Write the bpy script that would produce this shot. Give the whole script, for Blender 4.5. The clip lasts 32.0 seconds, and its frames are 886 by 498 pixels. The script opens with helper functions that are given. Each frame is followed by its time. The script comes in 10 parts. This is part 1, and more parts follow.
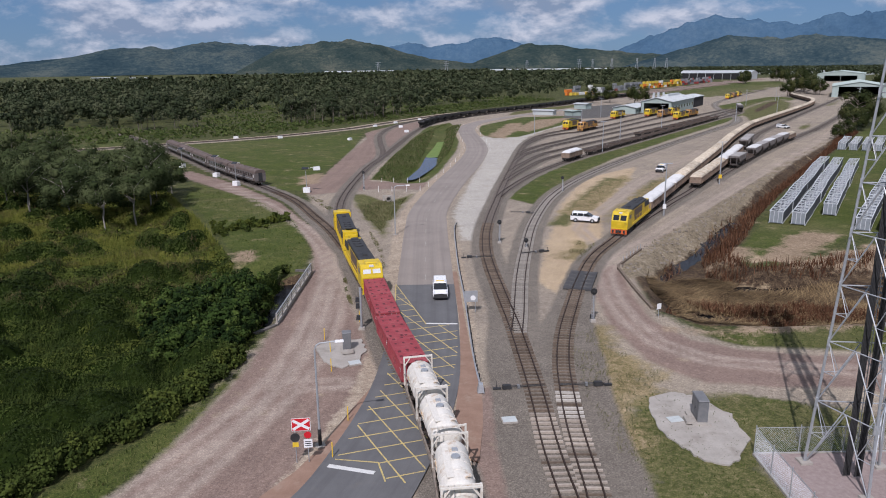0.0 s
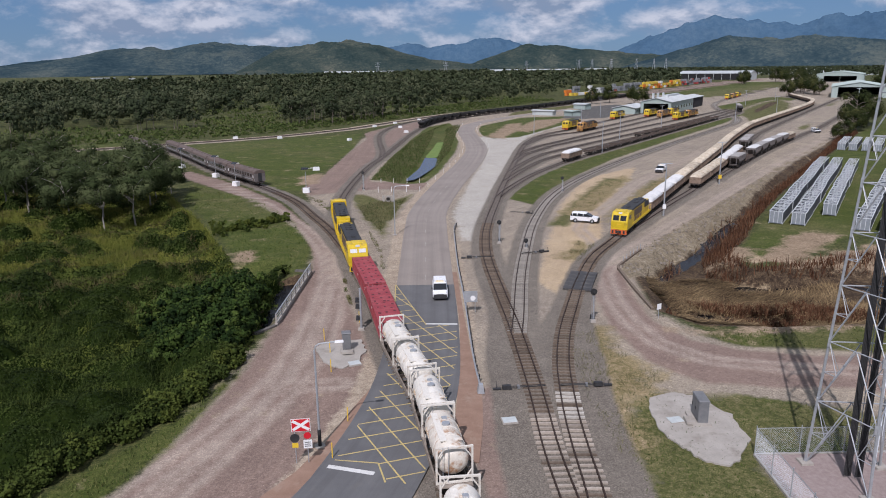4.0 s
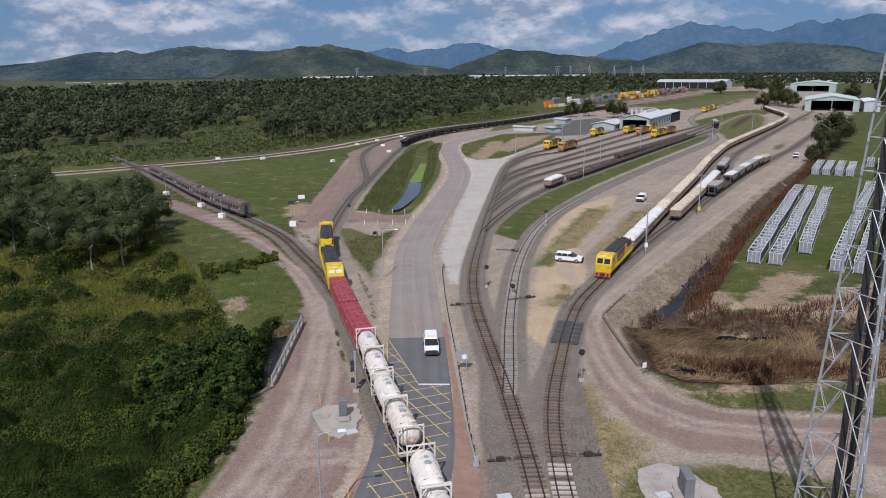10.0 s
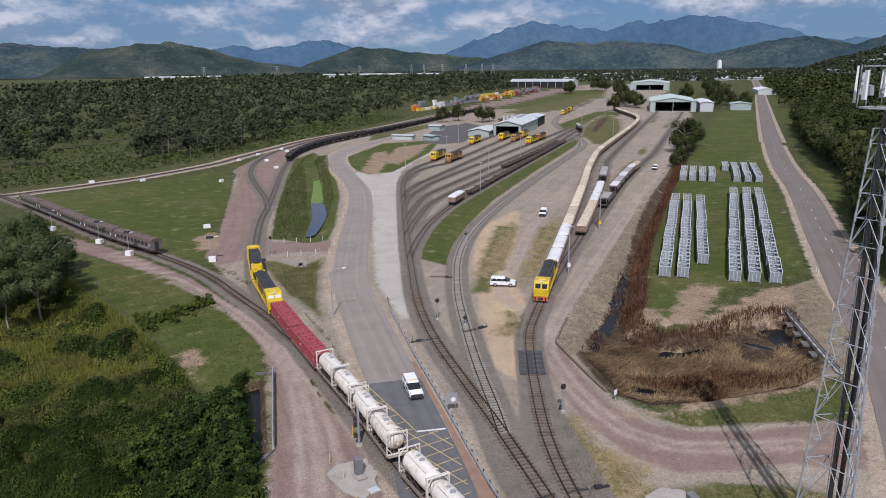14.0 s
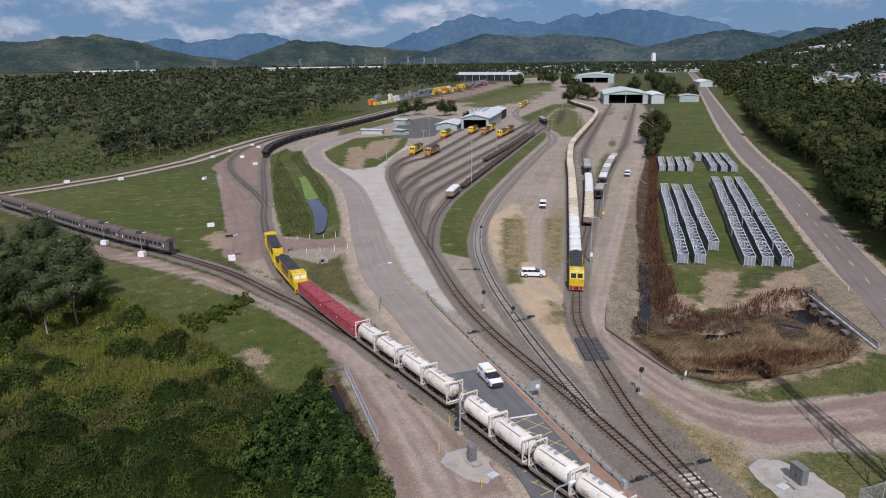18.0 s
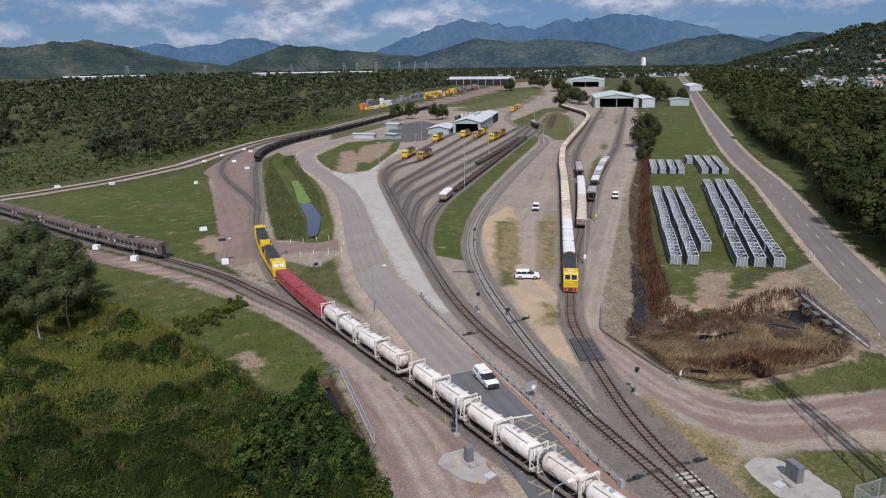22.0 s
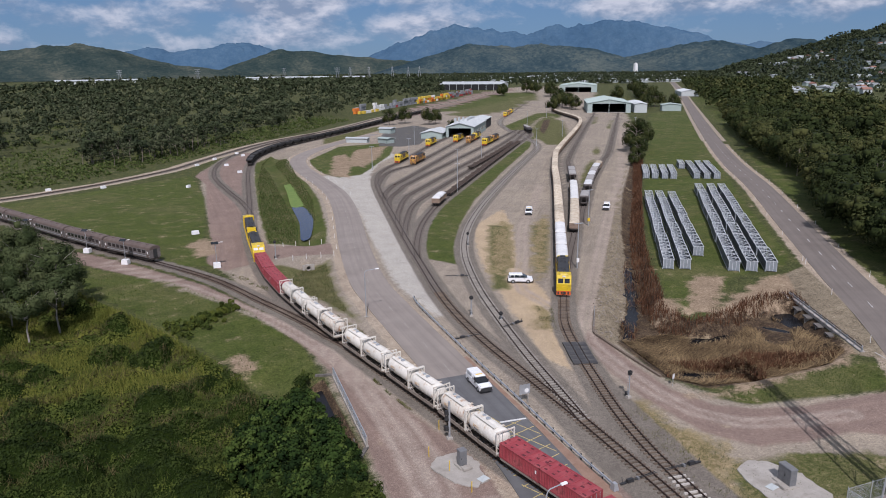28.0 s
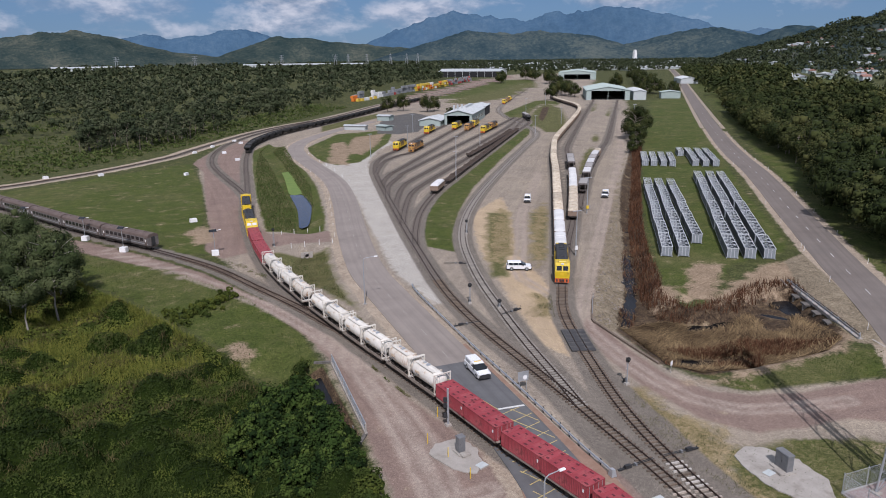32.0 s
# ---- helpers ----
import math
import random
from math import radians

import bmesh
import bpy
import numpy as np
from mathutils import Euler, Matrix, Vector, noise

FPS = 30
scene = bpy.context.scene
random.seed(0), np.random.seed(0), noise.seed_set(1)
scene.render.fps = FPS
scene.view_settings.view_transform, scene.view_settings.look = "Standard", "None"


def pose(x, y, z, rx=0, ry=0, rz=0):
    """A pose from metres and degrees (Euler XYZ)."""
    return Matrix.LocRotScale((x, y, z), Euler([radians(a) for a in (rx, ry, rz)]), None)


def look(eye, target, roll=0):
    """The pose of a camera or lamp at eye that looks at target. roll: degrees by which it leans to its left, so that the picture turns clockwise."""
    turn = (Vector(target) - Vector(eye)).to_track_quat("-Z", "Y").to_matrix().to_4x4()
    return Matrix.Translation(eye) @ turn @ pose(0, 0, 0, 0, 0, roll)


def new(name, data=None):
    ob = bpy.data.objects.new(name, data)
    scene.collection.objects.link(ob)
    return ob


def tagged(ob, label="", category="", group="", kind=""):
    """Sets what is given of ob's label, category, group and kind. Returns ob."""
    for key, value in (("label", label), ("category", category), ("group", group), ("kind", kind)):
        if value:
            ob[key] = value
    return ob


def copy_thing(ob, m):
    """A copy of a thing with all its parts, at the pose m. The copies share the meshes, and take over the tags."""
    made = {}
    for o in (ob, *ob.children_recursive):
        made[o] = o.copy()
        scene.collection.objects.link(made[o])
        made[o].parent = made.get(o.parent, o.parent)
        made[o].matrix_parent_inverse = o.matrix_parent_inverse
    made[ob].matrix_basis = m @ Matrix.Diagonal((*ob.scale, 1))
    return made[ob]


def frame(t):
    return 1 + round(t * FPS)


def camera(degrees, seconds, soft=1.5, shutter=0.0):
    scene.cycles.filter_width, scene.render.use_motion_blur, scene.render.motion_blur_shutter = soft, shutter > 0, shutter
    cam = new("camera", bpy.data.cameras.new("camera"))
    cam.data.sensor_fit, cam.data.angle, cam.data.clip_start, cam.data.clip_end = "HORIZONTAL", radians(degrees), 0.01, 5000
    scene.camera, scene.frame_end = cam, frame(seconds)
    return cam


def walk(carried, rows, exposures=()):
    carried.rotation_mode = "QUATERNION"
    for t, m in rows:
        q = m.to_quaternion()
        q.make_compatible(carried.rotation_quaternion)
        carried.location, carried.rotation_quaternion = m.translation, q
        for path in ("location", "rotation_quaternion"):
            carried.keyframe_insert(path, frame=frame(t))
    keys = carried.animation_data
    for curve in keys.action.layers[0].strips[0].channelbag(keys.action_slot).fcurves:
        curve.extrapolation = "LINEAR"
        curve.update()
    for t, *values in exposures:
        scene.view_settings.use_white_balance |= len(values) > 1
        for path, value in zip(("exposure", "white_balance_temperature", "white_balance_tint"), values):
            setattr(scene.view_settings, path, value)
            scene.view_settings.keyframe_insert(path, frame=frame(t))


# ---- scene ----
cam = camera(64.4, 32.0, soft=1.0)
PATH = [
    (0, (-0.713, -71.542, 27.041), (-0.645, -69.608, 26.538), -0.7),
    (0.5, (-0.729, -71.533, 27.023), (-0.661, -69.598, 26.52), -0.7),
    (1, (-0.723, -71.536, 27.028), (-0.655, -69.602, 26.526), -0.7),
    (1.5, (-0.723, -71.534, 27.027), (-0.656, -69.599, 26.525), -0.7),
    (2, (-0.726, -71.471, 27.019), (-0.658, -69.537, 26.517), -0.7),
    (2.5, (-0.719, -71.474, 27.034), (-0.651, -69.54, 26.531), -0.7),
    (3, (-0.738, -71.477, 27.055), (-0.669, -69.542, 26.552), -0.7),
    (3.5, (-0.742, -71.467, 27.005), (-0.673, -69.532, 26.503), -0.7),
    (5.5, (-0.724, -71.456, 27.025), (-0.653, -69.521, 26.522), -0.7),
    (6, (-0.712, -71.478, 27.07), (-0.642, -69.544, 26.567), -0.7),
    (6.5, (-0.714, -71.482, 27.547), (-0.643, -69.548, 27.043), -0.7),
    (7, (-0.728, -71.422, 28.432), (-0.657, -69.488, 27.929), -0.7),
    (7.5, (-0.7, -71.511, 29.322), (-0.629, -69.576, 28.822), -0.7),
    (8, (-0.673, -71.543, 30.2), (-0.602, -69.608, 29.701), -0.7),
    (8.5, (-0.731, -71.588, 31.161), (-0.658, -69.653, 30.662), -0.6),
    (9, (-0.857, -71.631, 32.169), (-0.783, -69.695, 31.67), -0.7),
    (9.5, (-1.273, -71.56, 32.929), (-1.183, -69.625, 32.434), -0.6),
    (10, (-2.048, -71.716, 33.829), (-1.921, -69.782, 33.336), -0.5),
    (10.5, (-3.074, -71.816, 34.716), (-2.911, -69.884, 34.224), -0.6),
    (11, (-4.522, -71.82, 35.635), (-4.322, -69.892, 35.141), -0.5),
    (11.5, (-6.109, -71.828, 36.584), (-5.868, -69.905, 36.09), -0.5),
    (12, (-7.832, -71.85, 37.509), (-7.529, -69.936, 37.016), -0.5),
    (12.5, (-9.835, -71.867, 38.41), (-9.458, -69.966, 37.917), -0.6),
    (13, (-11.951, -71.773, 39.336), (-11.501, -69.889, 38.841), -0.6),
    (13.5, (-14.331, -71.675, 40.26), (-13.825, -69.806, 39.761), -0.6),
    (14, (-16.587, -71.375, 41.056), (-16.07, -69.51, 40.55), -0.7),
    (14.5, (-18.963, -71.129, 41.409), (-18.444, -69.268, 40.891), -0.9),
    (16.5, (-28.262, -69.417, 41.549), (-27.706, -67.57, 41.023), -1.2),
    (17, (-30.358, -68.932, 41.632), (-29.753, -67.1, 41.106), -1.1),
    (17.5, (-32.408, -68.418, 41.866), (-31.742, -66.607, 41.339), -1.0),
    (18, (-33.878, -68.185, 41.873), (-33.205, -66.376, 41.347), -0.8),
    (18.5, (-34.307, -68.158, 41.86), (-33.636, -66.349, 41.333), -0.9),
    (19, (-34.331, -68.04, 41.745), (-33.658, -66.232, 41.218), -1.0),
    (19.5, (-34.321, -68.111, 41.711), (-33.644, -66.304, 41.187), -1.0),
    (20, (-34.203, -68.119, 41.686), (-33.522, -66.312, 41.165), -1.0),
    (20.5, (-34.279, -68.099, 41.631), (-33.594, -66.292, 41.114), -1.0),
    (21, (-34.247, -68.152, 41.578), (-33.559, -66.347, 41.063), -1.0),
    (21.5, (-34.299, -68.187, 41.533), (-33.607, -66.382, 41.019), -0.9),
    (22, (-34.345, -68.176, 41.497), (-33.649, -66.372, 40.983), -0.9),
    (22.5, (-34.33, -68.178, 41.424), (-33.632, -66.376, 40.91), -0.9),
    (23, (-34.395, -68.164, 41.334), (-33.694, -66.362, 40.822), -0.8),
    (23.5, (-34.382, -68.195, 41.315), (-33.679, -66.393, 40.805), -0.8),
    (24, (-34.368, -68.149, 41.313), (-33.663, -66.349, 40.804), -0.8),
    (24.5, (-34.335, -68.077, 41.263), (-33.628, -66.276, 40.756), -0.8),
    (25, (-34.281, -68.07, 41.27), (-33.573, -66.27, 40.765), -0.8),
    (25.5, (-34.299, -68.088, 41.263), (-33.588, -66.288, 40.758), -0.8),
    (27.5, (-34.311, -68.012, 41.237), (-33.595, -66.213, 40.736), -0.7),
    (28, (-34.335, -68.066, 41.243), (-33.619, -66.267, 40.742), -0.7),
    (28.5, (-34.36, -68.017, 41.257), (-33.642, -66.218, 40.757), -0.7),
    (29, (-34.294, -68.044, 41.26), (-33.576, -66.245, 40.762), -0.7),
    (29.5, (-34.313, -68.061, 41.219), (-33.594, -66.262, 40.721), -0.7),
    (30, (-34.377, -68.01, 41.241), (-33.657, -66.212, 40.742), -0.7),
    (30.5, (-34.358, -67.991, 41.21), (-33.638, -66.195, 40.706), -0.6),
    (31, (-34.332, -67.986, 41.233), (-33.614, -66.192, 40.717), -0.7),
    (31.5, (-34.286, -67.989, 41.193), (-33.568, -66.197, 40.67), -0.7),
    (32, (-34.3, -67.982, 41.136), (-33.584, -66.193, 40.602), -0.7),
]
walk(cam, [(t, look(e, g, r)) for t, e, g, r in PATH], [(0, -0.06, 6150, 20), (32, -0.06, 6150, 20)])

# ---- world, sun ----
SUN_AZ, SUN_EL = 199.0, 48.5        # bearing of the sun from +y towards +x, and its height
world = bpy.data.worlds.new("sky")
scene.world = world
world.use_nodes = True
wn, wl = world.node_tree.nodes, world.node_tree.links
wn.clear()
sky = wn.new("ShaderNodeTexSky")
sky.sky_type, sky.sun_disc = "NISHITA", False
sky.sun_elevation, sky.sun_rotation = radians(SUN_EL), radians(SUN_AZ)
sky.air_density, sky.dust_density, sky.ozone_density = 1.0, 0.1, 2.0
# broken cloud low over the horizon, by the direction of view
tc = wn.new("ShaderNodeTexCoord")
sep = wn.new("ShaderNodeSeparateXYZ")
wl.new(tc.outputs["Generated"], sep.inputs[0])


def sky_math(op, a, b=0.0, clamp=False):
    n = wn.new("ShaderNodeMath")
    n.operation, n.use_clamp = op, clamp
    for i, v in enumerate((a, b)):
        if isinstance(v, (int, float)):
            n.inputs[i].default_value = v
        else:
            wl.new(v, n.inputs[i])
    return n.outputs[0]


def cloud_noise(scale, offset, detail, lift):
    mp = wn.new("ShaderNodeMapping")
    mp.inputs["Location"].default_value = offset
    mp.inputs["Scale"].default_value = (scale, scale, scale * lift)
    wl.new(tc.outputs["Generated"], mp.inputs[0])
    n = wn.new("ShaderNodeTexNoise")
    for key, value in (("Scale", 1.0), ("Detail", detail), ("Roughness", 0.62), ("Distortion", 0.12)):
        n.inputs[key].default_value = value
    wl.new(mp.outputs[0], n.inputs["Vector"])
    return n.outputs[0]


banks, puffs, tops = cloud_noise(2.6, (3.1, 0.4, 0.2), 2, 5.0), cloud_noise(11.0, (0.7, 2.2, 0.9), 6, 2.0), cloud_noise(11.0, (0.7, 2.2, 1.2), 4, 2.0)
body = sky_math("ADD", sky_math("MULTIPLY", banks, 0.75), sky_math("MULTIPLY", puffs, 0.5))
body = sky_math("ADD", body, sky_math("MULTIPLY", sky_math("SUBTRACT", sep.outputs[2], 0.075), 1.1))
cover = sky_math("MULTIPLY", sky_math("SUBTRACT", body, 0.565), 7.0, True)
shade = wn.new("ShaderNodeValToRGB")
for e, (at, c) in zip(shade.color_ramp.elements, ((0.42, (5.2, 6.8, 9.0, 1)), (0.60, (13.2, 14.0, 15.0, 1)))):
    e.position, e.color = at, c
wl.new(sky_math("ADD", sky_math("SUBTRACT", puffs, tops), 0.5), shade.inputs[0])
blue = wn.new("ShaderNodeMix")
blue.data_type, blue.blend_type = "RGBA", "MULTIPLY"
blue.inputs[0].default_value = 1.0
wl.new(sky.outputs[0], blue.inputs[6])
blue.inputs[7].default_value = (0.50, 0.68, 1.0, 1)
mix = wn.new("ShaderNodeMix")
mix.data_type = "RGBA"
wl.new(sky_math("MULTIPLY", cover, 0.90), mix.inputs[0])
soft = wn.new("ShaderNodeMix")
soft.data_type = "RGBA"
soft.inputs[0].default_value = 0.55
wl.new(blue.outputs[2], soft.inputs[6])
soft.inputs[7].default_value = (3.6, 6.7, 10.4, 1)
wl.new(soft.outputs[2], mix.inputs[6])
wl.new(shade.outputs[0], mix.inputs[7])
back = wn.new("ShaderNodeBackground")
back.inputs["Strength"].default_value = 0.047
wl.new(mix.outputs[2], back.inputs["Color"])
wl.new(back.outputs[0], wn.new("ShaderNodeOutputWorld").inputs["Surface"])

sun = new("sun", bpy.data.lights.new("sun", "SUN"))
sun.data.energy, sun.data.angle, sun.data.color = 4.35, radians(0.53), (1.0, 0.975, 0.94)
sun.matrix_world = look((math.sin(radians(SUN_AZ)) * math.cos(radians(SUN_EL)) * 400,
                         math.cos(radians(SUN_AZ)) * math.cos(radians(SUN_EL)) * 400,
                         math.sin(radians(SUN_EL)) * 400), (0, 0, 0))

# ---- materials ----
def node(nt, kind, **values):
    n = nt.nodes.new(kind)
    for key, value in values.items():
        n.inputs[key.replace("_", " ")].default_value = value
    return n


def ramp(nt, source, stops):
    r = nt.nodes.new("ShaderNodeValToRGB")
    while len(r.color_ramp.elements) < len(stops):
        r.color_ramp.elements.new(0.5)
    for e, (at, c) in zip(r.color_ramp.elements, stops):
        e.position, e.color = at, (*c, 1)
    nt.links.new(source, r.inputs[0])
    return r.outputs[0]


def grain(nt, scale, detail=4.0, rough=0.6, stretch=None):
    """Noise in the thing's own metres."""
    tc = nt.nodes.new("ShaderNodeTexCoord")
    n = node(nt, "ShaderNodeTexNoise", Scale=scale, Detail=detail, Roughness=rough)
    if stretch:
        mp = nt.nodes.new("ShaderNodeMapping")
        mp.inputs["Scale"].default_value = stretch
        nt.links.new(tc.outputs["Object"], mp.inputs[0])
        nt.links.new(mp.outputs[0], n.inputs["Vector"])
    else:
        nt.links.new(tc.outputs["Object"], n.inputs["Vector"])
    return n.outputs[0]


def mixed(nt, fac, a, b, mode="MIX"):
    m = nt.nodes.new("ShaderNodeMix")
    m.data_type, m.blend_type = "RGBA", mode
    for source, socket in ((fac, 0), (a, 6), (b, 7)):
        if isinstance(source, (int, float)):
            m.inputs[socket].default_value = source
        elif isinstance(source, tuple):
            m.inputs[socket].default_value = (*source, 1)
        else:
            nt.links.new(source, m.inputs[socket])
    return m.outputs[2]


def calc(nt, op, a, b=0.0, c=0.0, clamp=False):
    m = nt.nodes.new("ShaderNodeMath")
    m.operation, m.use_clamp = op, clamp
    for i, v in enumerate((a, b, c)):
        if isinstance(v, (int, float)):
            m.inputs[i].default_value = v
        else:
            nt.links.new(v, m.inputs[i])
    return m.outputs[0]


def surface(name, colours, scale=2.0, rough=0.8, metal=0.0, bump=0.02, fine=20.0, dirt=None, dirt_scale=0.6, dirt_at=0.6,
            vary=0.0, spec=0.4, stretch=None):
    """Coarse colour variation, fine grain with relief, stains over it, and a tone for each piece."""
    m = bpy.data.materials.new(name)
    m.use_nodes = True
    nt = m.node_tree
    p = nt.nodes["Principled BSDF"]
    p.inputs["Metallic"].default_value = metal
    p.inputs["Specular IOR Level"].default_value = spec
    n = len(colours)
    col = ramp(nt, grain(nt, scale, 5, 0.65, stretch), [(0.3 + 0.4 * i / max(n - 1, 1), c) for i, c in enumerate(colours)])
    g = grain(nt, fine, 3, 0.7)
    col = mixed(nt, 0.45, col, ramp(nt, g, [(0.25, (0.55,) * 3), (0.75, (1.0,) * 3)]), "MULTIPLY")
    if dirt:
        d = ramp(nt, grain(nt, dirt_scale, 6, 0.7), [(dirt_at - 0.07, (0, 0, 0)), (dirt_at + 0.07, (1, 1, 1))])
        col = mixed(nt, d, col, dirt)
    if vary:
        info = nt.nodes.new("ShaderNodeObjectInfo")
        col = mixed(nt, 1.0, col, ramp(nt, info.outputs["Random"], [(0, (1 - vary,) * 3), (1, (1 + vary * 0.4,) * 3)]), "MULTIPLY")
    nt.links.new(col, p.inputs["Base Color"])
    nt.links.new(calc(nt, "MULTIPLY_ADD", g, 0.25, rough - 0.12, True), p.inputs["Roughness"])
    if bump:
        b = node(nt, "ShaderNodeBump", Strength=0.5, Distance=bump)
        nt.links.new(g, b.inputs["Height"])
        nt.links.new(b.outputs[0], p.inputs["Normal"])
    return m


def island(name, stops, scale=0.6, rough=0.9, spec=0.1, tone=0.0, spread=0.22, patch=None):
    """Leaves and other joined pieces: a tone for each piece, for each plant and for each patch of ground."""
    m = bpy.data.materials.new(name)
    m.use_nodes = True
    nt = m.node_tree
    p = nt.nodes["Principled BSDF"]
    p.inputs["Roughness"].default_value, p.inputs["Specular IOR Level"].default_value = rough, spec
    geo = nt.nodes.new("ShaderNodeNewGeometry")
    at = nt.nodes.new("ShaderNodeAttribute")
    at.attribute_name = "tone"
    if patch is None:
        patch = 0.75 - spread if tone else 0.62
    k = calc(nt, "ADD", calc(nt, "MULTIPLY", geo.outputs["Random Per Island"], 0.45 if not tone else spread), calc(nt, "MULTIPLY", grain(nt, scale, 3), patch))
    k = calc(nt, "MULTIPLY_ADD", at.outputs["Fac"], tone, k)
    nt.links.new(ramp(nt, k, stops), p.inputs["Base Color"])
    return m


YELLOW = surface("yellow loco paint", [(0.58, 0.40, 0.012), (0.66, 0.47, 0.018)], 0.8, 0.42, 0, 0.002, 8, (0.24, 0.17, 0.05), 1.2, 0.64, 0.06)
ORANGE = surface("faded orange loco paint", [(0.36, 0.17, 0.05), (0.46, 0.24, 0.06)], 0.8, 0.55, 0, 0.002, 8, (0.12, 0.07, 0.05), 0.9, 0.56)
BLACK = surface("dark grey engine roof", [(0.022, 0.022, 0.024), (0.05, 0.05, 0.05)], 1.2, 0.6, 0.1, 0.004, 12)
REDSILL = surface("orange red pilot paint", [(0.55, 0.09, 0.03), (0.6, 0.13, 0.03)], 1, 0.5)
RED = surface("faded red container paint", [(0.27, 0.032, 0.042), (0.33, 0.055, 0.065), (0.38, 0.10, 0.10)], 0.7, 0.62, 0, 0.003, 6, (0.17, 0.03, 0.035), 1.3, 0.6, 0.10)
DENT = surface("darker red patch on dented roof", [(0.085, 0.012, 0.018), (0.13, 0.02, 0.027)], 2, 0.7)
CREAM = surface("cream white tank paint", [(0.68, 0.64, 0.56), (0.78, 0.75, 0.68)], 0.9, 0.5, 0, 0.003, 6, (0.46, 0.35, 0.24), 1.1, 0.61, 0.12)
LIVERY = surface("dark grey and maroon engine room paint", [(0.075, 0.055, 0.050), (0.14, 0.095, 0.075), (0.20, 0.075, 0.045)], 0.5, 0.5, 0, 0.003, 8)
SILL = surface("dusty grey brown wagon sill", [(0.20, 0.165, 0.135), (0.32, 0.275, 0.23)], 1.2, 0.7, 0, 0.003, 8, (0.12, 0.085, 0.06), 1.0, 0.58)
LOGO = surface("faded orange tank marking", [(0.54, 0.36, 0.20), (0.60, 0.44, 0.28)], 1.5, 0.6, 0, 0.002, 20, (0.66, 0.60, 0.50), 2.5, 0.55)
FAINT = surface("almost worn away road paint", [(0.36, 0.34, 0.31), (0.30, 0.28, 0.25)], 2, 0.85, 0, 0.003, 12, (0.24, 0.215, 0.19), 1.4, 0.52)
TARP = surface("off white canvas load cover", [(0.46, 0.385, 0.28), (0.58, 0.51, 0.40), (0.38, 0.30, 0.21)], 0.9, 0.85, 0, 0.03, 3, (0.30, 0.23, 0.165), 0.7, 0.58, 0.25)
TARP_WHITE = surface("white canvas load cover", [(0.64, 0.64, 0.63), (0.56, 0.56, 0.55)], 0.5, 0.8, 0, 0.03, 3, (0.5, 0.48, 0.44), 0.5, 0.62, 0.08)
WAGON = surface("brown rusty wagon side", [(0.16, 0.10, 0.07), (0.26, 0.19, 0.14), (0.11, 0.075, 0.06)], 1.3, 0.8, 0, 0.006, 10, None, 1, 0.6, 0.15)
DARKRUST = surface("dark rusted wagon frame", [(0.050, 0.038, 0.032), (0.11, 0.080, 0.062)], 1.3, 0.85, 0, 0.006, 10)
BOGIE = surface("dusty black bogie steel", [(0.035, 0.03, 0.027), (0.075, 0.06, 0.05)], 2, 0.8, 0.2, 0.004, 15)
STEEL = surface("galvanised steel", [(0.40, 0.42, 0.44), (0.52, 0.54, 0.56)], 3, 0.5, 0.55, 0.002, 20)
FRAMEGREY = surface("pale grey rack steel", [(0.54, 0.57, 0.585), (0.65, 0.68, 0.695)], 2, 0.55, 0.1, 0.002, 15, (0.30, 0.29, 0.28), 1.1, 0.66, 0.08)
RAIL = surface("rusty rail", [(0.045, 0.030, 0.024), (0.080, 0.052, 0.040)], 4, 0.6, 0.5, 0.002, 30)
TIMBER = surface("weathered timber sleeper", [(0.105, 0.078, 0.057), (0.20, 0.155, 0.118)], 3, 0.9, 0, 0.01, 25, None, 1, 0.6, 0.30)
SLEEPERD = surface("dusty grey timber sleeper", [(0.12, 0.102, 0.088), (0.18, 0.155, 0.135)], 3, 0.9, 0, 0.01, 25)
SLEEPERB = surface("light brown timber sleeper", [(0.32, 0.27, 0.22), (0.45, 0.39, 0.33)], 3, 0.9, 0, 0.01, 25, None, 1, 0.6, 0.3)
CABINET = surface("weathered grey cabinet steel", [(0.15, 0.155, 0.16), (0.22, 0.222, 0.225)], 2, 0.6, 0.2, 0.002, 15)
SLEEPERC = surface("pale concrete sleeper", [(0.23, 0.21, 0.185), (0.33, 0.305, 0.27)], 3, 0.9, 0, 0.006, 25, None, 1, 0.6, 0.22)
CONCRETE = surface("grey concrete", [(0.31, 0.285, 0.25), (0.40, 0.37, 0.33)], 0.6, 0.9, 0, 0.01, 8, (0.24, 0.215, 0.185), 0.5, 0.60)
ASPHALT = surface("old sun-bleached asphalt", [(0.228, 0.196, 0.172), (0.280, 0.244, 0.214)], 0.12, 0.92, 0, 0.008, 14, (0.192, 0.164, 0.144), 0.09, 0.60)
ASPHALT3 = surface("worn brown grey asphalt", [(0.150, 0.127, 0.110), (0.188, 0.161, 0.141)], 0.12, 0.92, 0, 0.008, 14, (0.145, 0.125, 0.110), 0.09, 0.60)
ASPHALT2 = surface("newer dark asphalt", [(0.105, 0.105, 0.108), (0.14, 0.14, 0.142)], 0.3, 0.9, 0, 0.008, 14, (0.13, 0.125, 0.12), 0.35, 0.66)
YLINE = surface("worn yellow road paint", [(0.54, 0.42, 0.15), (0.44, 0.35, 0.16)], 2, 0.8, 0, 0.003, 12, (0.15, 0.14, 0.12), 1.6, 0.62)
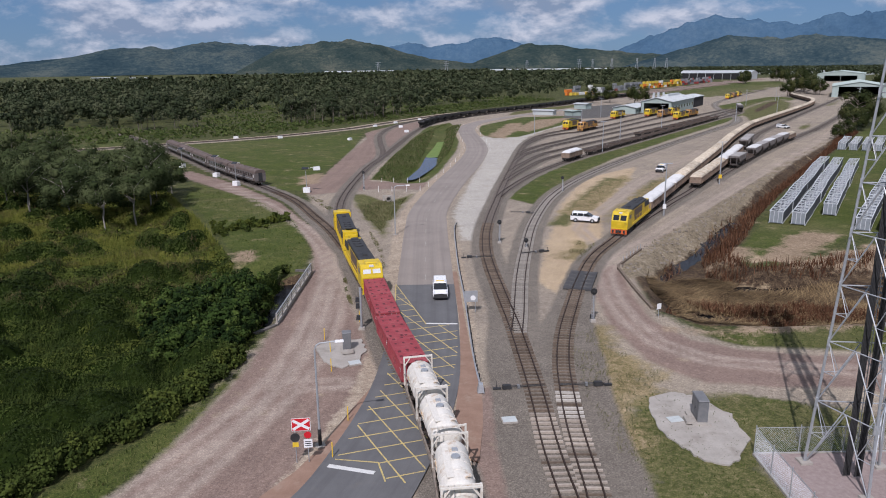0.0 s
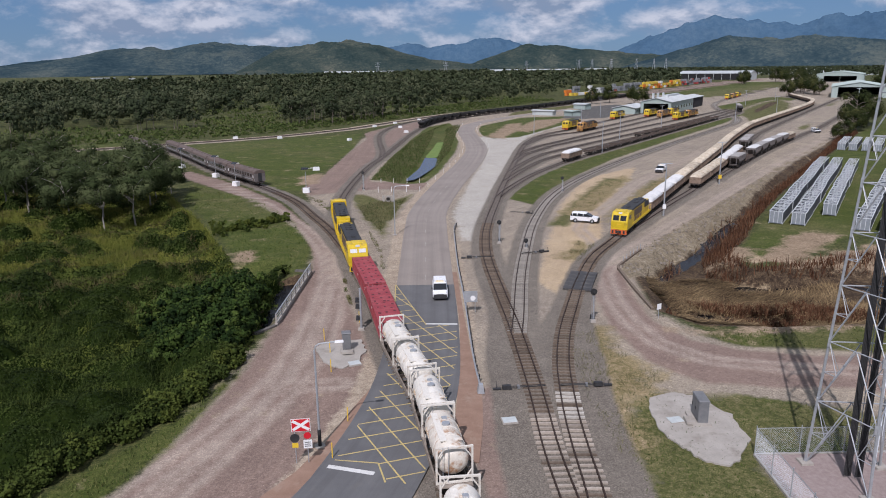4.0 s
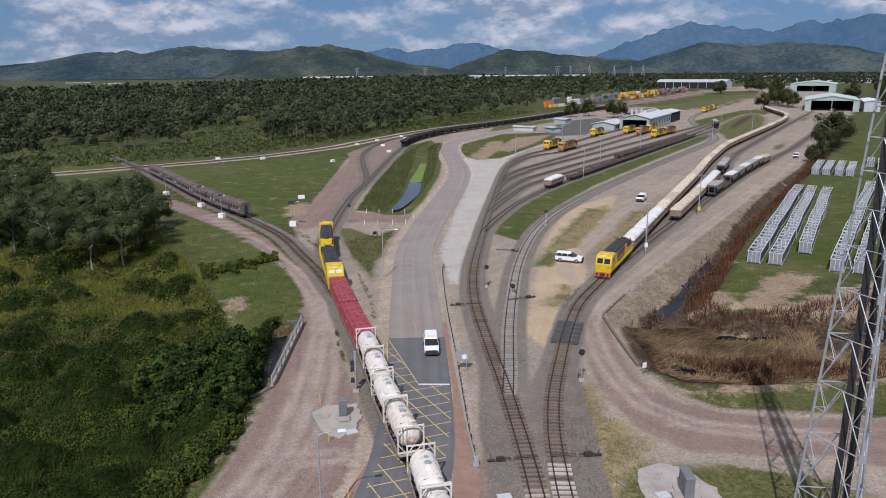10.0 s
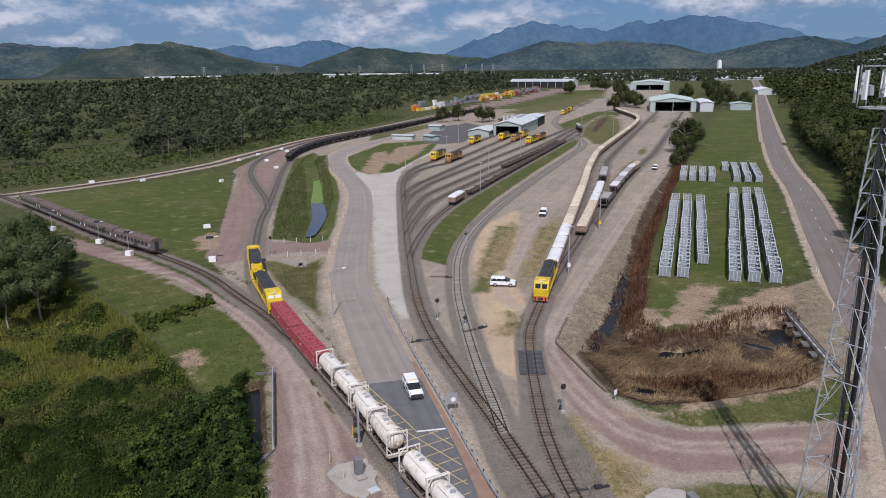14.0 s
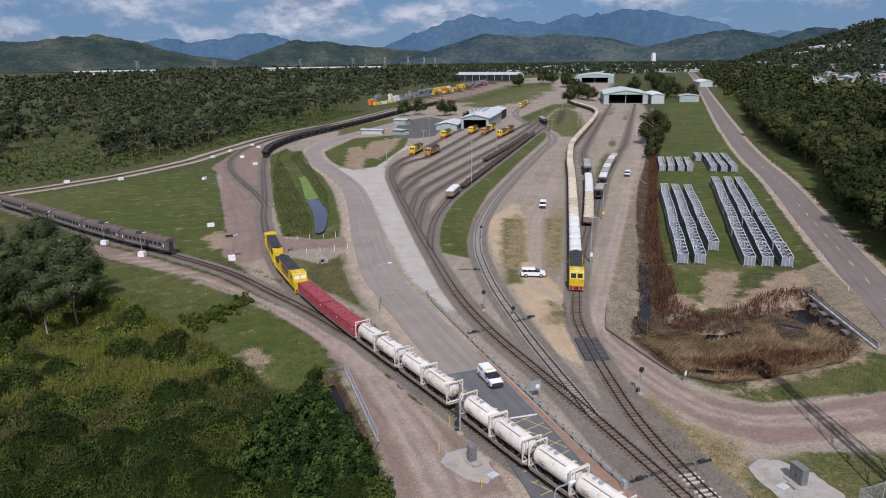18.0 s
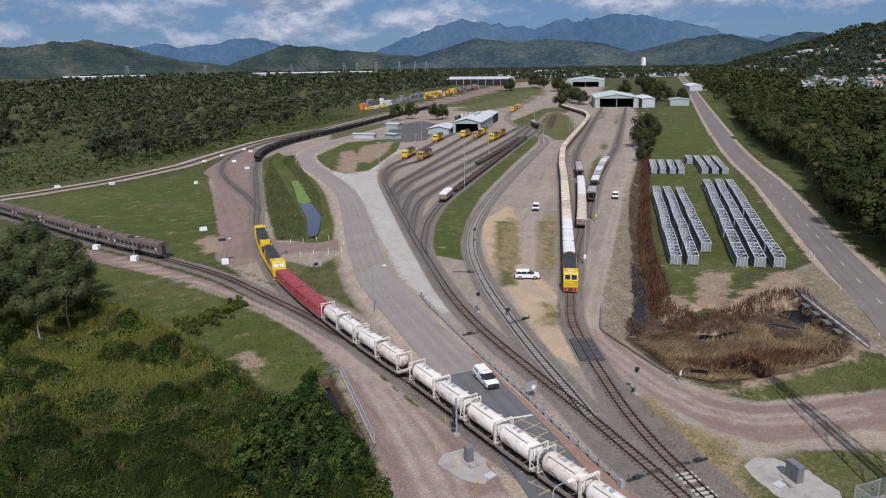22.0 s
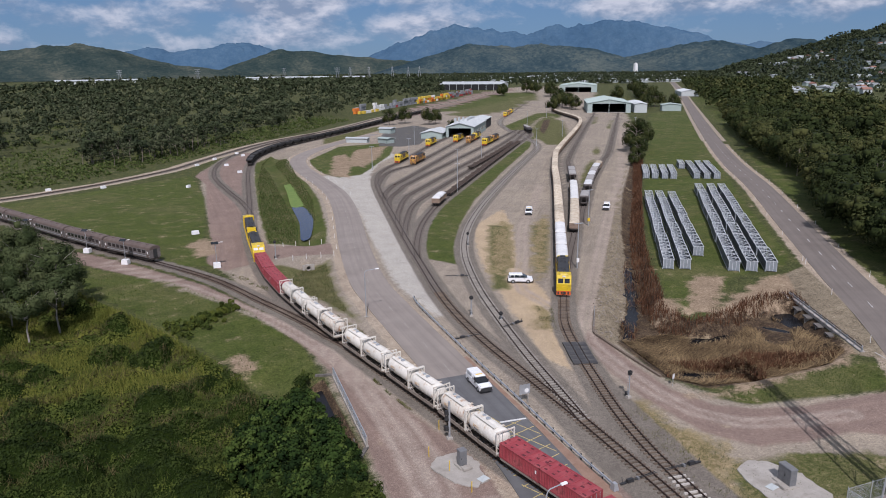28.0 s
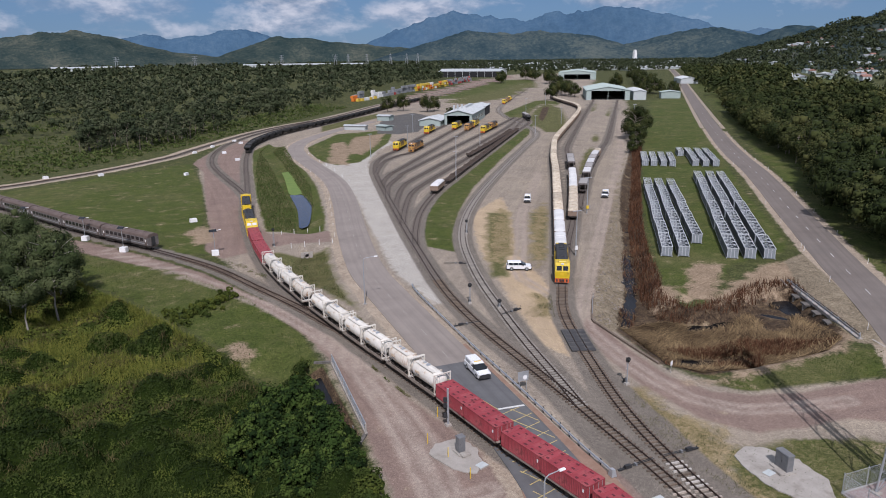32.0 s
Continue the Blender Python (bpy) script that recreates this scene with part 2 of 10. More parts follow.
WLINE = surface("worn white road paint", [(0.66, 0.66, 0.64), (0.55, 0.55, 0.53)], 2, 0.8, 0, 0.003, 12, (0.2, 0.2, 0.2), 1.5, 0.66)
WHITE = surface("white vehicle paint", [(0.76, 0.77, 0.78), (0.80, 0.80, 0.80)], 1, 0.28, 0, 0.0, 8, None, 1, 0.6, 0, 0.5)
GLASS = surface("dark tinted window", [(0.012, 0.014, 0.016), (0.02, 0.022, 0.024)], 1, 0.12, 0, 0.0, 5, None, 1, 0.6, 0, 0.6)
# Even off-white for pale windscreens and headlights.
PALEGLASS = surface("plain off-white pane", [(0.62, 0.64, 0.62), (0.7, 0.7, 0.68)], 1, 0.3, 0, 0.0, 5)
RUBBER = surface("black tyre rubber", [(0.018, 0.018, 0.018), (0.03, 0.03, 0.03)], 5, 0.85, 0, 0.003, 30)
PLASTIC = surface("black plastic", [(0.02, 0.02, 0.021), (0.035, 0.035, 0.036)], 3, 0.6, 0, 0.001, 20)
CARRIAGE = surface("brown grey stainless carriage", [(0.13, 0.115, 0.11), (0.19, 0.17, 0.16)], 0.8, 0.6, 0.15, 0.003, 8, (0.09, 0.07, 0.065), 0.9, 0.62)
CARRIAGE_ROOF = surface("dark brown carriage roof", [(0.095, 0.07, 0.06), (0.14, 0.105, 0.09)], 0.7, 0.75, 0, 0.003, 8)
COAL = surface("black hopper wagon steel", [(0.028, 0.028, 0.030), (0.06, 0.058, 0.055)], 1, 0.8, 0.1, 0.01, 8, None, 1, 0.6, 0.2)
GREYWAGON = surface("dusty grey hopper wagon", [(0.15, 0.135, 0.13), (0.23, 0.21, 0.20)], 1, 0.8, 0.1, 0.01, 8, (0.10, 0.08, 0.075), 0.8, 0.6, 0.2)
SHEDWHITE = surface("pale shed cladding", [(0.42, 0.46, 0.46), (0.50, 0.53, 0.52)], 0.2, 0.6, 0, 0.004, 3, (0.45, 0.48, 0.48), 0.15, 0.63)
SHEDGREEN = surface("pale green shed cladding", [(0.30, 0.37, 0.345), (0.36, 0.425, 0.40)], 0.2, 0.6, 0, 0.004, 3, (0.34, 0.40, 0.38), 0.15, 0.63)
ROOFWHITE = surface("white steel roofing", [(0.42, 0.45, 0.455), (0.52, 0.545, 0.55)], 0.15, 0.55, 0.1, 0.004, 3, (0.36, 0.385, 0.385), 0.12, 0.60)
# Near-black colour that stands for shade inside sheds and the culvert.
SHADE_BLACK = surface("near-black painted as interior shade", [(0.012, 0.012, 0.014), (0.025, 0.025, 0.027)], 0.4, 0.9)
BARK = surface("pale grey bark", [(0.16, 0.13, 0.105), (0.27, 0.23, 0.19)], 2, 0.95, 0, 0.02, 8)
PALEBARK = surface("smooth pale gum bark", [(0.24, 0.21, 0.18), (0.36, 0.33, 0.29)], 2, 0.9, 0, 0.01, 8, (0.14, 0.16, 0.13), 0.8, 0.6)
WATER = surface("still dark pond water", [(0.010, 0.026, 0.062), (0.014, 0.034, 0.078)], 0.3, 0.14, 0, 0.003, 3, None, 1, 0.6, 0, 0.2)
MUDWATER = surface("dark swamp water", [(0.008, 0.009, 0.011), (0.015, 0.015, 0.016)], 0.3, 0.22, 0, 0.003, 3, None, 1, 0.6, 0, 0.09)
ALGAE = surface("bright green pond weed", [(0.10, 0.17, 0.035), (0.16, 0.22, 0.05)], 0.6, 0.9, 0, 0.02, 6)
SIGNRED = surface("red sign sheet", [(0.55, 0.012, 0.022), (0.6, 0.02, 0.03)], 3, 0.45)
SIGNWHITE = surface("white sign sheet", [(0.78, 0.78, 0.77), (0.8, 0.8, 0.8)], 3, 0.45)
SIGNYELLOW = surface("yellow sign sheet", [(0.70, 0.46, 0.03), (0.72, 0.5, 0.04)], 3, 0.5)
RUBBERPAD = surface("black rubber crossing panels", [(0.040, 0.040, 0.042), (0.075, 0.072, 0.07)], 0.8, 0.75, 0, 0.006, 10, (0.12, 0.11, 0.10), 0.7, 0.62)
LEAF_LIGHT = island("light green undergrowth", [(0.2, (0.028, 0.048, 0.013)), (0.5, (0.064, 0.090, 0.025)), (0.85, (0.125, 0.140, 0.050))], 0.1, tone=0.3)
LEAF_REED = island("tall yellow green grass", [(0.25, (0.058, 0.078, 0.013)), (0.5, (0.115, 0.130, 0.023)), (0.75, (0.180, 0.176, 0.040))], 0.07)
LEAF_TURF = island("short green turf blades", [(0.25, (0.030, 0.050, 0.010)), (0.5, (0.062, 0.085, 0.020)), (0.78, (0.125, 0.125, 0.045))], 0.1)
LEAF_PALE = island("thin pale grass heads", [(0.25, (0.060, 0.065, 0.025)), (0.5, (0.120, 0.115, 0.052)), (0.75, (0.190, 0.165, 0.095))], 0.07)
LEAF_BROWN = island("dry olive brown stalks", [(0.25, (0.034, 0.030, 0.012)), (0.5, (0.078, 0.066, 0.027)), (0.75, (0.130, 0.105, 0.048))], 0.12)
LEAF_GUM = island("grey green gum leaves", [(0.0, (0.015, 0.023, 0.012)), (0.5, (0.039, 0.050, 0.024)), (1.0, (0.096, 0.104, 0.058))], 0.05, tone=0.62, spread=0.10, patch=0.30)
LEAF_TREE = island("lighter gum leaves", [(0.0, (0.014, 0.024, 0.008)), (0.5, (0.040, 0.055, 0.020)), (1.0, (0.100, 0.114, 0.050))], 0.25, tone=0.5, spread=0.16, patch=0.34)
LEAF_WOOD = island("dark roadside tree leaves", [(0.0, (0.008, 0.013, 0.004)), (0.5, (0.027, 0.037, 0.011)), (1.0, (0.086, 0.086, 0.030))], 0.08, tone=0.62, spread=0.12, patch=0.33)
LEAF_CARPET = island("leaves of vines and bushes", [(0.0, (0.005, 0.010, 0.002)), (0.25, (0.017, 0.028, 0.006)), (0.5, (0.041, 0.058, 0.012)), (0.75, (0.080, 0.096, 0.018)), (1.0, (0.145, 0.146, 0.028))], 0.5, tone=0.80, spread=0.10, patch=0.16)
LEAF_TUFT = island("feathery shrub leaves", [(0.0, (0.004, 0.009, 0.002)), (0.3, (0.010, 0.022, 0.005)), (0.6, (0.028, 0.050, 0.010)), (1.0, (0.066, 0.094, 0.020))], 0.5, tone=0.75, spread=0.12, patch=0.2)
GAP_SHADE = surface("near-black green painted as shade in leaf gaps", [(0.009, 0.016, 0.004), (0.020, 0.031, 0.007)], 1.5, 1.0, 0, 0.10, 5, spec=0.0)
LEAF_DRY = island("dead brown reeds", [(0.2, (0.026, 0.011, 0.007)), (0.5, (0.080, 0.037, 0.020)), (0.85, (0.152, 0.080, 0.044))], 0.12)
LEAF_STRAW = island("flattened straw reeds", [(0.25, (0.026, 0.016, 0.010)), (0.5, (0.105, 0.070, 0.036)), (0.8, (0.27, 0.195, 0.105))], 0.16)

# ---- mesh tools ----
class Shape:
    """Collects faces for one mesh."""

    def __init__(self):
        self.v, self.f = [], []

    def add(self, verts, faces):
        k = len(self.v)
        self.v += [tuple(p) for p in verts]
        self.f += [tuple(i + k for i in f) for f in faces]
        return self

    def box(self, x0, x1, y0, y1, z0, z1, top=0.0, m=None):
        """A block; top: how far its upper edges are drawn in."""
        t = top
        pts = [Vector(p) for p in ((x0, y0, z0), (x1, y0, z0), (x1, y1, z0), (x0, y1, z0),
                                   (x0 + t, y0 + t, z1), (x1 - t, y0 + t, z1), (x1 - t, y1 - t, z1), (x0 + t, y1 - t, z1))]
        if m is not None:
            pts = [m @ p for p in pts]
        return self.add(pts, ((0, 3, 2, 1), (4, 5, 6, 7), (0, 1, 5, 4), (1, 2, 6, 5), (2, 3, 7, 6), (3, 0, 4, 7)))

    def bar(self, a, b, r, n=6, r2=None, cap=True):
        """A round bar from a to b."""
        a, b = Vector(a), Vector(b)
        d = (b - a).normalized()
        u = d.orthogonal().normalized()
        w = d.cross(u)
        r2 = r if r2 is None else r2
        ring = [(math.cos(2 * math.pi * i / n + 0.4), math.sin(2 * math.pi * i / n + 0.4)) for i in range(n)]
        pts = [a + (u * c + w * s) * r for c, s in ring] + [b + (u * c + w * s) * r2 for c, s in ring]
        fs = [(i, (i + 1) % n, n + (i + 1) % n, n + i) for i in range(n)]
        if cap:
            fs += [tuple(range(n))[::-1], tuple(range(n, 2 * n))]
        return self.add(pts, fs)

    def loft(self, rings, close=True):
        """Rings of equal length joined into a skin, ends closed."""
        n = len(rings[0])
        pts = [p for r in rings for p in r]
        fs = [(k * n + i, k * n + (i + 1) % n, (k + 1) * n + (i + 1) % n, (k + 1) * n + i) for k in range(len(rings) - 1) for i in range(n)]
        if close:
            fs += [tuple(range(n))[::-1], tuple(range((len(rings) - 1) * n, len(rings) * n))]
        return self.add(pts, fs)

    def prism(self, outline, z0, z1):
        return self.loft([[(x, y, z0) for x, y in outline], [(x, y, z1) for x, y in outline]])

    def mesh(self, name, material, smooth=False):
        me = bpy.data.meshes.new(name)
        me.from_pydata(self.v, [], self.f)
        me.materials.append(material)
        if smooth:
            me.polygons.foreach_set("use_smooth", [True] * len(me.polygons))
        me.update()
        return me


def part(name, shape, material, parent, label="", at=None, smooth=False):
    """One mesh object under a thing or a part."""
    me = shape if isinstance(shape, bpy.types.Mesh) else shape.mesh(name, material, smooth)
    ob = new(name, me)
    ob.parent = parent
    if at is not None:
        ob.matrix_basis = at
    if label:
        ob["label"] = label
    return ob


def thing(name, at=None, label="", category="", group="", kind=""):
    ob = new(name)
    ob.empty_display_size = 0.1
    if at is not None:
        ob.matrix_basis = at
    return tagged(ob, label, category, group, kind)


def raw_mesh(name, verts, faces, material, smooth=False):
    """A large mesh straight from arrays of points and of quads or triangles."""
    me = bpy.data.meshes.new(name)
    verts, faces = np.asarray(verts, np.float32), np.asarray(faces, np.int32)
    n, k = faces.shape
    me.vertices.add(len(verts))
    me.vertices.foreach_set("co", verts.ravel())
    me.loops.add(n * k)
    me.loops.foreach_set("vertex_index", faces.ravel())
    me.polygons.add(n)
    me.polygons.foreach_set("loop_start", np.arange(0, n * k, k, dtype=np.int32))
    me.polygons.foreach_set("loop_total", np.full(n, k, np.int32))
    if smooth:
        me.polygons.foreach_set("use_smooth", np.ones(n, bool))
    me.materials.append(material)
    me.update(calc_edges=True)
    me.validate()
    return me


def spline(points, step=0.5):
    """A smooth line through the points, as an array of places about step apart."""
    p = np.array(points, float)
    q = np.vstack([2 * p[0] - p[1], p, 2 * p[-1] - p[-2]])
    out = []
    for i in range(1, len(q) - 2):
        a, b, c, d = q[i - 1:i + 3]
        n = max(2, int(np.linalg.norm(c - b) / step))
        t = np.linspace(0, 1, n, endpoint=False)[:, None]
        out.append(0.5 * (2 * b + (c - a) * t + (2 * a - 5 * b + 4 * c - d) * t ** 2 + (3 * b - a - 3 * c + d) * t ** 3))
    return np.vstack(out + [p[-1:]])


class Line:
    """A smooth line in the plan with its arc length."""

    def __init__(self, points, step=0.5):
        self.p = spline(points, step)
        self.s = np.r_[0, np.cumsum(np.linalg.norm(np.diff(self.p, axis=0), axis=1))]

    def at(self, s):
        return np.array([np.interp(s, self.s, self.p[:, 0]), np.interp(s, self.s, self.p[:, 1])])

    def way(self, s, span=1.0):
        d = self.at(s + span) - self.at(s - span)
        return d / np.linalg.norm(d)

    def lay(self, s, span=4.0, z=0.0, side=0.0):
        """A pose with x along the line."""
        a, b = self.at(s - span), self.at(s + span)
        d = (b - a) / np.linalg.norm(b - a)
        c = (a + b) / 2 + side * np.array([-d[1], d[0]])
        return Matrix.Translation((c[0], c[1], z)) @ Matrix.Rotation(math.atan2(d[1], d[0]), 4, "Z")

    def near(self, x, y):
        """Arc length nearest to a place."""
        return self.s[np.argmin((self.p[:, 0] - x) ** 2 + (self.p[:, 1] - y) ** 2)]


def signed(poly, x, y):
    """Distance to a polygon's edge, positive inside."""
    p = np.array(poly, float)
    d = np.full(x.shape, 1e12)
    inside = np.zeros(x.shape, bool)
    for (ax, ay), (bx, by) in zip(p, np.roll(p, -1, axis=0)):
        ex, ey = bx - ax, by - ay
        t = np.clip(((x - ax) * ex + (y - ay) * ey) / (ex * ex + ey * ey + 1e-9), 0, 1)
        d = np.minimum(d, (x - ax - t * ex) ** 2 + (y - ay - t * ey) ** 2)
        if ay != by:
            inside ^= ((ay > y) != (by > y)) & (x < (bx - ax) * (y - ay) / (by - ay) + ax)
    return np.where(inside, 1, -1) * np.sqrt(d)


def off_line(line, x, y, every=4):
    """Distance to a line, for arrays of places."""
    d = np.full(x.shape, 1e12)
    pts = line.p[::every]
    if not np.array_equal(pts[-1], line.p[-1]):
        pts = np.vstack([pts, line.p[-1:]])
    lo, hi = pts.min(0) - 12, pts.max(0) + 12
    m = (x > lo[0]) & (x < hi[0]) & (y > lo[1]) & (y < hi[1])
    xs, ys, dd = x[m], y[m], d[m]
    for (ax, ay), (bx, by) in zip(pts[:-1], pts[1:]):
        ex, ey = bx - ax, by - ay
        t = np.clip(((xs - ax) * ex + (ys - ay) * ey) / (ex * ex + ey * ey + 1e-9), 0, 1)
        dd = np.minimum(dd, (xs - ax - t * ex) ** 2 + (ys - ay - t * ey) ** 2)
    d[m] = dd
    return np.sqrt(d)

# ---- the plan: tracks, roads, ground zones ----
TRAIN = Line([(7.2, -160), (5, -110), (3.6, -80), (2.2, -50), (1.0, -30), (-0.75, -18.7), (-3.2, -8.2), (-4.9, 1.4), (-6.9, 12), (-9.2, 22), (-11.8, 35),
              (-14.4, 50), (-16.2, 65), (-16.7, 80), (-16.0, 100), (-14.2, 125), (-10.9, 149.9), (-7.4, 181.5), (-1.6, 231), (6, 272), (19, 304),
              (35, 330), (74, 382), (147, 488), (220, 590), (330, 745), (520, 1030)])
CARRIAGE_LINE = Line([(-11.0, 31), (-12.6, 36), (-15.6, 46), (-20.4, 59), (-27.2, 76.5), (-38.6, 96.1), (-47.2, 108.7), (-58.5, 127), (-73.7, 154), (-95, 190), (-130, 245)])
BRANCH = Line([(-11.8, 140), (-11.6, 152), (-12.2, 166), (-13.8, 184.6), (-15.2, 205.7), (-15.6, 221.5), (-14.6, 238), (-11.8, 258), (-5.4, 283), (1.6, 300), (13, 324), (29, 350), (60, 392)])
MAIN = Line([(-190, 150), (-130, 175), (-85.6, 201.1), (-70.1, 211.8), (-52.5, 227), (-31.7, 252.1), (-18.9, 276.4), (-3.6, 305.4), (14.5, 337.6), (34.8, 365.9),
             (81.8, 422), (130.4, 498.3), (166.8, 549.7), (235.9, 645), (404.4, 880.6), (593, 1160)])
YARD = Line([(11, -110), (9.6, -70), (8.8, -45), (8.6, -31.6), (8.6, -25.6), (9.0, -17.4), (9.2, -9), (9.3, 0.4), (9.2, 10), (9.2, 25.8), (10.2, 39.5), (12.2, 53), (15.4, 70),
             (18.8, 88), (24.5, 115.9), (30.6, 145.6), (35, 166), (39, 182), (46, 202), (56, 220), (64, 231), (102, 291), (131, 333)])
SIDING = Line([(9.3, -3), (10.4, 3.2), (11.6, 10.7), (12.8, 17.8), (14.9, 28.5), (18.5, 45), (22.7, 60), (27.3, 73.5), (33.9, 88.4), (43.8, 106.3), (60, 131.4), (89.8, 174),
               (126, 224), (146, 252), (160, 280), (171, 316), (185, 364), (212, 428), (270, 520), (400, 720)])
LOCO_LINE = Line([(8.8, -46), (9.7, -38), (10.4, -31.7), (10.7, -26.5), (11.1, -21.5), (11.7, -16.5), (12.6, -10.6), (14.3, -3.2), (17, 5.5), (20.2, 15), (24.6, 26), (31.3, 37.5),
                  (45, 61), (61, 88.5), (77, 116), (93.5, 144.5), (109, 172), (124, 197), (137, 218), (152, 239), (172, 266), (215, 324), (248, 371), (268, 406), (282, 444),
                  (297, 486), (320, 534), (352, 584), (421, 690), (500, 804)])
LADDER = [Line([(37, 174), (43, 189), (50, 203), (60, 215), (70, 225), (116, 293), (140, 328)]),
          Line([(30.6, 145.6), (35, 158), (43, 173), (53.2, 187.4), (141, 315)]),
          Line([(27.3, 130), (33, 147), (42, 163), (54, 180.9), (139, 291), (186, 352)]),
          Line([(23.6, 111), (29, 126), (38, 146), (50, 163), (137, 276), (188, 348)]),
          Line([(20.5, 96), (27, 113), (36, 133), (47, 149), (70, 179), (133, 261), (187, 340)]),
          Line([(16.3, 75), (21, 88), (29.4, 107), (41.7, 128.5), (56.3, 149.5), (144, 271), (178, 318), (192, 350)])]
SIDE_A = Line([(35.2, 43.5), (41.6, 53), (50.4, 66), (61, 81.3), (78.2, 108.6), (93.8, 134), (112.4, 165.4), (125, 187.5), (158, 237), (330, 476)])
SIDE_B = Line([(70, 92), (80.6, 107.5), (112, 150.4), (148, 196), (183, 241), (346, 463)])
TRACKS = [TRAIN, CARRIAGE_LINE, BRANCH, MAIN, YARD, SIDING, LOCO_LINE, *LADDER, SIDE_A, SIDE_B]

ROAD = Line([(-40, -110), (-22, -75), (-13.2, -50), (-7.6, -36), (-4.6, -29), (-1.45, -16), (-0.3, 0), (0.1, 20), (0.6, 48), (1.6, 64), (6.6, 93), (13.8, 128), (18.6, 157),
             (20.2, 180), (20.4, 205), (21.2, 238), (26, 266), (38, 294), (60, 328), (95, 372)], 1.0)
SIDE_ROAD = Line([(20, -55), (63.6, -6), (91.4, 30.5), (122.8, 71.5), (155, 113.3), (232, 217), (500, 553), (760, 877), (1100, 1310)], 2.0)

HAUL = [(-66, 118), (-53.6, 100.9), (-40.7, 83.8), (-27.9, 63), (-20.2, 45.2), (-16.1, 29.2), (-15.4, 21), (-16.4, 1), (-16.9, -9.9), (-18.8, -22.4), (-20.8, -30.4),
        (-31, -60), (-44, -95), (-24, -95), (-11, -45), (-9.9, -30), (-7.3, -24.7), (-5.9, -16.5), (-3.6, -13.3), (-5.8, -6.6), (-8, 3), (-12, 20), (-14.5, 36), (-20.5, 52),
        (-29, 73), (-39, 90), (-51, 108), (-64, 124)]
JUNCTION = [(-22.6, 229.8), (-13, 262), (4.8, 306.5), (8, 300), (-1, 240.5), (-9, 160), (-14, 118), (-12, 99), (3.5, 96.5), (3, 86), (-9, 88), (-17.4, 86), (-24.1, 81.8), (-27.7, 90), (-24.9, 112),
            (-23.9, 135), (-21.8, 176.3), (-20, 205)]
HAUL_RIGHT = [(27.5, 22.5), (25, 9), (24.4, 0), (26.5, -6), (30.5, -8.7), (36, -10.6), (49.8, -12), (75, -20), (78, -34), (39, -19.5), (36, -17.4), (30, -17.2), (24, -16), (20.5, -11), (19.6, -1.5), (20.5, 8), (23, 19)]
YARDBED = [(-44, -110), (-20.8, -30), (-16.5, 0), (-16.2, 29), (-25, 84), (-22, 200), (-20, 240), (0, 304), (60, 400), (160, 548), (640, 1250), (780, 1250), (420, 560), (255, 318), (155, 183),
           (105, 115), (75, 75), (46, 39), (28.5, 23), (26, 2), (30, -7), (60, -15), (40, -45), (30, -110)]
APRON = [(22, 208), (31, 206.7), (46, 221), (73, 271), (71.4, 258), (55, 232), (42, 201), (35, 174), (26, 130), (17, 86), (12, 52), (8.6, 36), (6.4, 38), (6, 59), (11.3, 92.7), (18, 127), (22, 167)]
LAWNS = [
    [(-140, 155), (-92, 186), (-68.7, 199), (-42, 219), (-23.6, 230), (-22.5, 176), (-25, 130), (-28, 104), (-27.2, 87), (-33, 90), (-47.5, 117), (-62, 140), (-89, 178), (-120, 220)],
    [(4.3, 258), (16, 287), (22, 265), (17, 213), (12, 158), (5, 115), (1, 98), (-3, 96.5), (-12.5, 102), (-9.5, 140), (-3, 200)],
    [(-16.5, 83), (-9, 80), (-2, 82), (-5.8, 57), (-6.5, 40), (-8.5, 49), (-11.5, 64)],
    [(18.5, 73), (24, 94), (42.5, 130), (60, 155.5), (106, 217.5), (160, 300), (174, 315), (160, 283), (145, 258), (91, 183), (56, 132), (39, 103), (27, 79), (22.5, 66)],
    [(28, -4.5), (43, -3.4), (52.4, -4.2), (58, -5.6), (50, -11.3), (40.6, -9.6), (31, -7.8)],
    [(158, 180), (369, 448), (425, 460), (211, 198.5), (124.3, 87), (93.5, 44.5), (86, 38), (69.4, 35.4), (48.2, 19.6), (48, 29.4), (58.3, 44.8), (91, 92.6)],
    [(16, -19), (18.8, -17.4), (25.5, -18.6), (34, -21.5), (36, -25), (24, -27), (22.6, -33), (21, -50), (14, -50), (13.6, -32), (14.2, -26)],
    [(28.3, 257), (55.8, 309), (90.6, 317), (69, 260), (39, 203), (29, 199.4), (24.8, 219)],
    [(80, 6), (101, 34), (232, 200), (700, 779), (760, 760), (330, 230), (126.8, 46), (100, 10)],
    [(-17.1, -8), (-19.8, -19.1), (-27, -32), (-50, -66), (-34, -66), (-21.4, -31), (-19.2, -22.6), (-17.2, -10)],
    [(150, 270), (215, 362), (300, 480), (285, 500), (190, 380)],
    [(617, 521), (1097, 973), (1150, 950), (765, 575), (600, 420)],
    [(200, 560), (330, 740), (500, 985), (560, 985), (420, 770), (300, 600), (250, 560)],
    [(25.6, -18.4), (30.6, -19.7), (29.9, -24.2), (32.2, -26.9), (28.5, -29.6), (22.6, -26.8), (24.6, -22.0)],
]
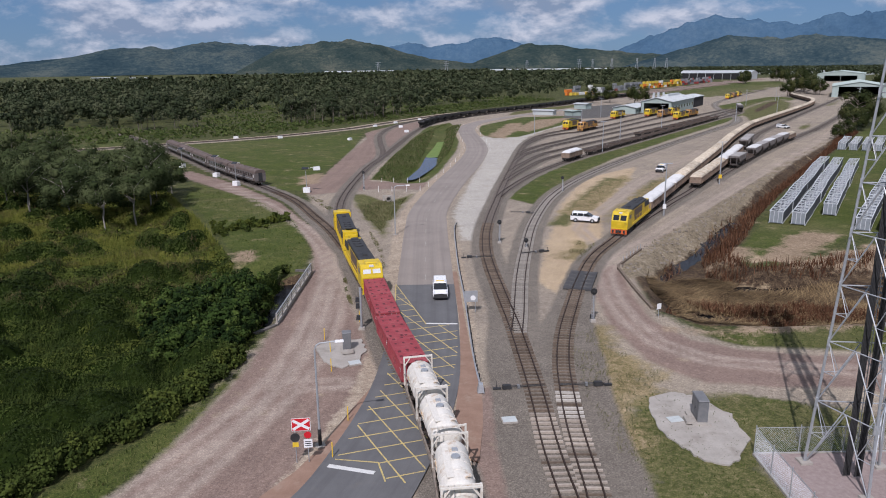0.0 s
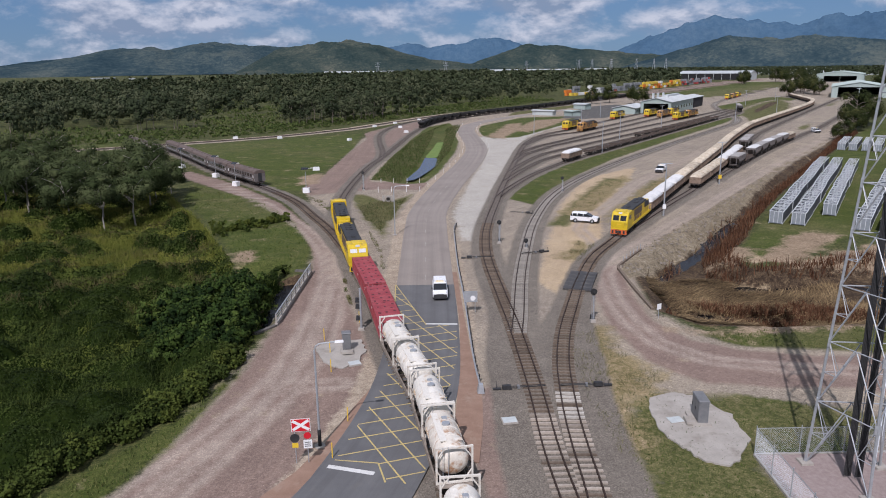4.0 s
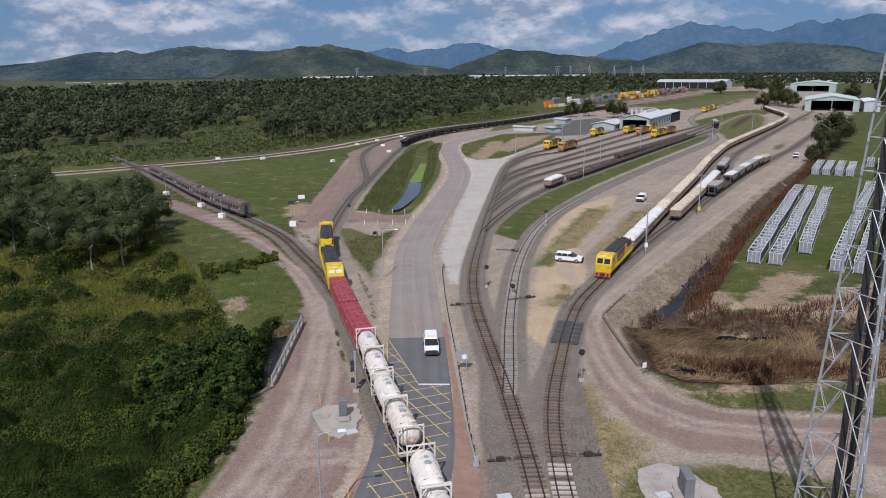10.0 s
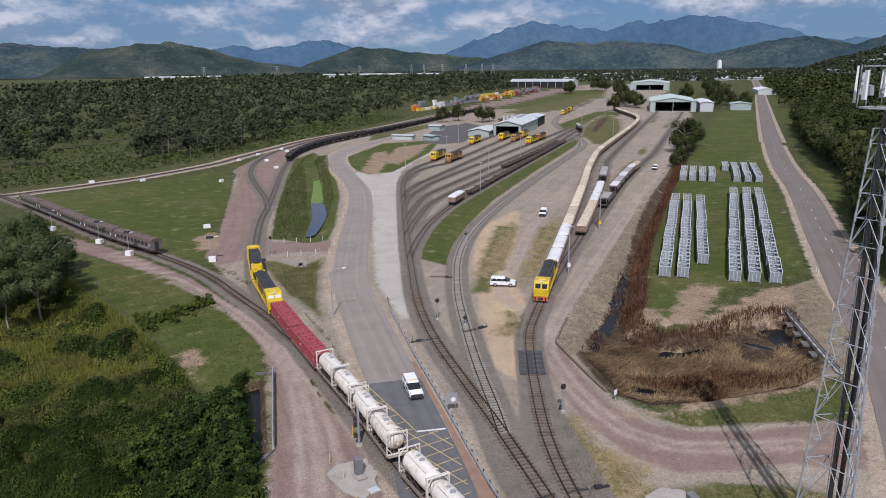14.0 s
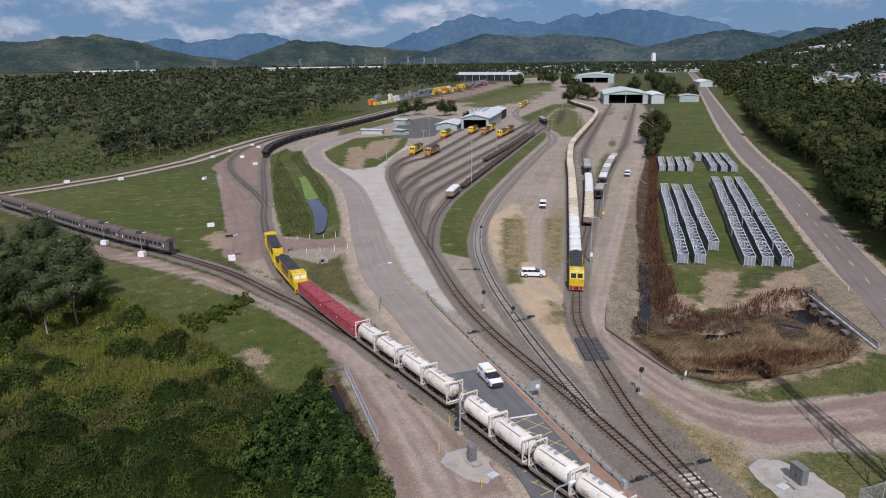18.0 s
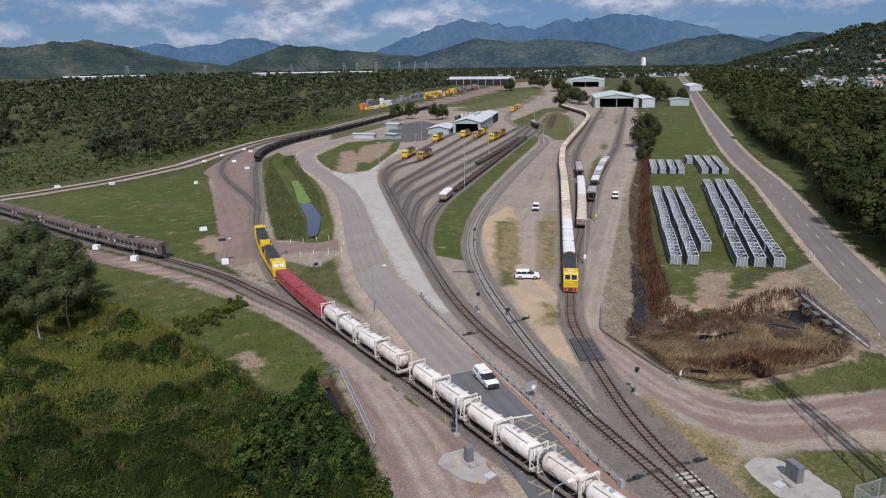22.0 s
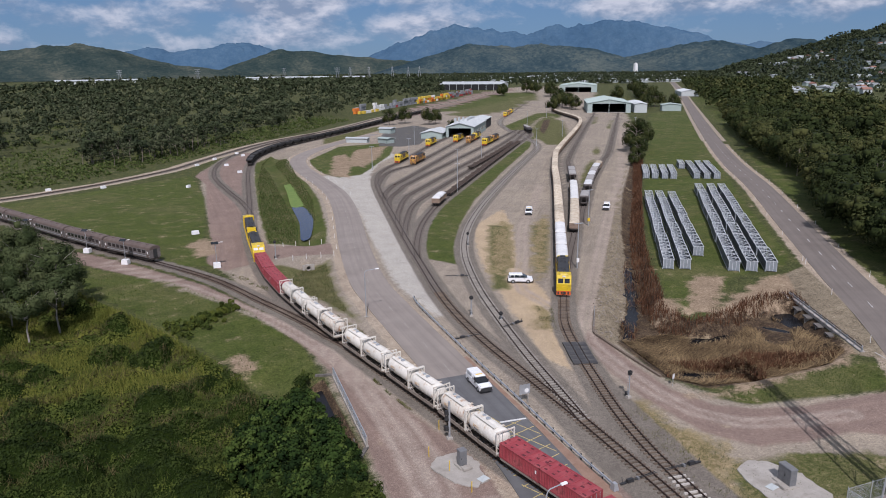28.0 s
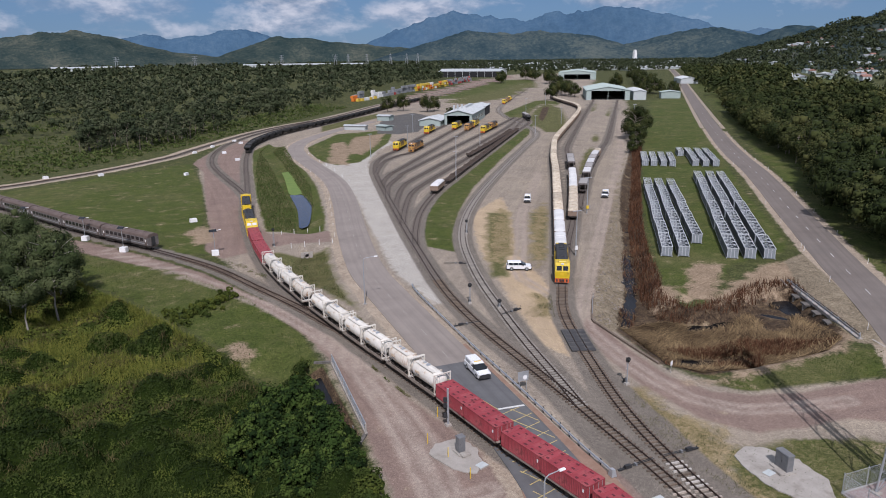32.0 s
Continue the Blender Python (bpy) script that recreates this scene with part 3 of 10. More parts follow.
# thin grass between the sidings, along the lanes and in the turning loop
VERGES = [LAWNS[6], LAWNS[2], [(101.9, 143.3), (134.3, 188.4), (149.2, 204.4), (121.4, 163.8), (99.1, 135.4)], [(163, 227.1), (178.9, 247.4), (169.1, 229.3), (157.9, 214.2), (157.1, 217.2)],
          [(254.6, 366.8), (300.5, 434.8), (310.9, 444.5), (263.4, 373.6)], [(247.1, 337.9), (291.2, 395.9), (292.7, 395), (241.8, 325.7)],
          [(45.4, 98.5), (50.5, 96.1), (24.6, 46.2), (21.9, 47.4), (31.4, 70.1)], [(55.5, 93.8), (59.7, 91.8), (37, 53.1), (34.7, 54.1)],
          [(59.1, 362.1), (116.9, 432.9), (107.8, 400.4), (49.2, 317.7)],
          [(203.1, 519), (247.1, 576.3), (332.8, 682.7), (478.6, 868.5), (471.2, 822.2), (282.9, 549.7), (213.1, 486.5)], [(160.2, 306.7), (189.8, 359.8), (230.9, 415.3), (274.4, 460.5), (253.1, 400.6), (200.7, 306.8), (165.5, 261.4), (159, 265.1), (168, 287.1), (177.9, 320.5)]]
CARPARK = [(76.2, 302.5), (107.5, 395.6), (140.1, 424), (142.2, 384.2), (98.9, 299.3), (85.7, 294)]
TERMPAD = [(143, 518.4), (218.9, 645.1), (353, 837.7), (683.6, 1318.5), (635.1, 1200.8), (294.1, 668), (208.2, 552.7), (143.2, 487.6)]
LOOPDITCH = [(199.4, 343.9), (245.4, 419.3), (259.1, 431.6), (217.2, 363.7), (186.1, 315.6)]
POND = [(27.2, 205.5), (42.8, 267.8), (50.8, 273.6), (45.6, 243.1), (32.6, 197.9)]
MEADOW = [(-56, 101), (-35.4, 78), (-23.6, 56), (-17.2, 34), (-17, 23), (-23, 18), (-28.7, 32), (-40, 58), (-50, 76)]
REEDS = [(167, 200.6), (171, 198.5), (114, 123.8), (75.9, 72.5), (59.5, 49.4), (51.9, 36.2), (44.2, 25), (44.5, 19), (54.4, 20.5), (64, 24), (70.5, 21.5), (58, -0.2), (51.7, -3), (36.6, -3.6), (29, -2), (25.8, 3.2), (28.3, 21.5), (39.9, 35.6), (51.2, 49.5), (69.7, 75.3), (108.4, 126.6)]
TANS = [[(40, 98), (58.7, 117), (50.4, 95.4), (34, 60), (31.5, 48.5), (28.6, 36), (21.5, 21.5), (16, 9), (14.5, 15), (19, 33), (23.5, 50), (28, 66), (34, 82)],
        [(14, -4), (17, -6), (19, -14), (16, -22), (13.5, -30), (12.8, -22), (13.4, -12)],
        [(45.5, 21), (47.6, 25), (65, 38.6), (67.2, 36.3), (53.4, 23.3)]]
BARES = [POND, [(-28.4, 30), (-26.5, 26.6), (-24.8, 27.5), (-25.4, 32), (-26.4, 35), (-28, 33)],
         [(46.5, 22.5), (51, 20), (67.5, 36), (62, 39)], [(50, 18.5), (61, 26.7), (75.7, 32.5), (83, 33), (78, 26), (70, 21.5), (58.6, 18.2)],
         [(25.5, -2.5), (30, -3.6), (41, -1.5), (54, -0.9), (59, 1.8), (61.5, 0.6), (52, -3.6), (40, -3.9), (30, -5)],
         [(40, 22), (46.5, 30.5), (50, 29), (44, 20.5)], [(40, 235), (60, 290), (80, 300), (62, 255), (46, 225)], [(-31, 108), (-25.5, 116), (-24.6, 98), (-28.5, 96)]]
STRAWS = [[(55, 92), (66, 104), (38, 55), (33, 49.5), (37, 60)], [(36, 78), (54, 108), (49, 94), (33, 62), (27, 54), (27, 59)], [(14, -4), (18, -2), (19, -9), (21, -15), (16.6, -19), (14.5, -28), (13.2, -30), (13, -18)],
          [(30, 60), (36, 78), (46, 96), (40, 74), (33, 58)], [(20, 26), (24.5, 36), (27, 34), (22, 24)]]
POOLS = [[(40.1, 15.9), (43.4, 16.8), (49.3, 15.8), (50.6, 14.1), (48.2, 12.2), (43.2, 12.3), (38.2, 13.5)],
         [(61.5, 20), (67, 20), (66, 13.3), (63.2, 7.0), (59.2, 2.2), (58.6, 5.9), (60.3, 11.5), (60.5, 15.5)],
         [(29.0, 17.9), (36.2, 26.2), (43.5, 35.8), (51.4, 48), (57, 55), (57, 51), (48.0, 37.2), (38.6, 24.6), (32.4, 17.6)], [(28.2, 4.5), (31, 6), (37, 3.9), (44, 2.8), (40, 1.6), (31, 2.2)]]
BANK = [(26.8, 22), (37, 36.5), (50.5, 53.4), (65.5, 72.8), (103.3, 122.9), (160.8, 195.2), (166.5, 201), (108, 127), (71, 75), (52, 46), (40.5, 31), (33, 22.8), (29.4, 17.2), (26.6, 15.2)]
DITCHES = [Line([(30, 310), (12, 262), (9, 225), (6, 185), (3, 148), (1.5, 125), (-2.6, 102)], 2.0), Line([(-6.6, 80), (-8, 72), (-8.2, 60)], 2.0)]
PIT = [(28.8, 21), (39.2, 35.6), (50.8, 50), (68.6, 74.4), (106, 124.4), (140, 168), (143, 164), (112, 121.5), (75, 71), (58.8, 48), (49.5, 33), (41.5, 22), (45, 16.8), (54.5, 18.6), (62, 21.5), (70, 20), (57.5, -0.5), (51.5, -3), (36.6, -3.4), (29, -1.6), (26, 3)]
HOLLOW = [(-18.5, 30), (-17.2, 20), (-17.6, 2), (-18.6, -8), (-22, -20), (-30, -34), (-60, -34), (-70, 20), (-60, 70), (-40, 55), (-27, 28)]


CREEKBED = [(-16.7, 20.8), (-17.0, 1.2), (-18.6, -1), (-19.2, 4), (-20, 19)]


def height(x, y):
    """Height of the ground at places given as arrays."""
    def bowl(poly, edge):
        t = np.clip(signed(poly, x, y) / edge, 0, 1)
        return t * t * (3 - 2 * t)
    z = -1.6 * bowl(PIT, 3.0) - 0.55 * np.max([bowl(q, 1.2) for q in POOLS], axis=0) - 1.5 * bowl(HOLLOW, 5.0) - 1.5 * bowl(CREEKBED, 0.9)
    for ditch in DITCHES:
        d = np.clip(1 - off_line(ditch, x, y) / 7.0, 0, 1)
        z = z - 1.4 * d * d * (3 - 2 * d)
    return z

# ---- ground: one sheet to the horizon ----
def spaced(lo, hi, step, low_mid, high_mid, far, growth=1.12):
    mid = [*np.arange(low_mid, lo - 0.1, 2.5), *np.arange(lo, hi, step), *np.arange(hi, high_mid, 2.5)]
    step = 2.5
    out, d = [mid[-1]], step
    while out[-1] < far:
        d *= growth
        out.append(out[-1] + d)
    low, d = [mid[0]], step
    while low[-1] > -far:
        d *= growth
        low.append(low[-1] - d)
    return np.array(low[:0:-1] + mid + out[1:])


def ground_material():
    m = bpy.data.materials.new("ground of gravel grass and dirt")
    m.use_nodes = True
    nt = m.node_tree
    p = nt.nodes["Principled BSDF"]
    p.inputs["Roughness"].default_value, p.inputs["Specular IOR Level"].default_value = 0.95, 0.15
    wide, mid, fine, tiny = grain(nt, 0.035, 5, 0.6), grain(nt, 0.35, 6, 0.7), grain(nt, 2.2, 5, 0.75), grain(nt, 9.0, 3, 0.7)

    def tones(source, *stops):
        return ramp(nt, source, list(stops))

    def layer(below, name, colour, ragged=0.7, edge=0.12, wander=0.0):
        at = nt.nodes.new("ShaderNodeAttribute")
        at.attribute_name = name
        k = calc(nt, "ADD", at.outputs["Fac"], calc(nt, "MULTIPLY", calc(nt, "SUBTRACT", mid, 0.5), ragged))
        k = calc(nt, "ADD", k, calc(nt, "MULTIPLY", calc(nt, "SUBTRACT", fine, 0.5), ragged * 0.5))
        if wander:
            k = calc(nt, "ADD", k, calc(nt, "MULTIPLY", calc(nt, "SUBTRACT", shape, 0.5), wander))
        k = calc(nt, "ADD", calc(nt, "DIVIDE", calc(nt, "SUBTRACT", k, 0.5), edge * 2), 0.5, 0, True)
        return mixed(nt, k, below, colour)

    raw = calc(nt, "ADD", calc(nt, "MULTIPLY", mid, 0.26), calc(nt, "ADD", calc(nt, "MULTIPLY", fine, 0.40), calc(nt, "MULTIPLY", tiny, 0.34)))
    speck = calc(nt, "MULTIPLY_ADD", calc(nt, "SUBTRACT", raw, 0.5), 3.0, 0.5)
    even = calc(nt, "ADD", calc(nt, "MULTIPLY", mid, 0.12), calc(nt, "ADD", calc(nt, "MULTIPLY", fine, 0.38), calc(nt, "MULTIPLY", tiny, 0.50)))
    even = calc(nt, "MULTIPLY_ADD", calc(nt, "SUBTRACT", even, 0.5), 2.3, 0.5)
    shape = calc(nt, "ADD", calc(nt, "MULTIPLY", grain(nt, 0.16, 4, 0.6), 0.7), calc(nt, "MULTIPLY", mid, 0.3))

    def streaks(turn, across):
        tc = nt.nodes.new("ShaderNodeTexCoord")
        mp = nt.nodes.new("ShaderNodeMapping")
        mp.inputs["Rotation"].default_value = (0, 0, radians(turn))
        nt.links.new(tc.outputs["Object"], mp.inputs[0])
        sq = nt.nodes.new("ShaderNodeVectorMath")
        sq.operation = "MULTIPLY"
        sq.inputs[1].default_value = (across, 0.035, 0.0)
        nt.links.new(mp.outputs[0], sq.inputs[0])
        n = node(nt, "ShaderNodeTexNoise", Scale=1.0, Detail=5.0, Roughness=0.65, Distortion=0.8)
        nt.links.new(sq.outputs[0], n.inputs["Vector"])
        return ramp(nt, n.outputs[0], [(0.32, (0.72, 0.70, 0.68)), (0.5, (0.95,) * 3), (0.66, (1.22, 1.2, 1.16))])

    rough_grass = tones(speck, (0.3, (0.026, 0.036, 0.011)), (0.5, (0.056, 0.066, 0.020)), (0.7, (0.115, 0.108, 0.042)))
    col = rough_grass
    col = layer(col, "yard", mixed(nt, tones(wide, (0.4, (0, 0, 0)), (0.6, (1, 1, 1))),
                                   tones(even, (0.25, (0.160, 0.132, 0.104)), (0.5, (0.258, 0.218, 0.174)), (0.75, (0.350, 0.302, 0.245))),
                                   tones(even, (0.25, (0.185, 0.154, 0.120)), (0.5, (0.296, 0.250, 0.194)), (0.75, (0.392, 0.334, 0.262)))))
    col = mixed(nt, 0.4, col, streaks(36, 0.55), "MULTIPLY")
    col = layer(col, "tan", tones(even, (0.3, (0.325, 0.244, 0.150)), (0.5, (0.442, 0.343, 0.221)), (0.7, (0.351, 0.264, 0.195))), 0.9)
    col = layer(col, "pink", tones(even, (0.25, (0.172, 0.122, 0.100)), (0.5, (0.215, 0.156, 0.129)), (0.75, (0.263, 0.197, 0.163))), 0.5)
    # wheel marks that follow the lanes
    both = nt.nodes.new("ShaderNodeCombineXYZ")
    for i, (name, k) in enumerate((("across", 0.9), ("along", 0.018))):
        at = nt.nodes.new("ShaderNodeAttribute")
        at.attribute_name = name
        nt.links.new(calc(nt, "MULTIPLY", at.outputs["Fac"], k), both.inputs[i])
    n = node(nt, "ShaderNodeTexNoise", Scale=1.0, Detail=6.0, Roughness=0.62, Distortion=0.3)
    nt.links.new(both.outputs[0], n.inputs["Vector"])
    ruts = ramp(nt, n.outputs[0], [(0.36, (0.74, 0.72, 0.71)), (0.5, (0.97, 0.96, 0.95)), (0.64, (1.26, 1.23, 1.17))])
    at = nt.nodes.new("ShaderNodeAttribute")
    at.attribute_name = "lane"
    col = mixed(nt, calc(nt, "MULTIPLY", at.outputs["Fac"], 0.34), col, mixed(nt, 1.0, col, ruts, "MULTIPLY"))

    def gravel(size, low, high):
        tcg = nt.nodes.new("ShaderNodeTexCoord")
        vor = nt.nodes.new("ShaderNodeTexVoronoi")
        vor.inputs["Scale"].default_value = size
        nt.links.new(tcg.outputs["Object"], vor.inputs["Vector"])
        sep = nt.nodes.new("ShaderNodeSeparateColor")
        nt.links.new(vor.outputs["Color"], sep.inputs[0])
        return ramp(nt, sep.outputs[0], [(0.0, (low,) * 3), (0.8, (1.0,) * 3), (1.0, (high,) * 3)])

    col = mixed(nt, 1.0, col, gravel(4.5, 0.94, 1.08), "MULTIPLY")
    col = layer(col, "apron", tones(even, (0.25, (0.29, 0.265, 0.23)), (0.5, (0.385, 0.36, 0.315)), (0.75, (0.46, 0.435, 0.385))), 1.0, 0.2, 1.8)
    lawn = tones(speck, (0.2, (0.026, 0.041, 0.008)), (0.5, (0.057, 0.075, 0.015)), (0.8, (0.102, 0.110, 0.029)))
    lawn = mixed(nt, tones(shape, (0.50, (0, 0, 0)), (0.66, (0.38, 0.38, 0.38))), lawn, tones(speck, (0.25, (0.070, 0.066, 0.026)), (0.75, (0.165, 0.138, 0.070))))
    lawn = mixed(nt, tones(wide, (0.48, (0, 0, 0)), (0.66, (0.42, 0.42, 0.42))), lawn, tones(speck, (0.3, (0.080, 0.075, 0.030)), (0.7, (0.175, 0.148, 0.075))))
    col = layer(col, "lawn", lawn, 0.8, 0.12, 0.5)
    col = layer(col, "verge", tones(speck, (0.25, (0.044, 0.053, 0.016)), (0.5, (0.090, 0.093, 0.032)), (0.75, (0.172, 0.149, 0.072))), 1.0, 0.25, 1.2)
    col = layer(col, "carpark", tones(even, (0.3, (0.075, 0.072, 0.068)), (0.7, (0.125, 0.120, 0.112))), 0.3)
    col = layer(col, "reed", tones(speck, (0.25, (0.016, 0.011, 0.008)), (0.5, (0.060, 0.040, 0.025)), (0.8, (0.16, 0.115, 0.065))), 0.6)
    col = layer(col, "bare", tones(speck, (0.2, (0.124, 0.089, 0.056)), (0.5, (0.248, 0.183, 0.121)), (0.8, (0.362, 0.282, 0.198))), 1.0, 0.2, 1.6)
    col = layer(col, "straw", tones(speck, (0.25, (0.088, 0.084, 0.029)), (0.5, (0.207, 0.163, 0.082)), (0.8, (0.342, 0.262, 0.159))), 1.2, 0.25, 2.0)
    col = layer(col, "shoulder", tones(speck, (0.25, (0.230, 0.180, 0.132)), (0.5, (0.324, 0.262, 0.198)), (0.75, (0.418, 0.355, 0.273))), 0.9)
    col = layer(col, "bank", tones(speck, (0.25, (0.090, 0.072, 0.048)), (0.5, (0.195, 0.158, 0.108)), (0.75, (0.300, 0.255, 0.182))), 0.8)
    col = layer(col, "wheel", tones(even, (0.3, (0.275, 0.222, 0.182)), (0.7, (0.37, 0.305, 0.252))), 0.7, 0.4, 0.8)
    stone = tones(tiny, (0.3, (0.080, 0.069, 0.057)), (0.5, (0.163, 0.143, 0.119)), (0.7, (0.280, 0.252, 0.214)))
    col = layer(col, "ballast", mixed(nt, 0.5, stone, tones(speck, (0.3, (0.108, 0.090, 0.073)), (0.7, (0.198, 0.171, 0.141)))), 0.45)
    cells = nt.nodes.new("ShaderNodeTexVoronoi")
    cells.inputs["Scale"].default_value = 3.2
    tcv = nt.nodes.new("ShaderNodeTexCoord")
    nt.links.new(tcv.outputs["Object"], cells.inputs["Vector"])
    clods = ramp(nt, cells.outputs["Distance"], [(0.05, (0.82, 0.80, 0.78)), (0.16, (1.0, 1.0, 1.0))])
    pick = ramp(nt, mid, [(0.50, (0, 0, 0)), (0.60, (1, 1, 1))])
    col = mixed(nt, pick, col, mixed(nt, 1.0, col, clods, "MULTIPLY"))
    blot = ramp(nt, grain(nt, 0.13, 6, 0.75), [(0.34, (0.76, 0.76, 0.76)), (0.5, (1.0, 1.0, 1.0)), (0.66, (1.20, 1.20, 1.18))])
    col = mixed(nt, 0.5, col, blot, "MULTIPLY")
    nt.links.new(mixed(nt, 0.9, col, gravel(11.0, 0.80, 1.25), "MULTIPLY"), p.inputs["Base Color"])
    b1 = node(nt, "ShaderNodeBump", Strength=0.6, Distance=0.05)
    nt.links.new(fine, b1.inputs["Height"])
    b2 = node(nt, "ShaderNodeBump", Strength=0.6, Distance=0.03)
    nt.links.new(tiny, b2.inputs["Height"])
    nt.links.new(b1.outputs[0], b2.inputs["Normal"])
    nt.links.new(b2.outputs[0], p.inputs["Normal"])
    return m


def across_along(line, x, y):
    """Signed distance across a line, and the length along it, for arrays of places."""
    best, across, along = np.full(x.shape, 1e9), np.zeros_like(x), np.zeros_like(x)
    pts, run = line.p[::4], line.s[::4]
    m = (x > pts[:, 0].min() - 14) & (x < pts[:, 0].max() + 14) & (y > pts[:, 1].min() - 14) & (y < pts[:, 1].max() + 14)
    xs, ys, bb, cc, ll = x[m], y[m], best[m], across[m], along[m]
    for (ax, ay), (bx, by), s0 in zip(pts[:-1], pts[1:], run):
        ex, ey = bx - ax, by - ay
        n = math.hypot(ex, ey)
        t = np.clip(((xs - ax) * ex + (ys - ay) * ey) / (n * n), 0, 1)
        d = np.hypot(xs - ax - t * ex, ys - ay - t * ey)
        k = d < bb
        bb[k] = d[k]
        cc[k] = (((xs - ax) * ey - (ys - ay) * ex) / n)[k]
        ll[k] = (s0 + t * n)[k]
    across[m], along[m] = cc, ll
    across[~m] = 1e3
    return across, along


def build_ground():
    xs, ys = spaced(-32, 90, 0.6, -135, 250, 6000), spaced(-40, 100, 0.6, -66, 400, 6000)
    ys = np.r_[ys[(ys > -1500)]]
    gx, gy = np.meshgrid(xs, ys)
    x, y = gx.ravel(), gy.ravel()
    near = (np.abs(x) < 900) & (y > -300) & (y < 1400)
    z = np.zeros_like(x)
    z[near] = height(x[near], y[near])
    swamp = np.clip(signed(PIT, x[near], y[near]) / 3, 0, 1)
    z[near] += swamp * (0.20 * np.sin(x[near] * 0.55 + 2.1 * np.sin(y[near] * 0.33 + 0.4)) * np.sin(y[near] * 0.62 + 1.3 * np.sin(x[near] * 0.21)) + 0.10 * np.sin(x[near] * 1.9 + y[near] * 1.1))
    z[near] += 0.05 * np.sin(x[near] * 0.31 + 1.7 * np.sin(y[near] * 0.17)) * np.sin(y[near] * 0.27)

    def zone(polys, ramp_width):
        w = np.zeros_like(x)
        for q in polys:
            w[near] = np.maximum(w[near], np.clip(0.5 + signed(q, x[near], y[near]) / ramp_width, 0, 1))
        return w

    ballast = np.full(x.shape, 1e3)
    for t in TRACKS:
        ballast[near] = np.minimum(ballast[near], off_line(t, x[near], y[near]))
    z[near] -= 0.05 * np.clip((4 - ballast[near]) / 2, 0, 1)
    for t in (YARD, LOCO_LINE):
        ballast[near] = np.minimum(ballast[near], off_line(t, x[near], y[near]) - 1.6 * np.clip((4 - y[near]) / 14, 0, 1))
    wheel = np.full(x.shape, 1e3)
    for pts in WHEELINGS:
        wheel[near] = np.minimum(wheel[near], np.abs(off_line(Line(pts, 1.5), x[near], y[near]) - 0.8))
    kerbs = np.full(x.shape, 1e3)
    for line, half in ((ROAD, 3.7), (SIDE_ROAD, 4.1)):
        kerbs[near] = np.minimum(kerbs[near], off_line(line, x[near], y[near], 2) - half)
    kerbs[near] = np.minimum(kerbs[near], off_line(MAIN, x[near], y[near], 2) - 3.4)
    lane, across, along = np.zeros_like(x), np.zeros_like(x), np.zeros_like(x)
    for line, wide in LANES:
        d, s = across_along(line, x[near], y[near])
        k = np.where(np.abs(d) < wide, np.clip((wide - np.abs(d)) / 2, 0, 1), 0)
        put = k > lane[near]
        for store, value in ((lane, k), (across, d), (along, s)):
            q = store[near]
            q[put] = value[put]
            store[near] = q
    zones = {"lane": lane, "across": across, "along": along, "shoulder": np.clip(0.5 + (1.7 - kerbs) / 2.0, 0, 1) * ((x < 245) & (y < 395)) * (1 - np.clip(2 * zone([APRON], 6), 0, 1)), "bank": np.maximum(zone([BANK], 2.5), zone([[(68.5, 18.6), (56.7, -2.4), (58.6, -4.3), (64.4, 0.1), (77.1, 18.3), (88.4, 35.8), (80.3, 32.6)]], 2.0)), "yard": zone([YARDBED], 6), "tan": zone(TANS, 4), "pink": zone([HAUL, JUNCTION, HAUL_RIGHT, TERMPAD, [(4.4, -16), (6.6, -14), (6.4, -34), (5, -44), (2.4, -36), (2.8, -24)]], 3), "apron": zone([APRON], 3),
             "verge": zone(VERGES, 3.0), "carpark": zone([CARPARK], 2.0), "lawn": zone([q for i, q in enumerate(LAWNS) if i not in (2, 6)] + [MEADOW], 3.0), "bare": zone(BARES, 4.0), "straw": zone(STRAWS, 5.0), "reed": np.maximum(zone([REEDS, LOOPDITCH], 3), zone([CREEKBED], 0.8)), "ballast": np.clip(0.5 + (2.3 - ballast) / 2.0, 0, 1),
             "wheel": np.clip(0.86 - wheel / 1.1, 0, 1)}
    nx = len(xs)
    i = (np.arange(len(ys) - 1)[:, None] * nx + np.arange(nx - 1)[None, :]).ravel()
    me = raw_mesh("ground", np.c_[x, y, z], np.c_[i, i + 1, i + nx + 1, i + nx], ground_material(), True)
    for name, w in zones.items():
        me.attributes.new(name, "FLOAT", "POINT").data.foreach_set("value", w.astype(np.float32))
    return tagged(new("ground", me), "gravel, dirt and grass ground of a railway yard", "ground", kind="structure")


WHEELINGS = [[(173, 310.9), (207.4, 369.9), (252.5, 436.2), (269.5, 447.6), (246.5, 392), (199.3, 307.7), (169.7, 265.5)],
             [(-25, -40), (-15, -18), (-12.6, 0), (-12.8, 18), (-15.5, 34), (-22, 52), (-34, 76), (-48, 99)],
             [(-21, -40), (-13, -18), (-10.5, -2), (-11.4, 14), (-14.0, 33)],
             [(-8, -14), (-11, -17), (-13.5, -12), (-12.8, -2), (-12.4, 10)],
             [(40, -14.5), (30, -12.5), (24, -9), (22, 0), (23, 12), (25.5, 21), (36, 36), (55, 61), (84, 99), (150, 185), (240, 312)],
             [(23, 20), (27, 34), (27, 46), (38, 66), (52, 92), (72, 122), (90, 150)]]
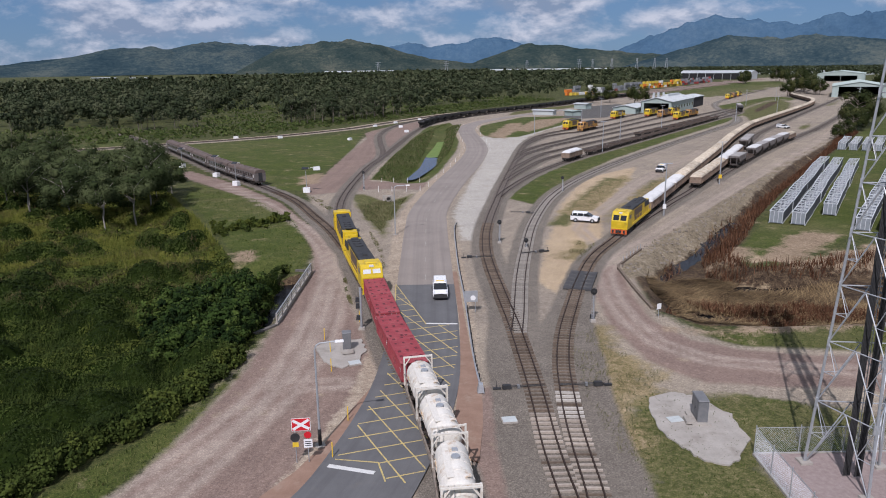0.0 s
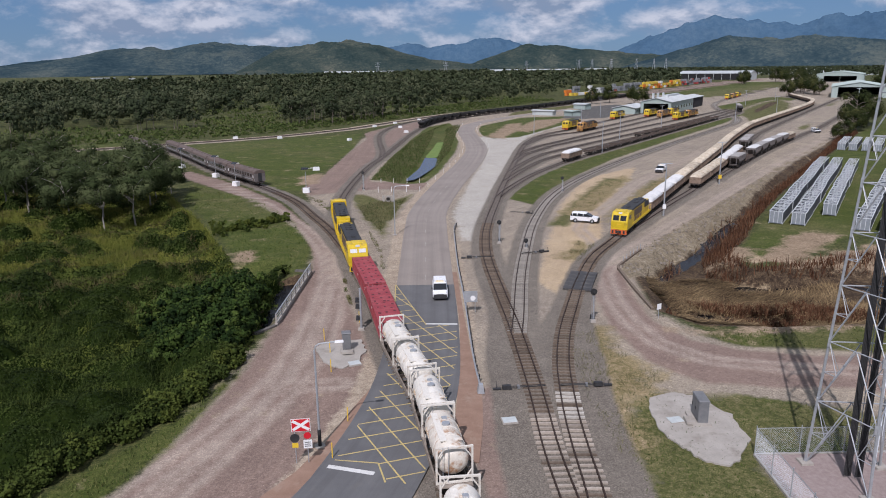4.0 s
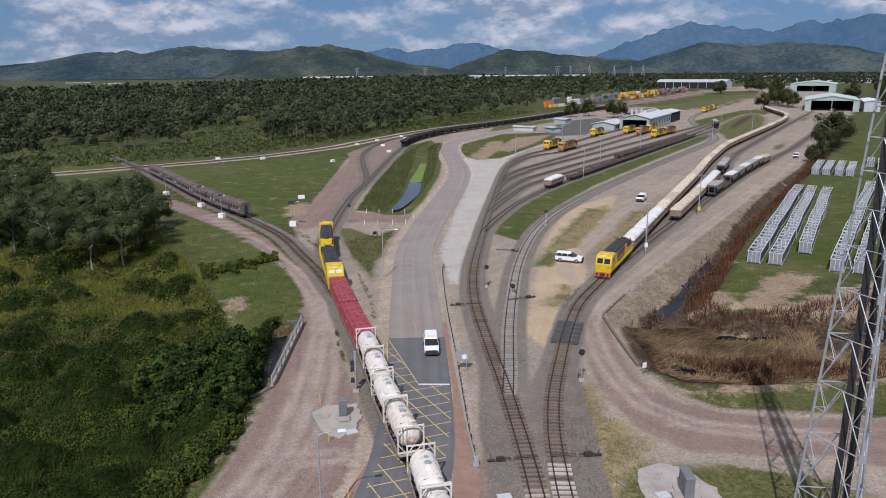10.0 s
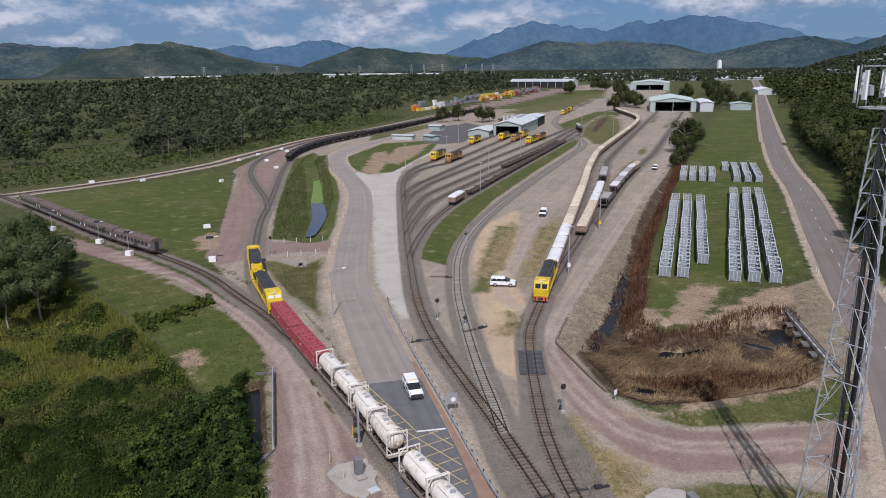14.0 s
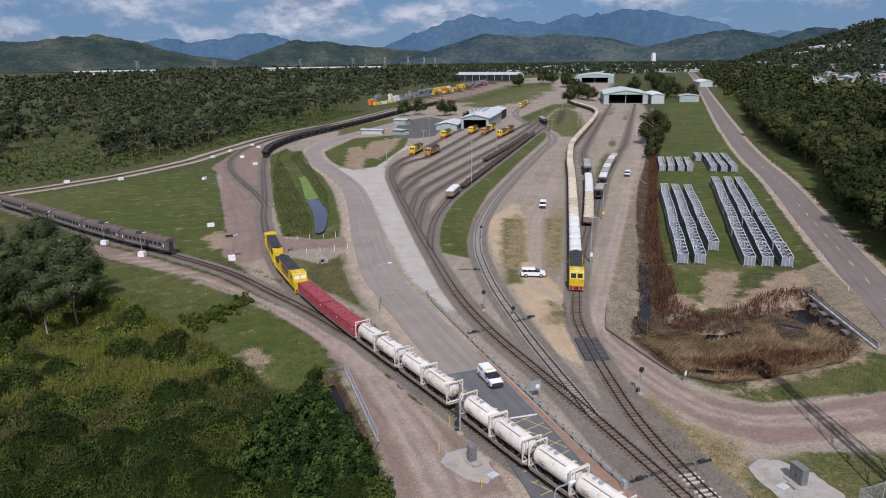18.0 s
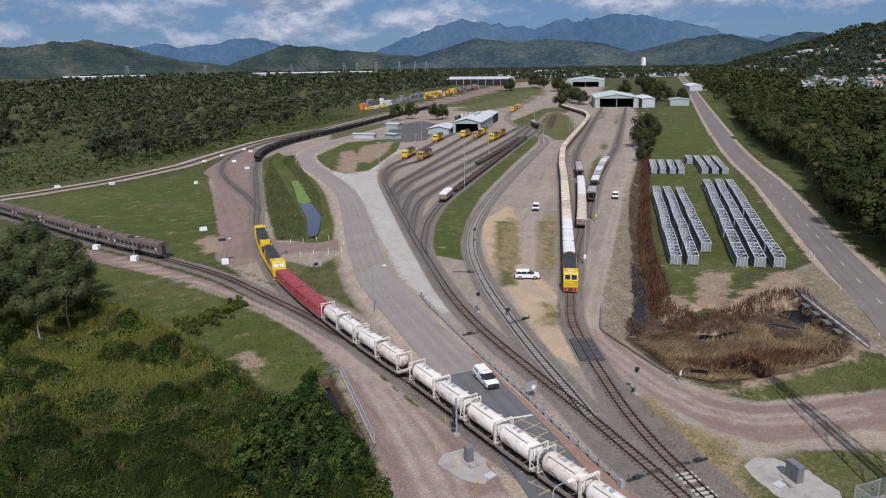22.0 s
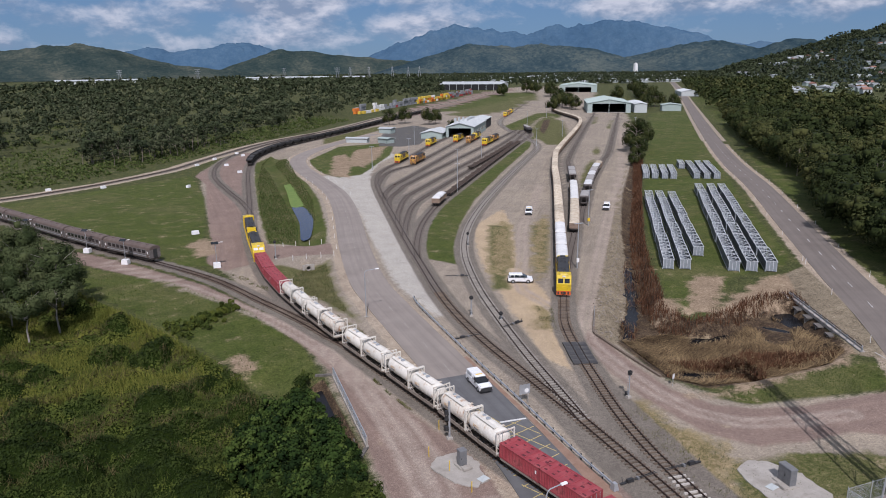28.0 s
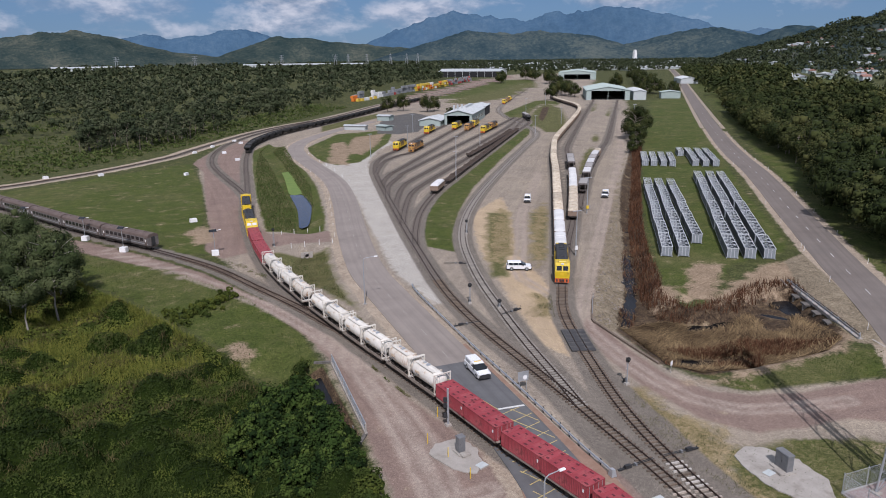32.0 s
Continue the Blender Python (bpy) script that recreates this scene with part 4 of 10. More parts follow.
LANES = [(Line([(-34, -95), (-21, -52), (-15.2, -28), (-12.2, -14), (-11.6, 0), (-13.2, 18), (-15.6, 33), (-24, 58), (-35, 84), (-52, 104)], 1.0), 9.0),
         (Line([(78, -27), (48, -15.6), (34, -13.4), (25.5, -10), (22.0, -2), (22.2, 7), (25, 19), (36, 36), (55, 61), (84, 99), (150, 185), (240, 312)], 1.0), 7.0),
         (Line([(22, 20), (26, 34), (27.5, 46), (38, 66), (52, 92), (72, 122), (90, 150), (120, 196)], 1.0), 4.5),
         (Line([(-22, 86), (-19, 110), (-18, 150), (-17, 200), (-12, 245), (4, 292)], 1.0), 8.0)]
build_ground()


# ---- roads ----
def ribbon(line, half, z, s0, s1, step=2.0, side=0.0, widen=None, thick=0.03):
    """A strip of constant thickness along a line."""
    s = Shape()
    rings = []
    for a in np.linspace(s0, s1, max(2, int((s1 - s0) / step))):
        p, d = line.at(a), line.way(a)
        n = np.array([-d[1], d[0]])
        w = half if widen is None else widen(a)
        l, r = p + n * (side + w), p + n * (side - w)
        rings.append([(l[0], l[1], z - thick), (r[0], r[1], z - thick), (r[0], r[1], z), (l[0], l[1], z)])
    return s.loft(rings)


def wheel_marks(material):
    """Faint lengthwise wear over a road's colour."""
    nt = material.node_tree
    p = nt.nodes["Principled BSDF"]
    base = p.inputs["Base Color"].links[0].from_socket
    both = nt.nodes.new("ShaderNodeCombineXYZ")
    for i, (name, k) in enumerate((("across", 1.1), ("along", 0.012))):
        at = nt.nodes.new("ShaderNodeAttribute")
        at.attribute_name = name
        nt.links.new(calc(nt, "MULTIPLY", at.outputs["Fac"], k), both.inputs[i])
    n = node(nt, "ShaderNodeTexNoise", Scale=1.0, Detail=5.0, Roughness=0.6, Distortion=0.2)
    nt.links.new(both.outputs[0], n.inputs["Vector"])
    worn = ramp(nt, n.outputs[0], [(0.34, (0.80, 0.79, 0.78)), (0.5, (1.0, 1.0, 1.0)), (0.66, (1.16, 1.15, 1.13))])
    nt.links.new(mixed(nt, 0.6, base, worn, "MULTIPLY"), p.inputs["Base Color"])


def laid(name, shape, material, line):
    """A road mesh that knows how far across and along its line each point lies."""
    me = shape.mesh(name, material)
    co = np.zeros(len(me.vertices) * 3, np.float32)
    me.vertices.foreach_get("co", co)
    co = co.reshape(-1, 3).astype(float)
    for key, value in zip(("across", "along"), across_along(line, co[:, 0], co[:, 1])):
        me.attributes.new(key, "FLOAT", "POINT").data.foreach_set("value", np.clip(value, -2000, 2000).astype(np.float32))
    return me


wheel_marks(ASPHALT)
wheel_marks(ASPHALT2)
wheel_marks(ASPHALT3)
road_s = ROAD.near(-0.1, 14)
tagged(new("road", laid("road", ribbon(ROAD, 3.65, 0.07, road_s, ROAD.s[-1], 3, 0, None, 0.14), ASPHALT, ROAD)), "old sun-bleached grey asphalt road", "road", kind="structure")
tagged(new("road", laid("road", ribbon(ROAD, 3.75, 0.07, 0, road_s, 2, 0, lambda a: 3.65 + 0.15 * math.exp(-((a - ROAD.near(-2.6, -16)) / 14) ** 2), 0.14), ASPHALT2, ROAD)),
       "newer dark grey asphalt road at the level crossing", "road", kind="structure")
tagged(new("road", laid("road", ribbon(SIDE_ROAD, 4.1, 0.07, 0, SIDE_ROAD.s[-1], 8, 0, None, 0.14), ASPHALT3, SIDE_ROAD)), "long straight grey asphalt road beside the yard", "road", kind="structure")

SHOULDER = surface("pale gravel road shoulder", [(0.26, 0.21, 0.155), (0.36, 0.30, 0.235)], 0.5, 0.95, 0, 0.01, 8)
for side in (-5.4, 5.4):
    tagged(new("road_shoulder", ribbon(SIDE_ROAD, 1.1, 0.06, SIDE_ROAD.near(250, 238), SIDE_ROAD.s[-1], 8, side, None, 0.1).mesh("road_shoulder", SHOULDER)), "pale gravel shoulder of the long straight road", "road shoulder", kind="structure")
for side in (-2.6, 2.6):
    tagged(new("ballast", ribbon(MAIN, 0.9, 0.05, MAIN.near(50, 385), MAIN.s[-1], 8, side, None, 0.1).mesh("ballast", SHOULDER)), "pale ballast shoulder of the main line", "ballast", kind="structure")

# Near-black creek water; its darkness also paints the shade beside the bridge.
tagged(new("water", Shape().prism([(-16.9, 20), (-17.2, 1.6), (-18.4, -0.4), (-19.0, 4), (-19.7, 18.6)], -1.3, -1.12).mesh("water", MUDWATER)), "dark creek water standing also for shade beside the bridge", "water", kind="structure")

# ---- railway tracks ----
RAIL_TOP = 0.24


def rails(line, s0, s1, step):
    out = []
    for side in (-0.5685, 0.5685):
        rings = []
        for a in np.linspace(s0, s1, max(2, int((s1 - s0) / step))):
            p, d = line.at(a), line.way(a)
            n = np.array([-d[1], d[0]])
            ring = []
            for w, z in ((-0.07, 0.10), (0.07, 0.10), (0.042, 0.20), (0.042, RAIL_TOP), (-0.042, RAIL_TOP), (-0.042, 0.20)):
                q = p + n * (side + w)
                ring.append((q[0], q[1], z))
            rings.append(ring)
        out.append(Shape().loft(rings))
    return out


def sleeper_mesh(name, material):
    return Shape().box(-0.10, 0.10, -1.03, 1.03, -0.06, 0.115, 0.012).mesh(name, material)


SLEEPER = sleeper_mesh("sleeper", TIMBER)
SLEEPER_PALE = sleeper_mesh("sleeper", SLEEPERC)
SLEEPER_BROWN = sleeper_mesh("sleeper", SLEEPERB)
SLEEPER_WHITE = sleeper_mesh("sleeper", surface("new pale concrete sleeper", [(0.40, 0.37, 0.33), (0.52, 0.49, 0.44)], 3, 0.9, 0, 0.006, 25, None, 1, 0.6, 0.12))


def build_track(line, label, near_span=None, far=700.0, pale=(), kind="structure", rail_material=RAIL, rest_material=SLEEPERD):
    """Two rails and sleepers; those in near_span (arc lengths) are pieces of their own, the rest one joined part."""
    s0, s1 = 0.0, line.s[-1]
    t = thing("railway_track", None, label, "railway track", kind=kind)
    for sh in rails(line, s0, s1, 1.6):
        part("rail", sh, rail_material, t)
    rest = Shape()
    rng = random.Random(int(line.p[0][0] * 10 + line.p[0][1]))
    a = s0 + 0.3
    while a < s1:
        p, d = line.at(a), line.way(a)
        if p[1] > -150:
            m = Matrix.Translation((p[0], p[1], 0.0)) @ Matrix.Rotation(math.atan2(d[1], d[0]) + rng.uniform(-0.02, 0.02), 4, "Z")
            if near_span and near_span[0] < a < near_span[1]:
                kind_of = SLEEPER
                for a0, a1, share, mesh in pale:
                    if a0 < a < a1 and rng.random() < share:
                        kind_of = mesh
                part("sleeper", kind_of, None, t, at=m)
            elif math.hypot(p[0] + 20, p[1] + 70) < far:
                rest.box(-0.10, 0.10, -1.03, 1.03, -0.06, 0.115, 0.0, m)
        a += 0.70
    if rest.f:
        ob = part("sleepers", rest, rest_material, t)
        ob["kind"] = "stuff"
    return t

# ---- rolling stock: x along the track, z = 0 at the rail head ----
def ring(r, x, n=14, cy=0.0, cz=0.0):
    return [(x, cy + r * math.cos(2 * math.pi * i / n), cz + r * math.sin(2 * math.pi * i / n)) for i in range(n)]


WHEEL = Shape().loft([ring(0.46, -0.065, 14), ring(0.46, 0.065, 14)]).mesh("wheel", BOGIE)
WHEEL.transform(Matrix.Rotation(radians(90), 4, "Z"))


def bogie(parent, x, axles=(-0.9, 0.9)):
    s = Shape()
    for y in (-0.95, 0.95):
        s.box(axles[0] - 0.45, axles[-1] + 0.45, y - 0.07, y + 0.07, 0.38, 0.62, 0.02)
        for a in axles:
            s.box(a - 0.16, a + 0.16, y - 0.11, y + 0.11, 0.30, 0.60, 0.03)
    s.box(-0.25, 0.25, -1.0, 1.0, 0.45, 0.72, 0.04)
    b = part("bogie", s, BOGIE, parent, "dusty black bogie", pose(x, 0, 0))
    for a in axles:
        for y in (-0.5685, 0.5685):
            part("wheel", WHEEL, None, b, at=pose(a, y, 0.46))
    return b


def flat_wagon(name="container_wagon", length=12.9, label="long flat container wagon with dusty brown sills"):
    t = thing(name, None, label, "wagon")
    h = length / 2
    s = Shape()
    for y in (-1.12, 1.12):
        s.box(-h + 0.45, h - 0.45, y - 0.09, y + 0.09, 0.72, 0.98, 0.01)
    part("side_sill", s, SILL, t, "dusty grey brown side sills")
    s = Shape().box(-h + 0.4, h - 0.4, -0.32, 0.32, 0.62, 0.95)
    for i in range(7):
        x = -h + 0.8 + i * (length - 1.6) / 6
        s.box(x - 0.12, x + 0.12, -1.05, 1.05, 0.78, 0.95)
    part("underframe", s, BOGIE, t)
    for e in (-1, 1):
        part("coupler", Shape().box(min(e * (h - 0.5), e * (h + 0.05)), max(e * (h - 0.5), e * (h + 0.05)), -0.13, 0.13, 0.62, 0.86, 0.02), BOGIE, t)
        part("end_platform", Shape().box(min(e * (h - 0.45), e * (h - 0.02)), max(e * (h - 0.45), e * (h - 0.02)), -1.15, 1.15, 0.88, 0.94, 0.01), SILL, t)
        bogie(t, e * (h - 2.1))
    return t


def box_container():
    """A 20-foot container with ribbed sides, dented roof bows, corner posts and door gear."""
    t = thing("shipping_container", None, "faded red half-height steel container with ribbed sides", "container", "containers on the train")
    L, W, H = 3.03, 1.22, 1.68
    s = Shape()
    pts = []
    n = 26
    for i in range(n + 1):
        for q, off in ((0.0, 0.0), (0.35, -0.036), (0.5, -0.036), (0.85, 0.0)):
            if i == n and q > 0:
                break
            pts.append((-L + 0.1 + (2 * L - 0.2) * (i + q) / n, off))
    for y in (-1, 1):
        low = [(x, y * (W - 0.01 + o), 0.16) for x, o in pts]
        high = [(x, y * (W - 0.01 + o), H - 0.14) for x, o in pts]
        m = len(pts)
        s.add(low + high, [(i, i + 1, m + i + 1, m + i) for i in range(m - 1)])
    part("side_wall", s, RED, t)
    roof = part("roof", Shape().box(-L + 0.06, L - 0.06, -W + 0.06, W - 0.06, H - 0.12, H - 0.06), RED, t, "sun-faded dented red roof")
    for i in range(8):
        x0, x1 = -L + 0.08 + i * (2 * L - 0.16) / 8, -L + 0.08 + (i + 1) * (2 * L - 0.16) / 8
        part("roof_panel", Shape().box(x0 + 0.02, x1 - 0.02, -W + 0.08, W - 0.08, H - 0.07, H - 0.015, 0.03), RED, roof)
    s = Shape()
    for y in (-W, W - 0.12):
        s.box(-L, L, y, y + 0.12, H - 0.14, H).box(-L, L, y, y + 0.12, 0, 0.17)
        for x in (-L, L - 0.14):
            s.box(x, x + 0.14, y, y + 0.12, 0, H + 0.01)
    for x in (-L, L - 0.12):
        s.box(x, x + 0.12, -W, W, H - 0.14, H - 0.003).box(x, x + 0.12, -W, W, 0, 0.16)
    part("corner_frame", s, RED, t)
    part("end_wall", Shape().box(L - 0.07, L - 0.03, -W + 0.1, W - 0.1, 0.1, H - 0.1), RED, t)
    s = Shape()
    for y0, y1 in ((-W + 0.1, -0.01), (0.01, W - 0.1)):
        s.box(-L + 0.03, -L + 0.07, y0, y1, 0.14, H - 0.12, 0.01)
    part("door", s, RED, t)
    s = Shape()
    for y in (-0.85, -0.35, 0.35, 0.85):
        s.bar((-L + 0.01, y, 0.1), (-L + 0.01, y, H - 0.1), 0.025)
    part("lock_rod", s, STEEL, t)
    s = Shape()
    for y in (-W - 0.004, W + 0.001):
        s.box(-L + 0.35, -L + 0.55, y, y + 0.003, 0.85, 1.2)
    part("data_plate", s, SIGNWHITE, t, "white data plate")
    rng = random.Random(8)
    # Roof dents as flat patches in a darker red.
    for i in range(15):
        x, y = -2.6 + (i % 5) * 1.3 + rng.uniform(-0.35, 0.35), -0.75 + (i // 5) * 0.75 + rng.uniform(-0.2, 0.2)
        part("roof_dent", Shape().box(x - rng.uniform(0.16, 0.32), x + 0.20, y - rng.uniform(0.10, 0.20), y + 0.12, H - 0.02, H - 0.006, 0.03), DENT, t)
    return t


def tank_container(rusty=False):
    """A 20-foot tank in its frame, with manhole, walkway and valves."""
    t = thing("tank_container", None, "rust-stained cream white tank container in a steel frame" if rusty else "cream white tank container in an open steel frame",
              "tank container", "containers on the train")
    L, W, H = 3.03, 1.22, 2.59
    n = 22
    prof = [(-2.86, 0.25), (-2.8, 0.62), (-2.62, 0.92), (-2.4, 1.06), (-2.2, 1.1), (2.2, 1.1), (2.4, 1.06), (2.62, 0.92), (2.8, 0.62), (2.86, 0.25)]
    part("tank", Shape().loft([ring(r, x, n, 0, 1.34) for x, r in prof]), CREAM if not rusty else RUSTYTANK, t, smooth=True)
    s = Shape()
    for x in (-1.1, 0.0, 1.1):
        s.loft([ring(1.125, x - 0.03, n, 0, 1.34), ring(1.125, x + 0.03, n, 0, 1.34)])
    part("tank_band", s, CREAM, t)
    for e in (-1, 1):
        x = e * (L - 0.07)
        s = Shape()
        for y in (-W + 0.06, W - 0.06):
            s.box(x - 0.07, x + 0.07, y - 0.06, y + 0.06, 0, H)
        s.box(x - 0.06, x + 0.06, -W + 0.1, W - 0.1, H - 0.13, H - 0.01).box(x - 0.06, x + 0.06, -W + 0.1, W - 0.1, 0.01, 0.14)
        for y in (-1, 1):
            s.bar((x, y * (W - 0.08), 0.9), (x, y * 0.55, 0.1), 0.05)
            s.bar((x, y * (W - 0.08), 1.75), (x, y * 0.62, H - 0.09), 0.05)
        part("end_frame", s, CREAM, t)
    s = Shape()
    for y in (-W + 0.06, W - 0.06):
        s.box(-L + 0.14, L - 0.14, y - 0.05, y + 0.05, 0.02, 0.15)
        for e in (-1, 1):
            s.bar((e * (L - 0.1), y, 1.1), (e * 1.7, y * 0.94, 0.12), 0.045)
    part("base_rail", s, SILL, t)
    part("walkway", Shape().box(-1.9, 1.9, 0.28, 0.72, 2.40, 2.45).box(-1.9, -1.6, -0.75, 0.3, 2.36, 2.40), CREAM, t, "cream roof walkway")
    part("manhole", Shape().bar((0.25, -0.05, 2.38), (0.25, -0.05, 2.55), 0.28, 12), STEEL, t, "grey round manhole lid")
    s = Shape()
    for i in range(4):
        s.box(-2.2 + i * 0.32, -2.02 + i * 0.32, -0.22, 0.02, 2.33, 2.41, 0.01)
    part("label_bars", s, PLASTIC, t, "row of dark markings on the tank top")
    for y in (-1, 1):
        for k, (z, w) in enumerate(((1.52, 0.9), (1.34, 1.1), (1.16, 0.7))):
            part("logo_bar", Shape().box(0.7 if k != 1 else 0.5, (0.7 if k != 1 else 0.5) + w, min(y * 1.08, y * 1.125), max(y * 1.08, y * 1.125), z, z + 0.09), LOGO if k != 2 else CABINET, t, "faded orange stripe")
    part("valve_box", Shape().box(0.95, 1.3, -0.3, 0.1, 2.38, 2.52, 0.03), STEEL, t)
    part("ladder", Shape().bar((-L + 0.02, 0.4, 0.1), (-L + 0.02, 0.4, H), 0.02).bar((-L + 0.02, 0.75, 0.1), (-L + 0.02, 0.75, H), 0.02), STEEL, t)
    return t


RUSTYTANK = surface("rust streaked cream tank", [(0.62, 0.56, 0.47), (0.74, 0.70, 0.62)], 0.7, 0.55, 0, 0.003, 6, (0.33, 0.17, 0.08), 0.9, 0.58)


def locomotive(name="locomotive", label="yellow diesel locomotive with a dark engine roof", body=YELLOW, length=18.0, glass=GLASS, nose=REDSILL):
    """Cab at the front (+x), long hood behind it."""
    t = thing(name, None, label, "locomotive")
    h = length / 2
    part("underframe", Shape().box(-h + 0.3, h - 0.3, -1.33, 1.33, 0.98, 1.30, 0.03), body, t)
    # cab with raked windscreen
    x0, x1, x2 = h - 3.2, h - 0.75, h - 0.3
    prof = [(x0, 1.3), (x2, 1.3), (x2, 2.25), (x1, 3.35), (x1 - 0.35, 3.72), (x0, 3.78)]
    s = Shape()
    rings = []
    for y, shrink in ((-1.36, 0.10), (-1.28, 0.0), (1.28, 0.0), (1.36, 0.10)):
        rings.append([(x - (shrink if x > x0 + 0.5 else 0), y, z - (shrink if z > 1.4 else 0)) for x, z in prof])
    part("cab", s.loft(rings), body, t)
    part("cab_roof_panel", Shape().box(x0 + 0.3, x1 - 0.6, -0.75, 0.75, 3.76, 3.90, 0.1), body, t)
    for y0, y1 in ((-1.05, -0.12), (0.12, 1.05)):
        a, b = Vector((x2, 0, 2.25)), Vector((x1, 0, 3.35))
        d = (b - a)
        nrm = Vector((d.z, 0, -d.x)).normalized() * 0.03
        p, q = (a + d * 0.16 + nrm, a + d * 0.86 + nrm) if glass is GLASS else (a + d * 0.42 + nrm, a + d * 0.86 + nrm)
        pts = [(p.x, y0, p.z), (p.x, y1, p.z), (q.x, y1, q.z), (q.x, y0, q.z)]
        back = [(x - 0.06, y, z) for x, y, z in pts]
        part("windscreen", Shape().loft([back, pts]), glass, t, "dark windscreen" if glass is GLASS else "pale windscreen")
    for y in (-1.375, 1.345):
        part("side_window", Shape().box(x0 + 0.7, x0 + 1.9, y, y + 0.03, 2.55, 3.2), GLASS, t)
    part("headlight", Shape().box(x1 - 0.3, x1 + 0.02, -0.28, 0.28, 3.48, 3.68, 0.02), PALEGLASS, t, "pale twin headlight")
    part("pilot", Shape().box(h - 0.32, h - 0.12, -1.3, 1.3, 0.25, 0.95, 0.05), nose, t, "orange red snow-plough pilot")
    for i in range(4):
        part("pilot_stripe", Shape().box(h - 0.118, h - 0.105, -1.1 + i * 0.6, -0.8 + i * 0.6, 0.35, 0.85), BLACK, t)
    part("number_panel", Shape().box(x2 + 0.001, x2 + 0.02, -0.3, 0.3, 1.7, 1.95), SIGNYELLOW, t)
    # hood
    x3 = -h + 0.5
    part("hood", Shape().box(x3 + 1.0, x0, -1.12, 1.12, 1.3, 3.42, 0.06), body, t)
    part("rear_hood", Shape().box(x3, x3 + 1.02, -0.95, 0.95, 1.3, 3.1, 0.12), body, t)
    part("engine_roof", Shape().box(x3 + 2.6, x0 - 0.5, -1.07, 1.07, 3.40, 3.66, 0.09), BLACK, t, "dark sooty engine roof")
    for i in range(4):
        x = x3 + 2.6 + i * 1.35
        part("fan", Shape().bar((x, 0, 3.62), (x, 0, 3.74), 0.56, 16), BLACK, t)
    part("exhaust", Shape().box(x0 - 3.2, x0 - 2.2, -0.3, 0.3, 3.6, 3.85, 0.05), BLACK, t)
    part("radiator", Shape().box(x3 + 1.3, x3 + 4.2, -1.24, 1.24, 2.5, 3.35, 0.05), BLACK, t)
    for k in range(5):
        x = x3 + 4.9 + k * 1.45
        for y in (-1.135, 1.12):
            part("hood_door", Shape().box(x, x + (1.2 if k in (0, 4) else 1.45), y, y + 0.015, 1.4, 3.3 if k else 3.0), body if k == 0 else LIVERY, t)
    s = Shape()
    for y in (-1.32, 1.32):
        n = 8
        for i in range(n + 1):
            x = x3 + 0.1 + (x0 - x3 - 0.2) * i / n
            s.bar((x, y, 1.3), (x, y, 2.25), 0.022, 5)
        s.bar((x3 + 0.1, y, 2.25), (x0 - 0.1, y, 2.25), 0.022, 5)
    part("handrail", s, SIGNYELLOW, t)
    part("fuel_tank", Shape().box(-2.1, 2.1, -1.2, 1.2, 0.35, 0.98, 0.12), BOGIE, t)
    for e in (-1, 1):
        bogie(t, e * (h - 4.0), (-1.65, 0, 1.65))
        part("coupler", Shape().box(min(e * (h - 0.3), e * (h + 0.2)), max(e * (h - 0.3), e * (h + 0.2)), -0.14, 0.14, 0.62, 0.88, 0.03), BOGIE, t)
    return t


def covered_wagon(label, cover, side=WAGON, length=11.6, near=True):
    """An open wagon with a rounded canvas cover tied over its load."""
    t = thing("covered_wagon", None, label, "wagon", "wagons under load covers")
    h = length / 2 - 0.45
    part("underframe", Shape().box(-h, h, -1.0, 1.0, 0.7, 0.98, 0.02), BOGIE, t)
    part("body", Shape().box(-h, h, -1.22, 1.22, 0.98, 2.35, 0.0), side, t, "brown weathered wagon body")
    for y in (-1, 1):
        stakes = Shape()
        for i in range(9):
            x = -h + 0.25 + i * (2 * h - 0.5) / 8
            stakes.box(x - 0.06, x + 0.06, min(y * 1.22, y * 1.30), max(y * 1.22, y * 1.30), 0.98, 2.33)
            if near:
                part("stake", stakes, side, t)
                stakes = Shape()
        if not near:
            part("side_framing", stakes, side, t)["kind"] = "stuff"
        part("top_rail", Shape().box(-h, h, min(y * 1.22, y * 1.31), max(y * 1.22, y * 1.31), 2.2, 2.36), side, t)
    rings = []
    rng = random.Random(3)
    n = 27
    for i in range(n):
        x = -h + 2 * h * i / (n - 1)
        low = 0.24 * abs(math.cos(3 * math.pi * i / (n - 1))) ** 8
        end = 0.30 * abs(math.cos(math.pi * i / (n - 1))) ** 14 + 0.34 * (abs(i - (n - 1) / 2) < 0.6) + 0.3 * (i in (0, n - 1))
        r = []
        for k in range(9):
            a = math.pi * k / 8
            y = 1.27 * math.cos(a)
            z = 2.32 + (0.74 - low - end) * math.sin(a) ** 0.7 + rng.uniform(-0.02, 0.02)
            r.append((x, y, z))
        rings.append(r)
    part("canvas_cover", Shape().loft(rings), cover, t)
    for e in (-1, 1):
        bogie(t, e * (h - 1.7))
        part("coupler", Shape().box(min(e * h, e * (h + 0.5)), max(e * h, e * (h + 0.5)), -0.13, 0.13, 0.62, 0.86, 0.02), BOGIE, t)
    return t


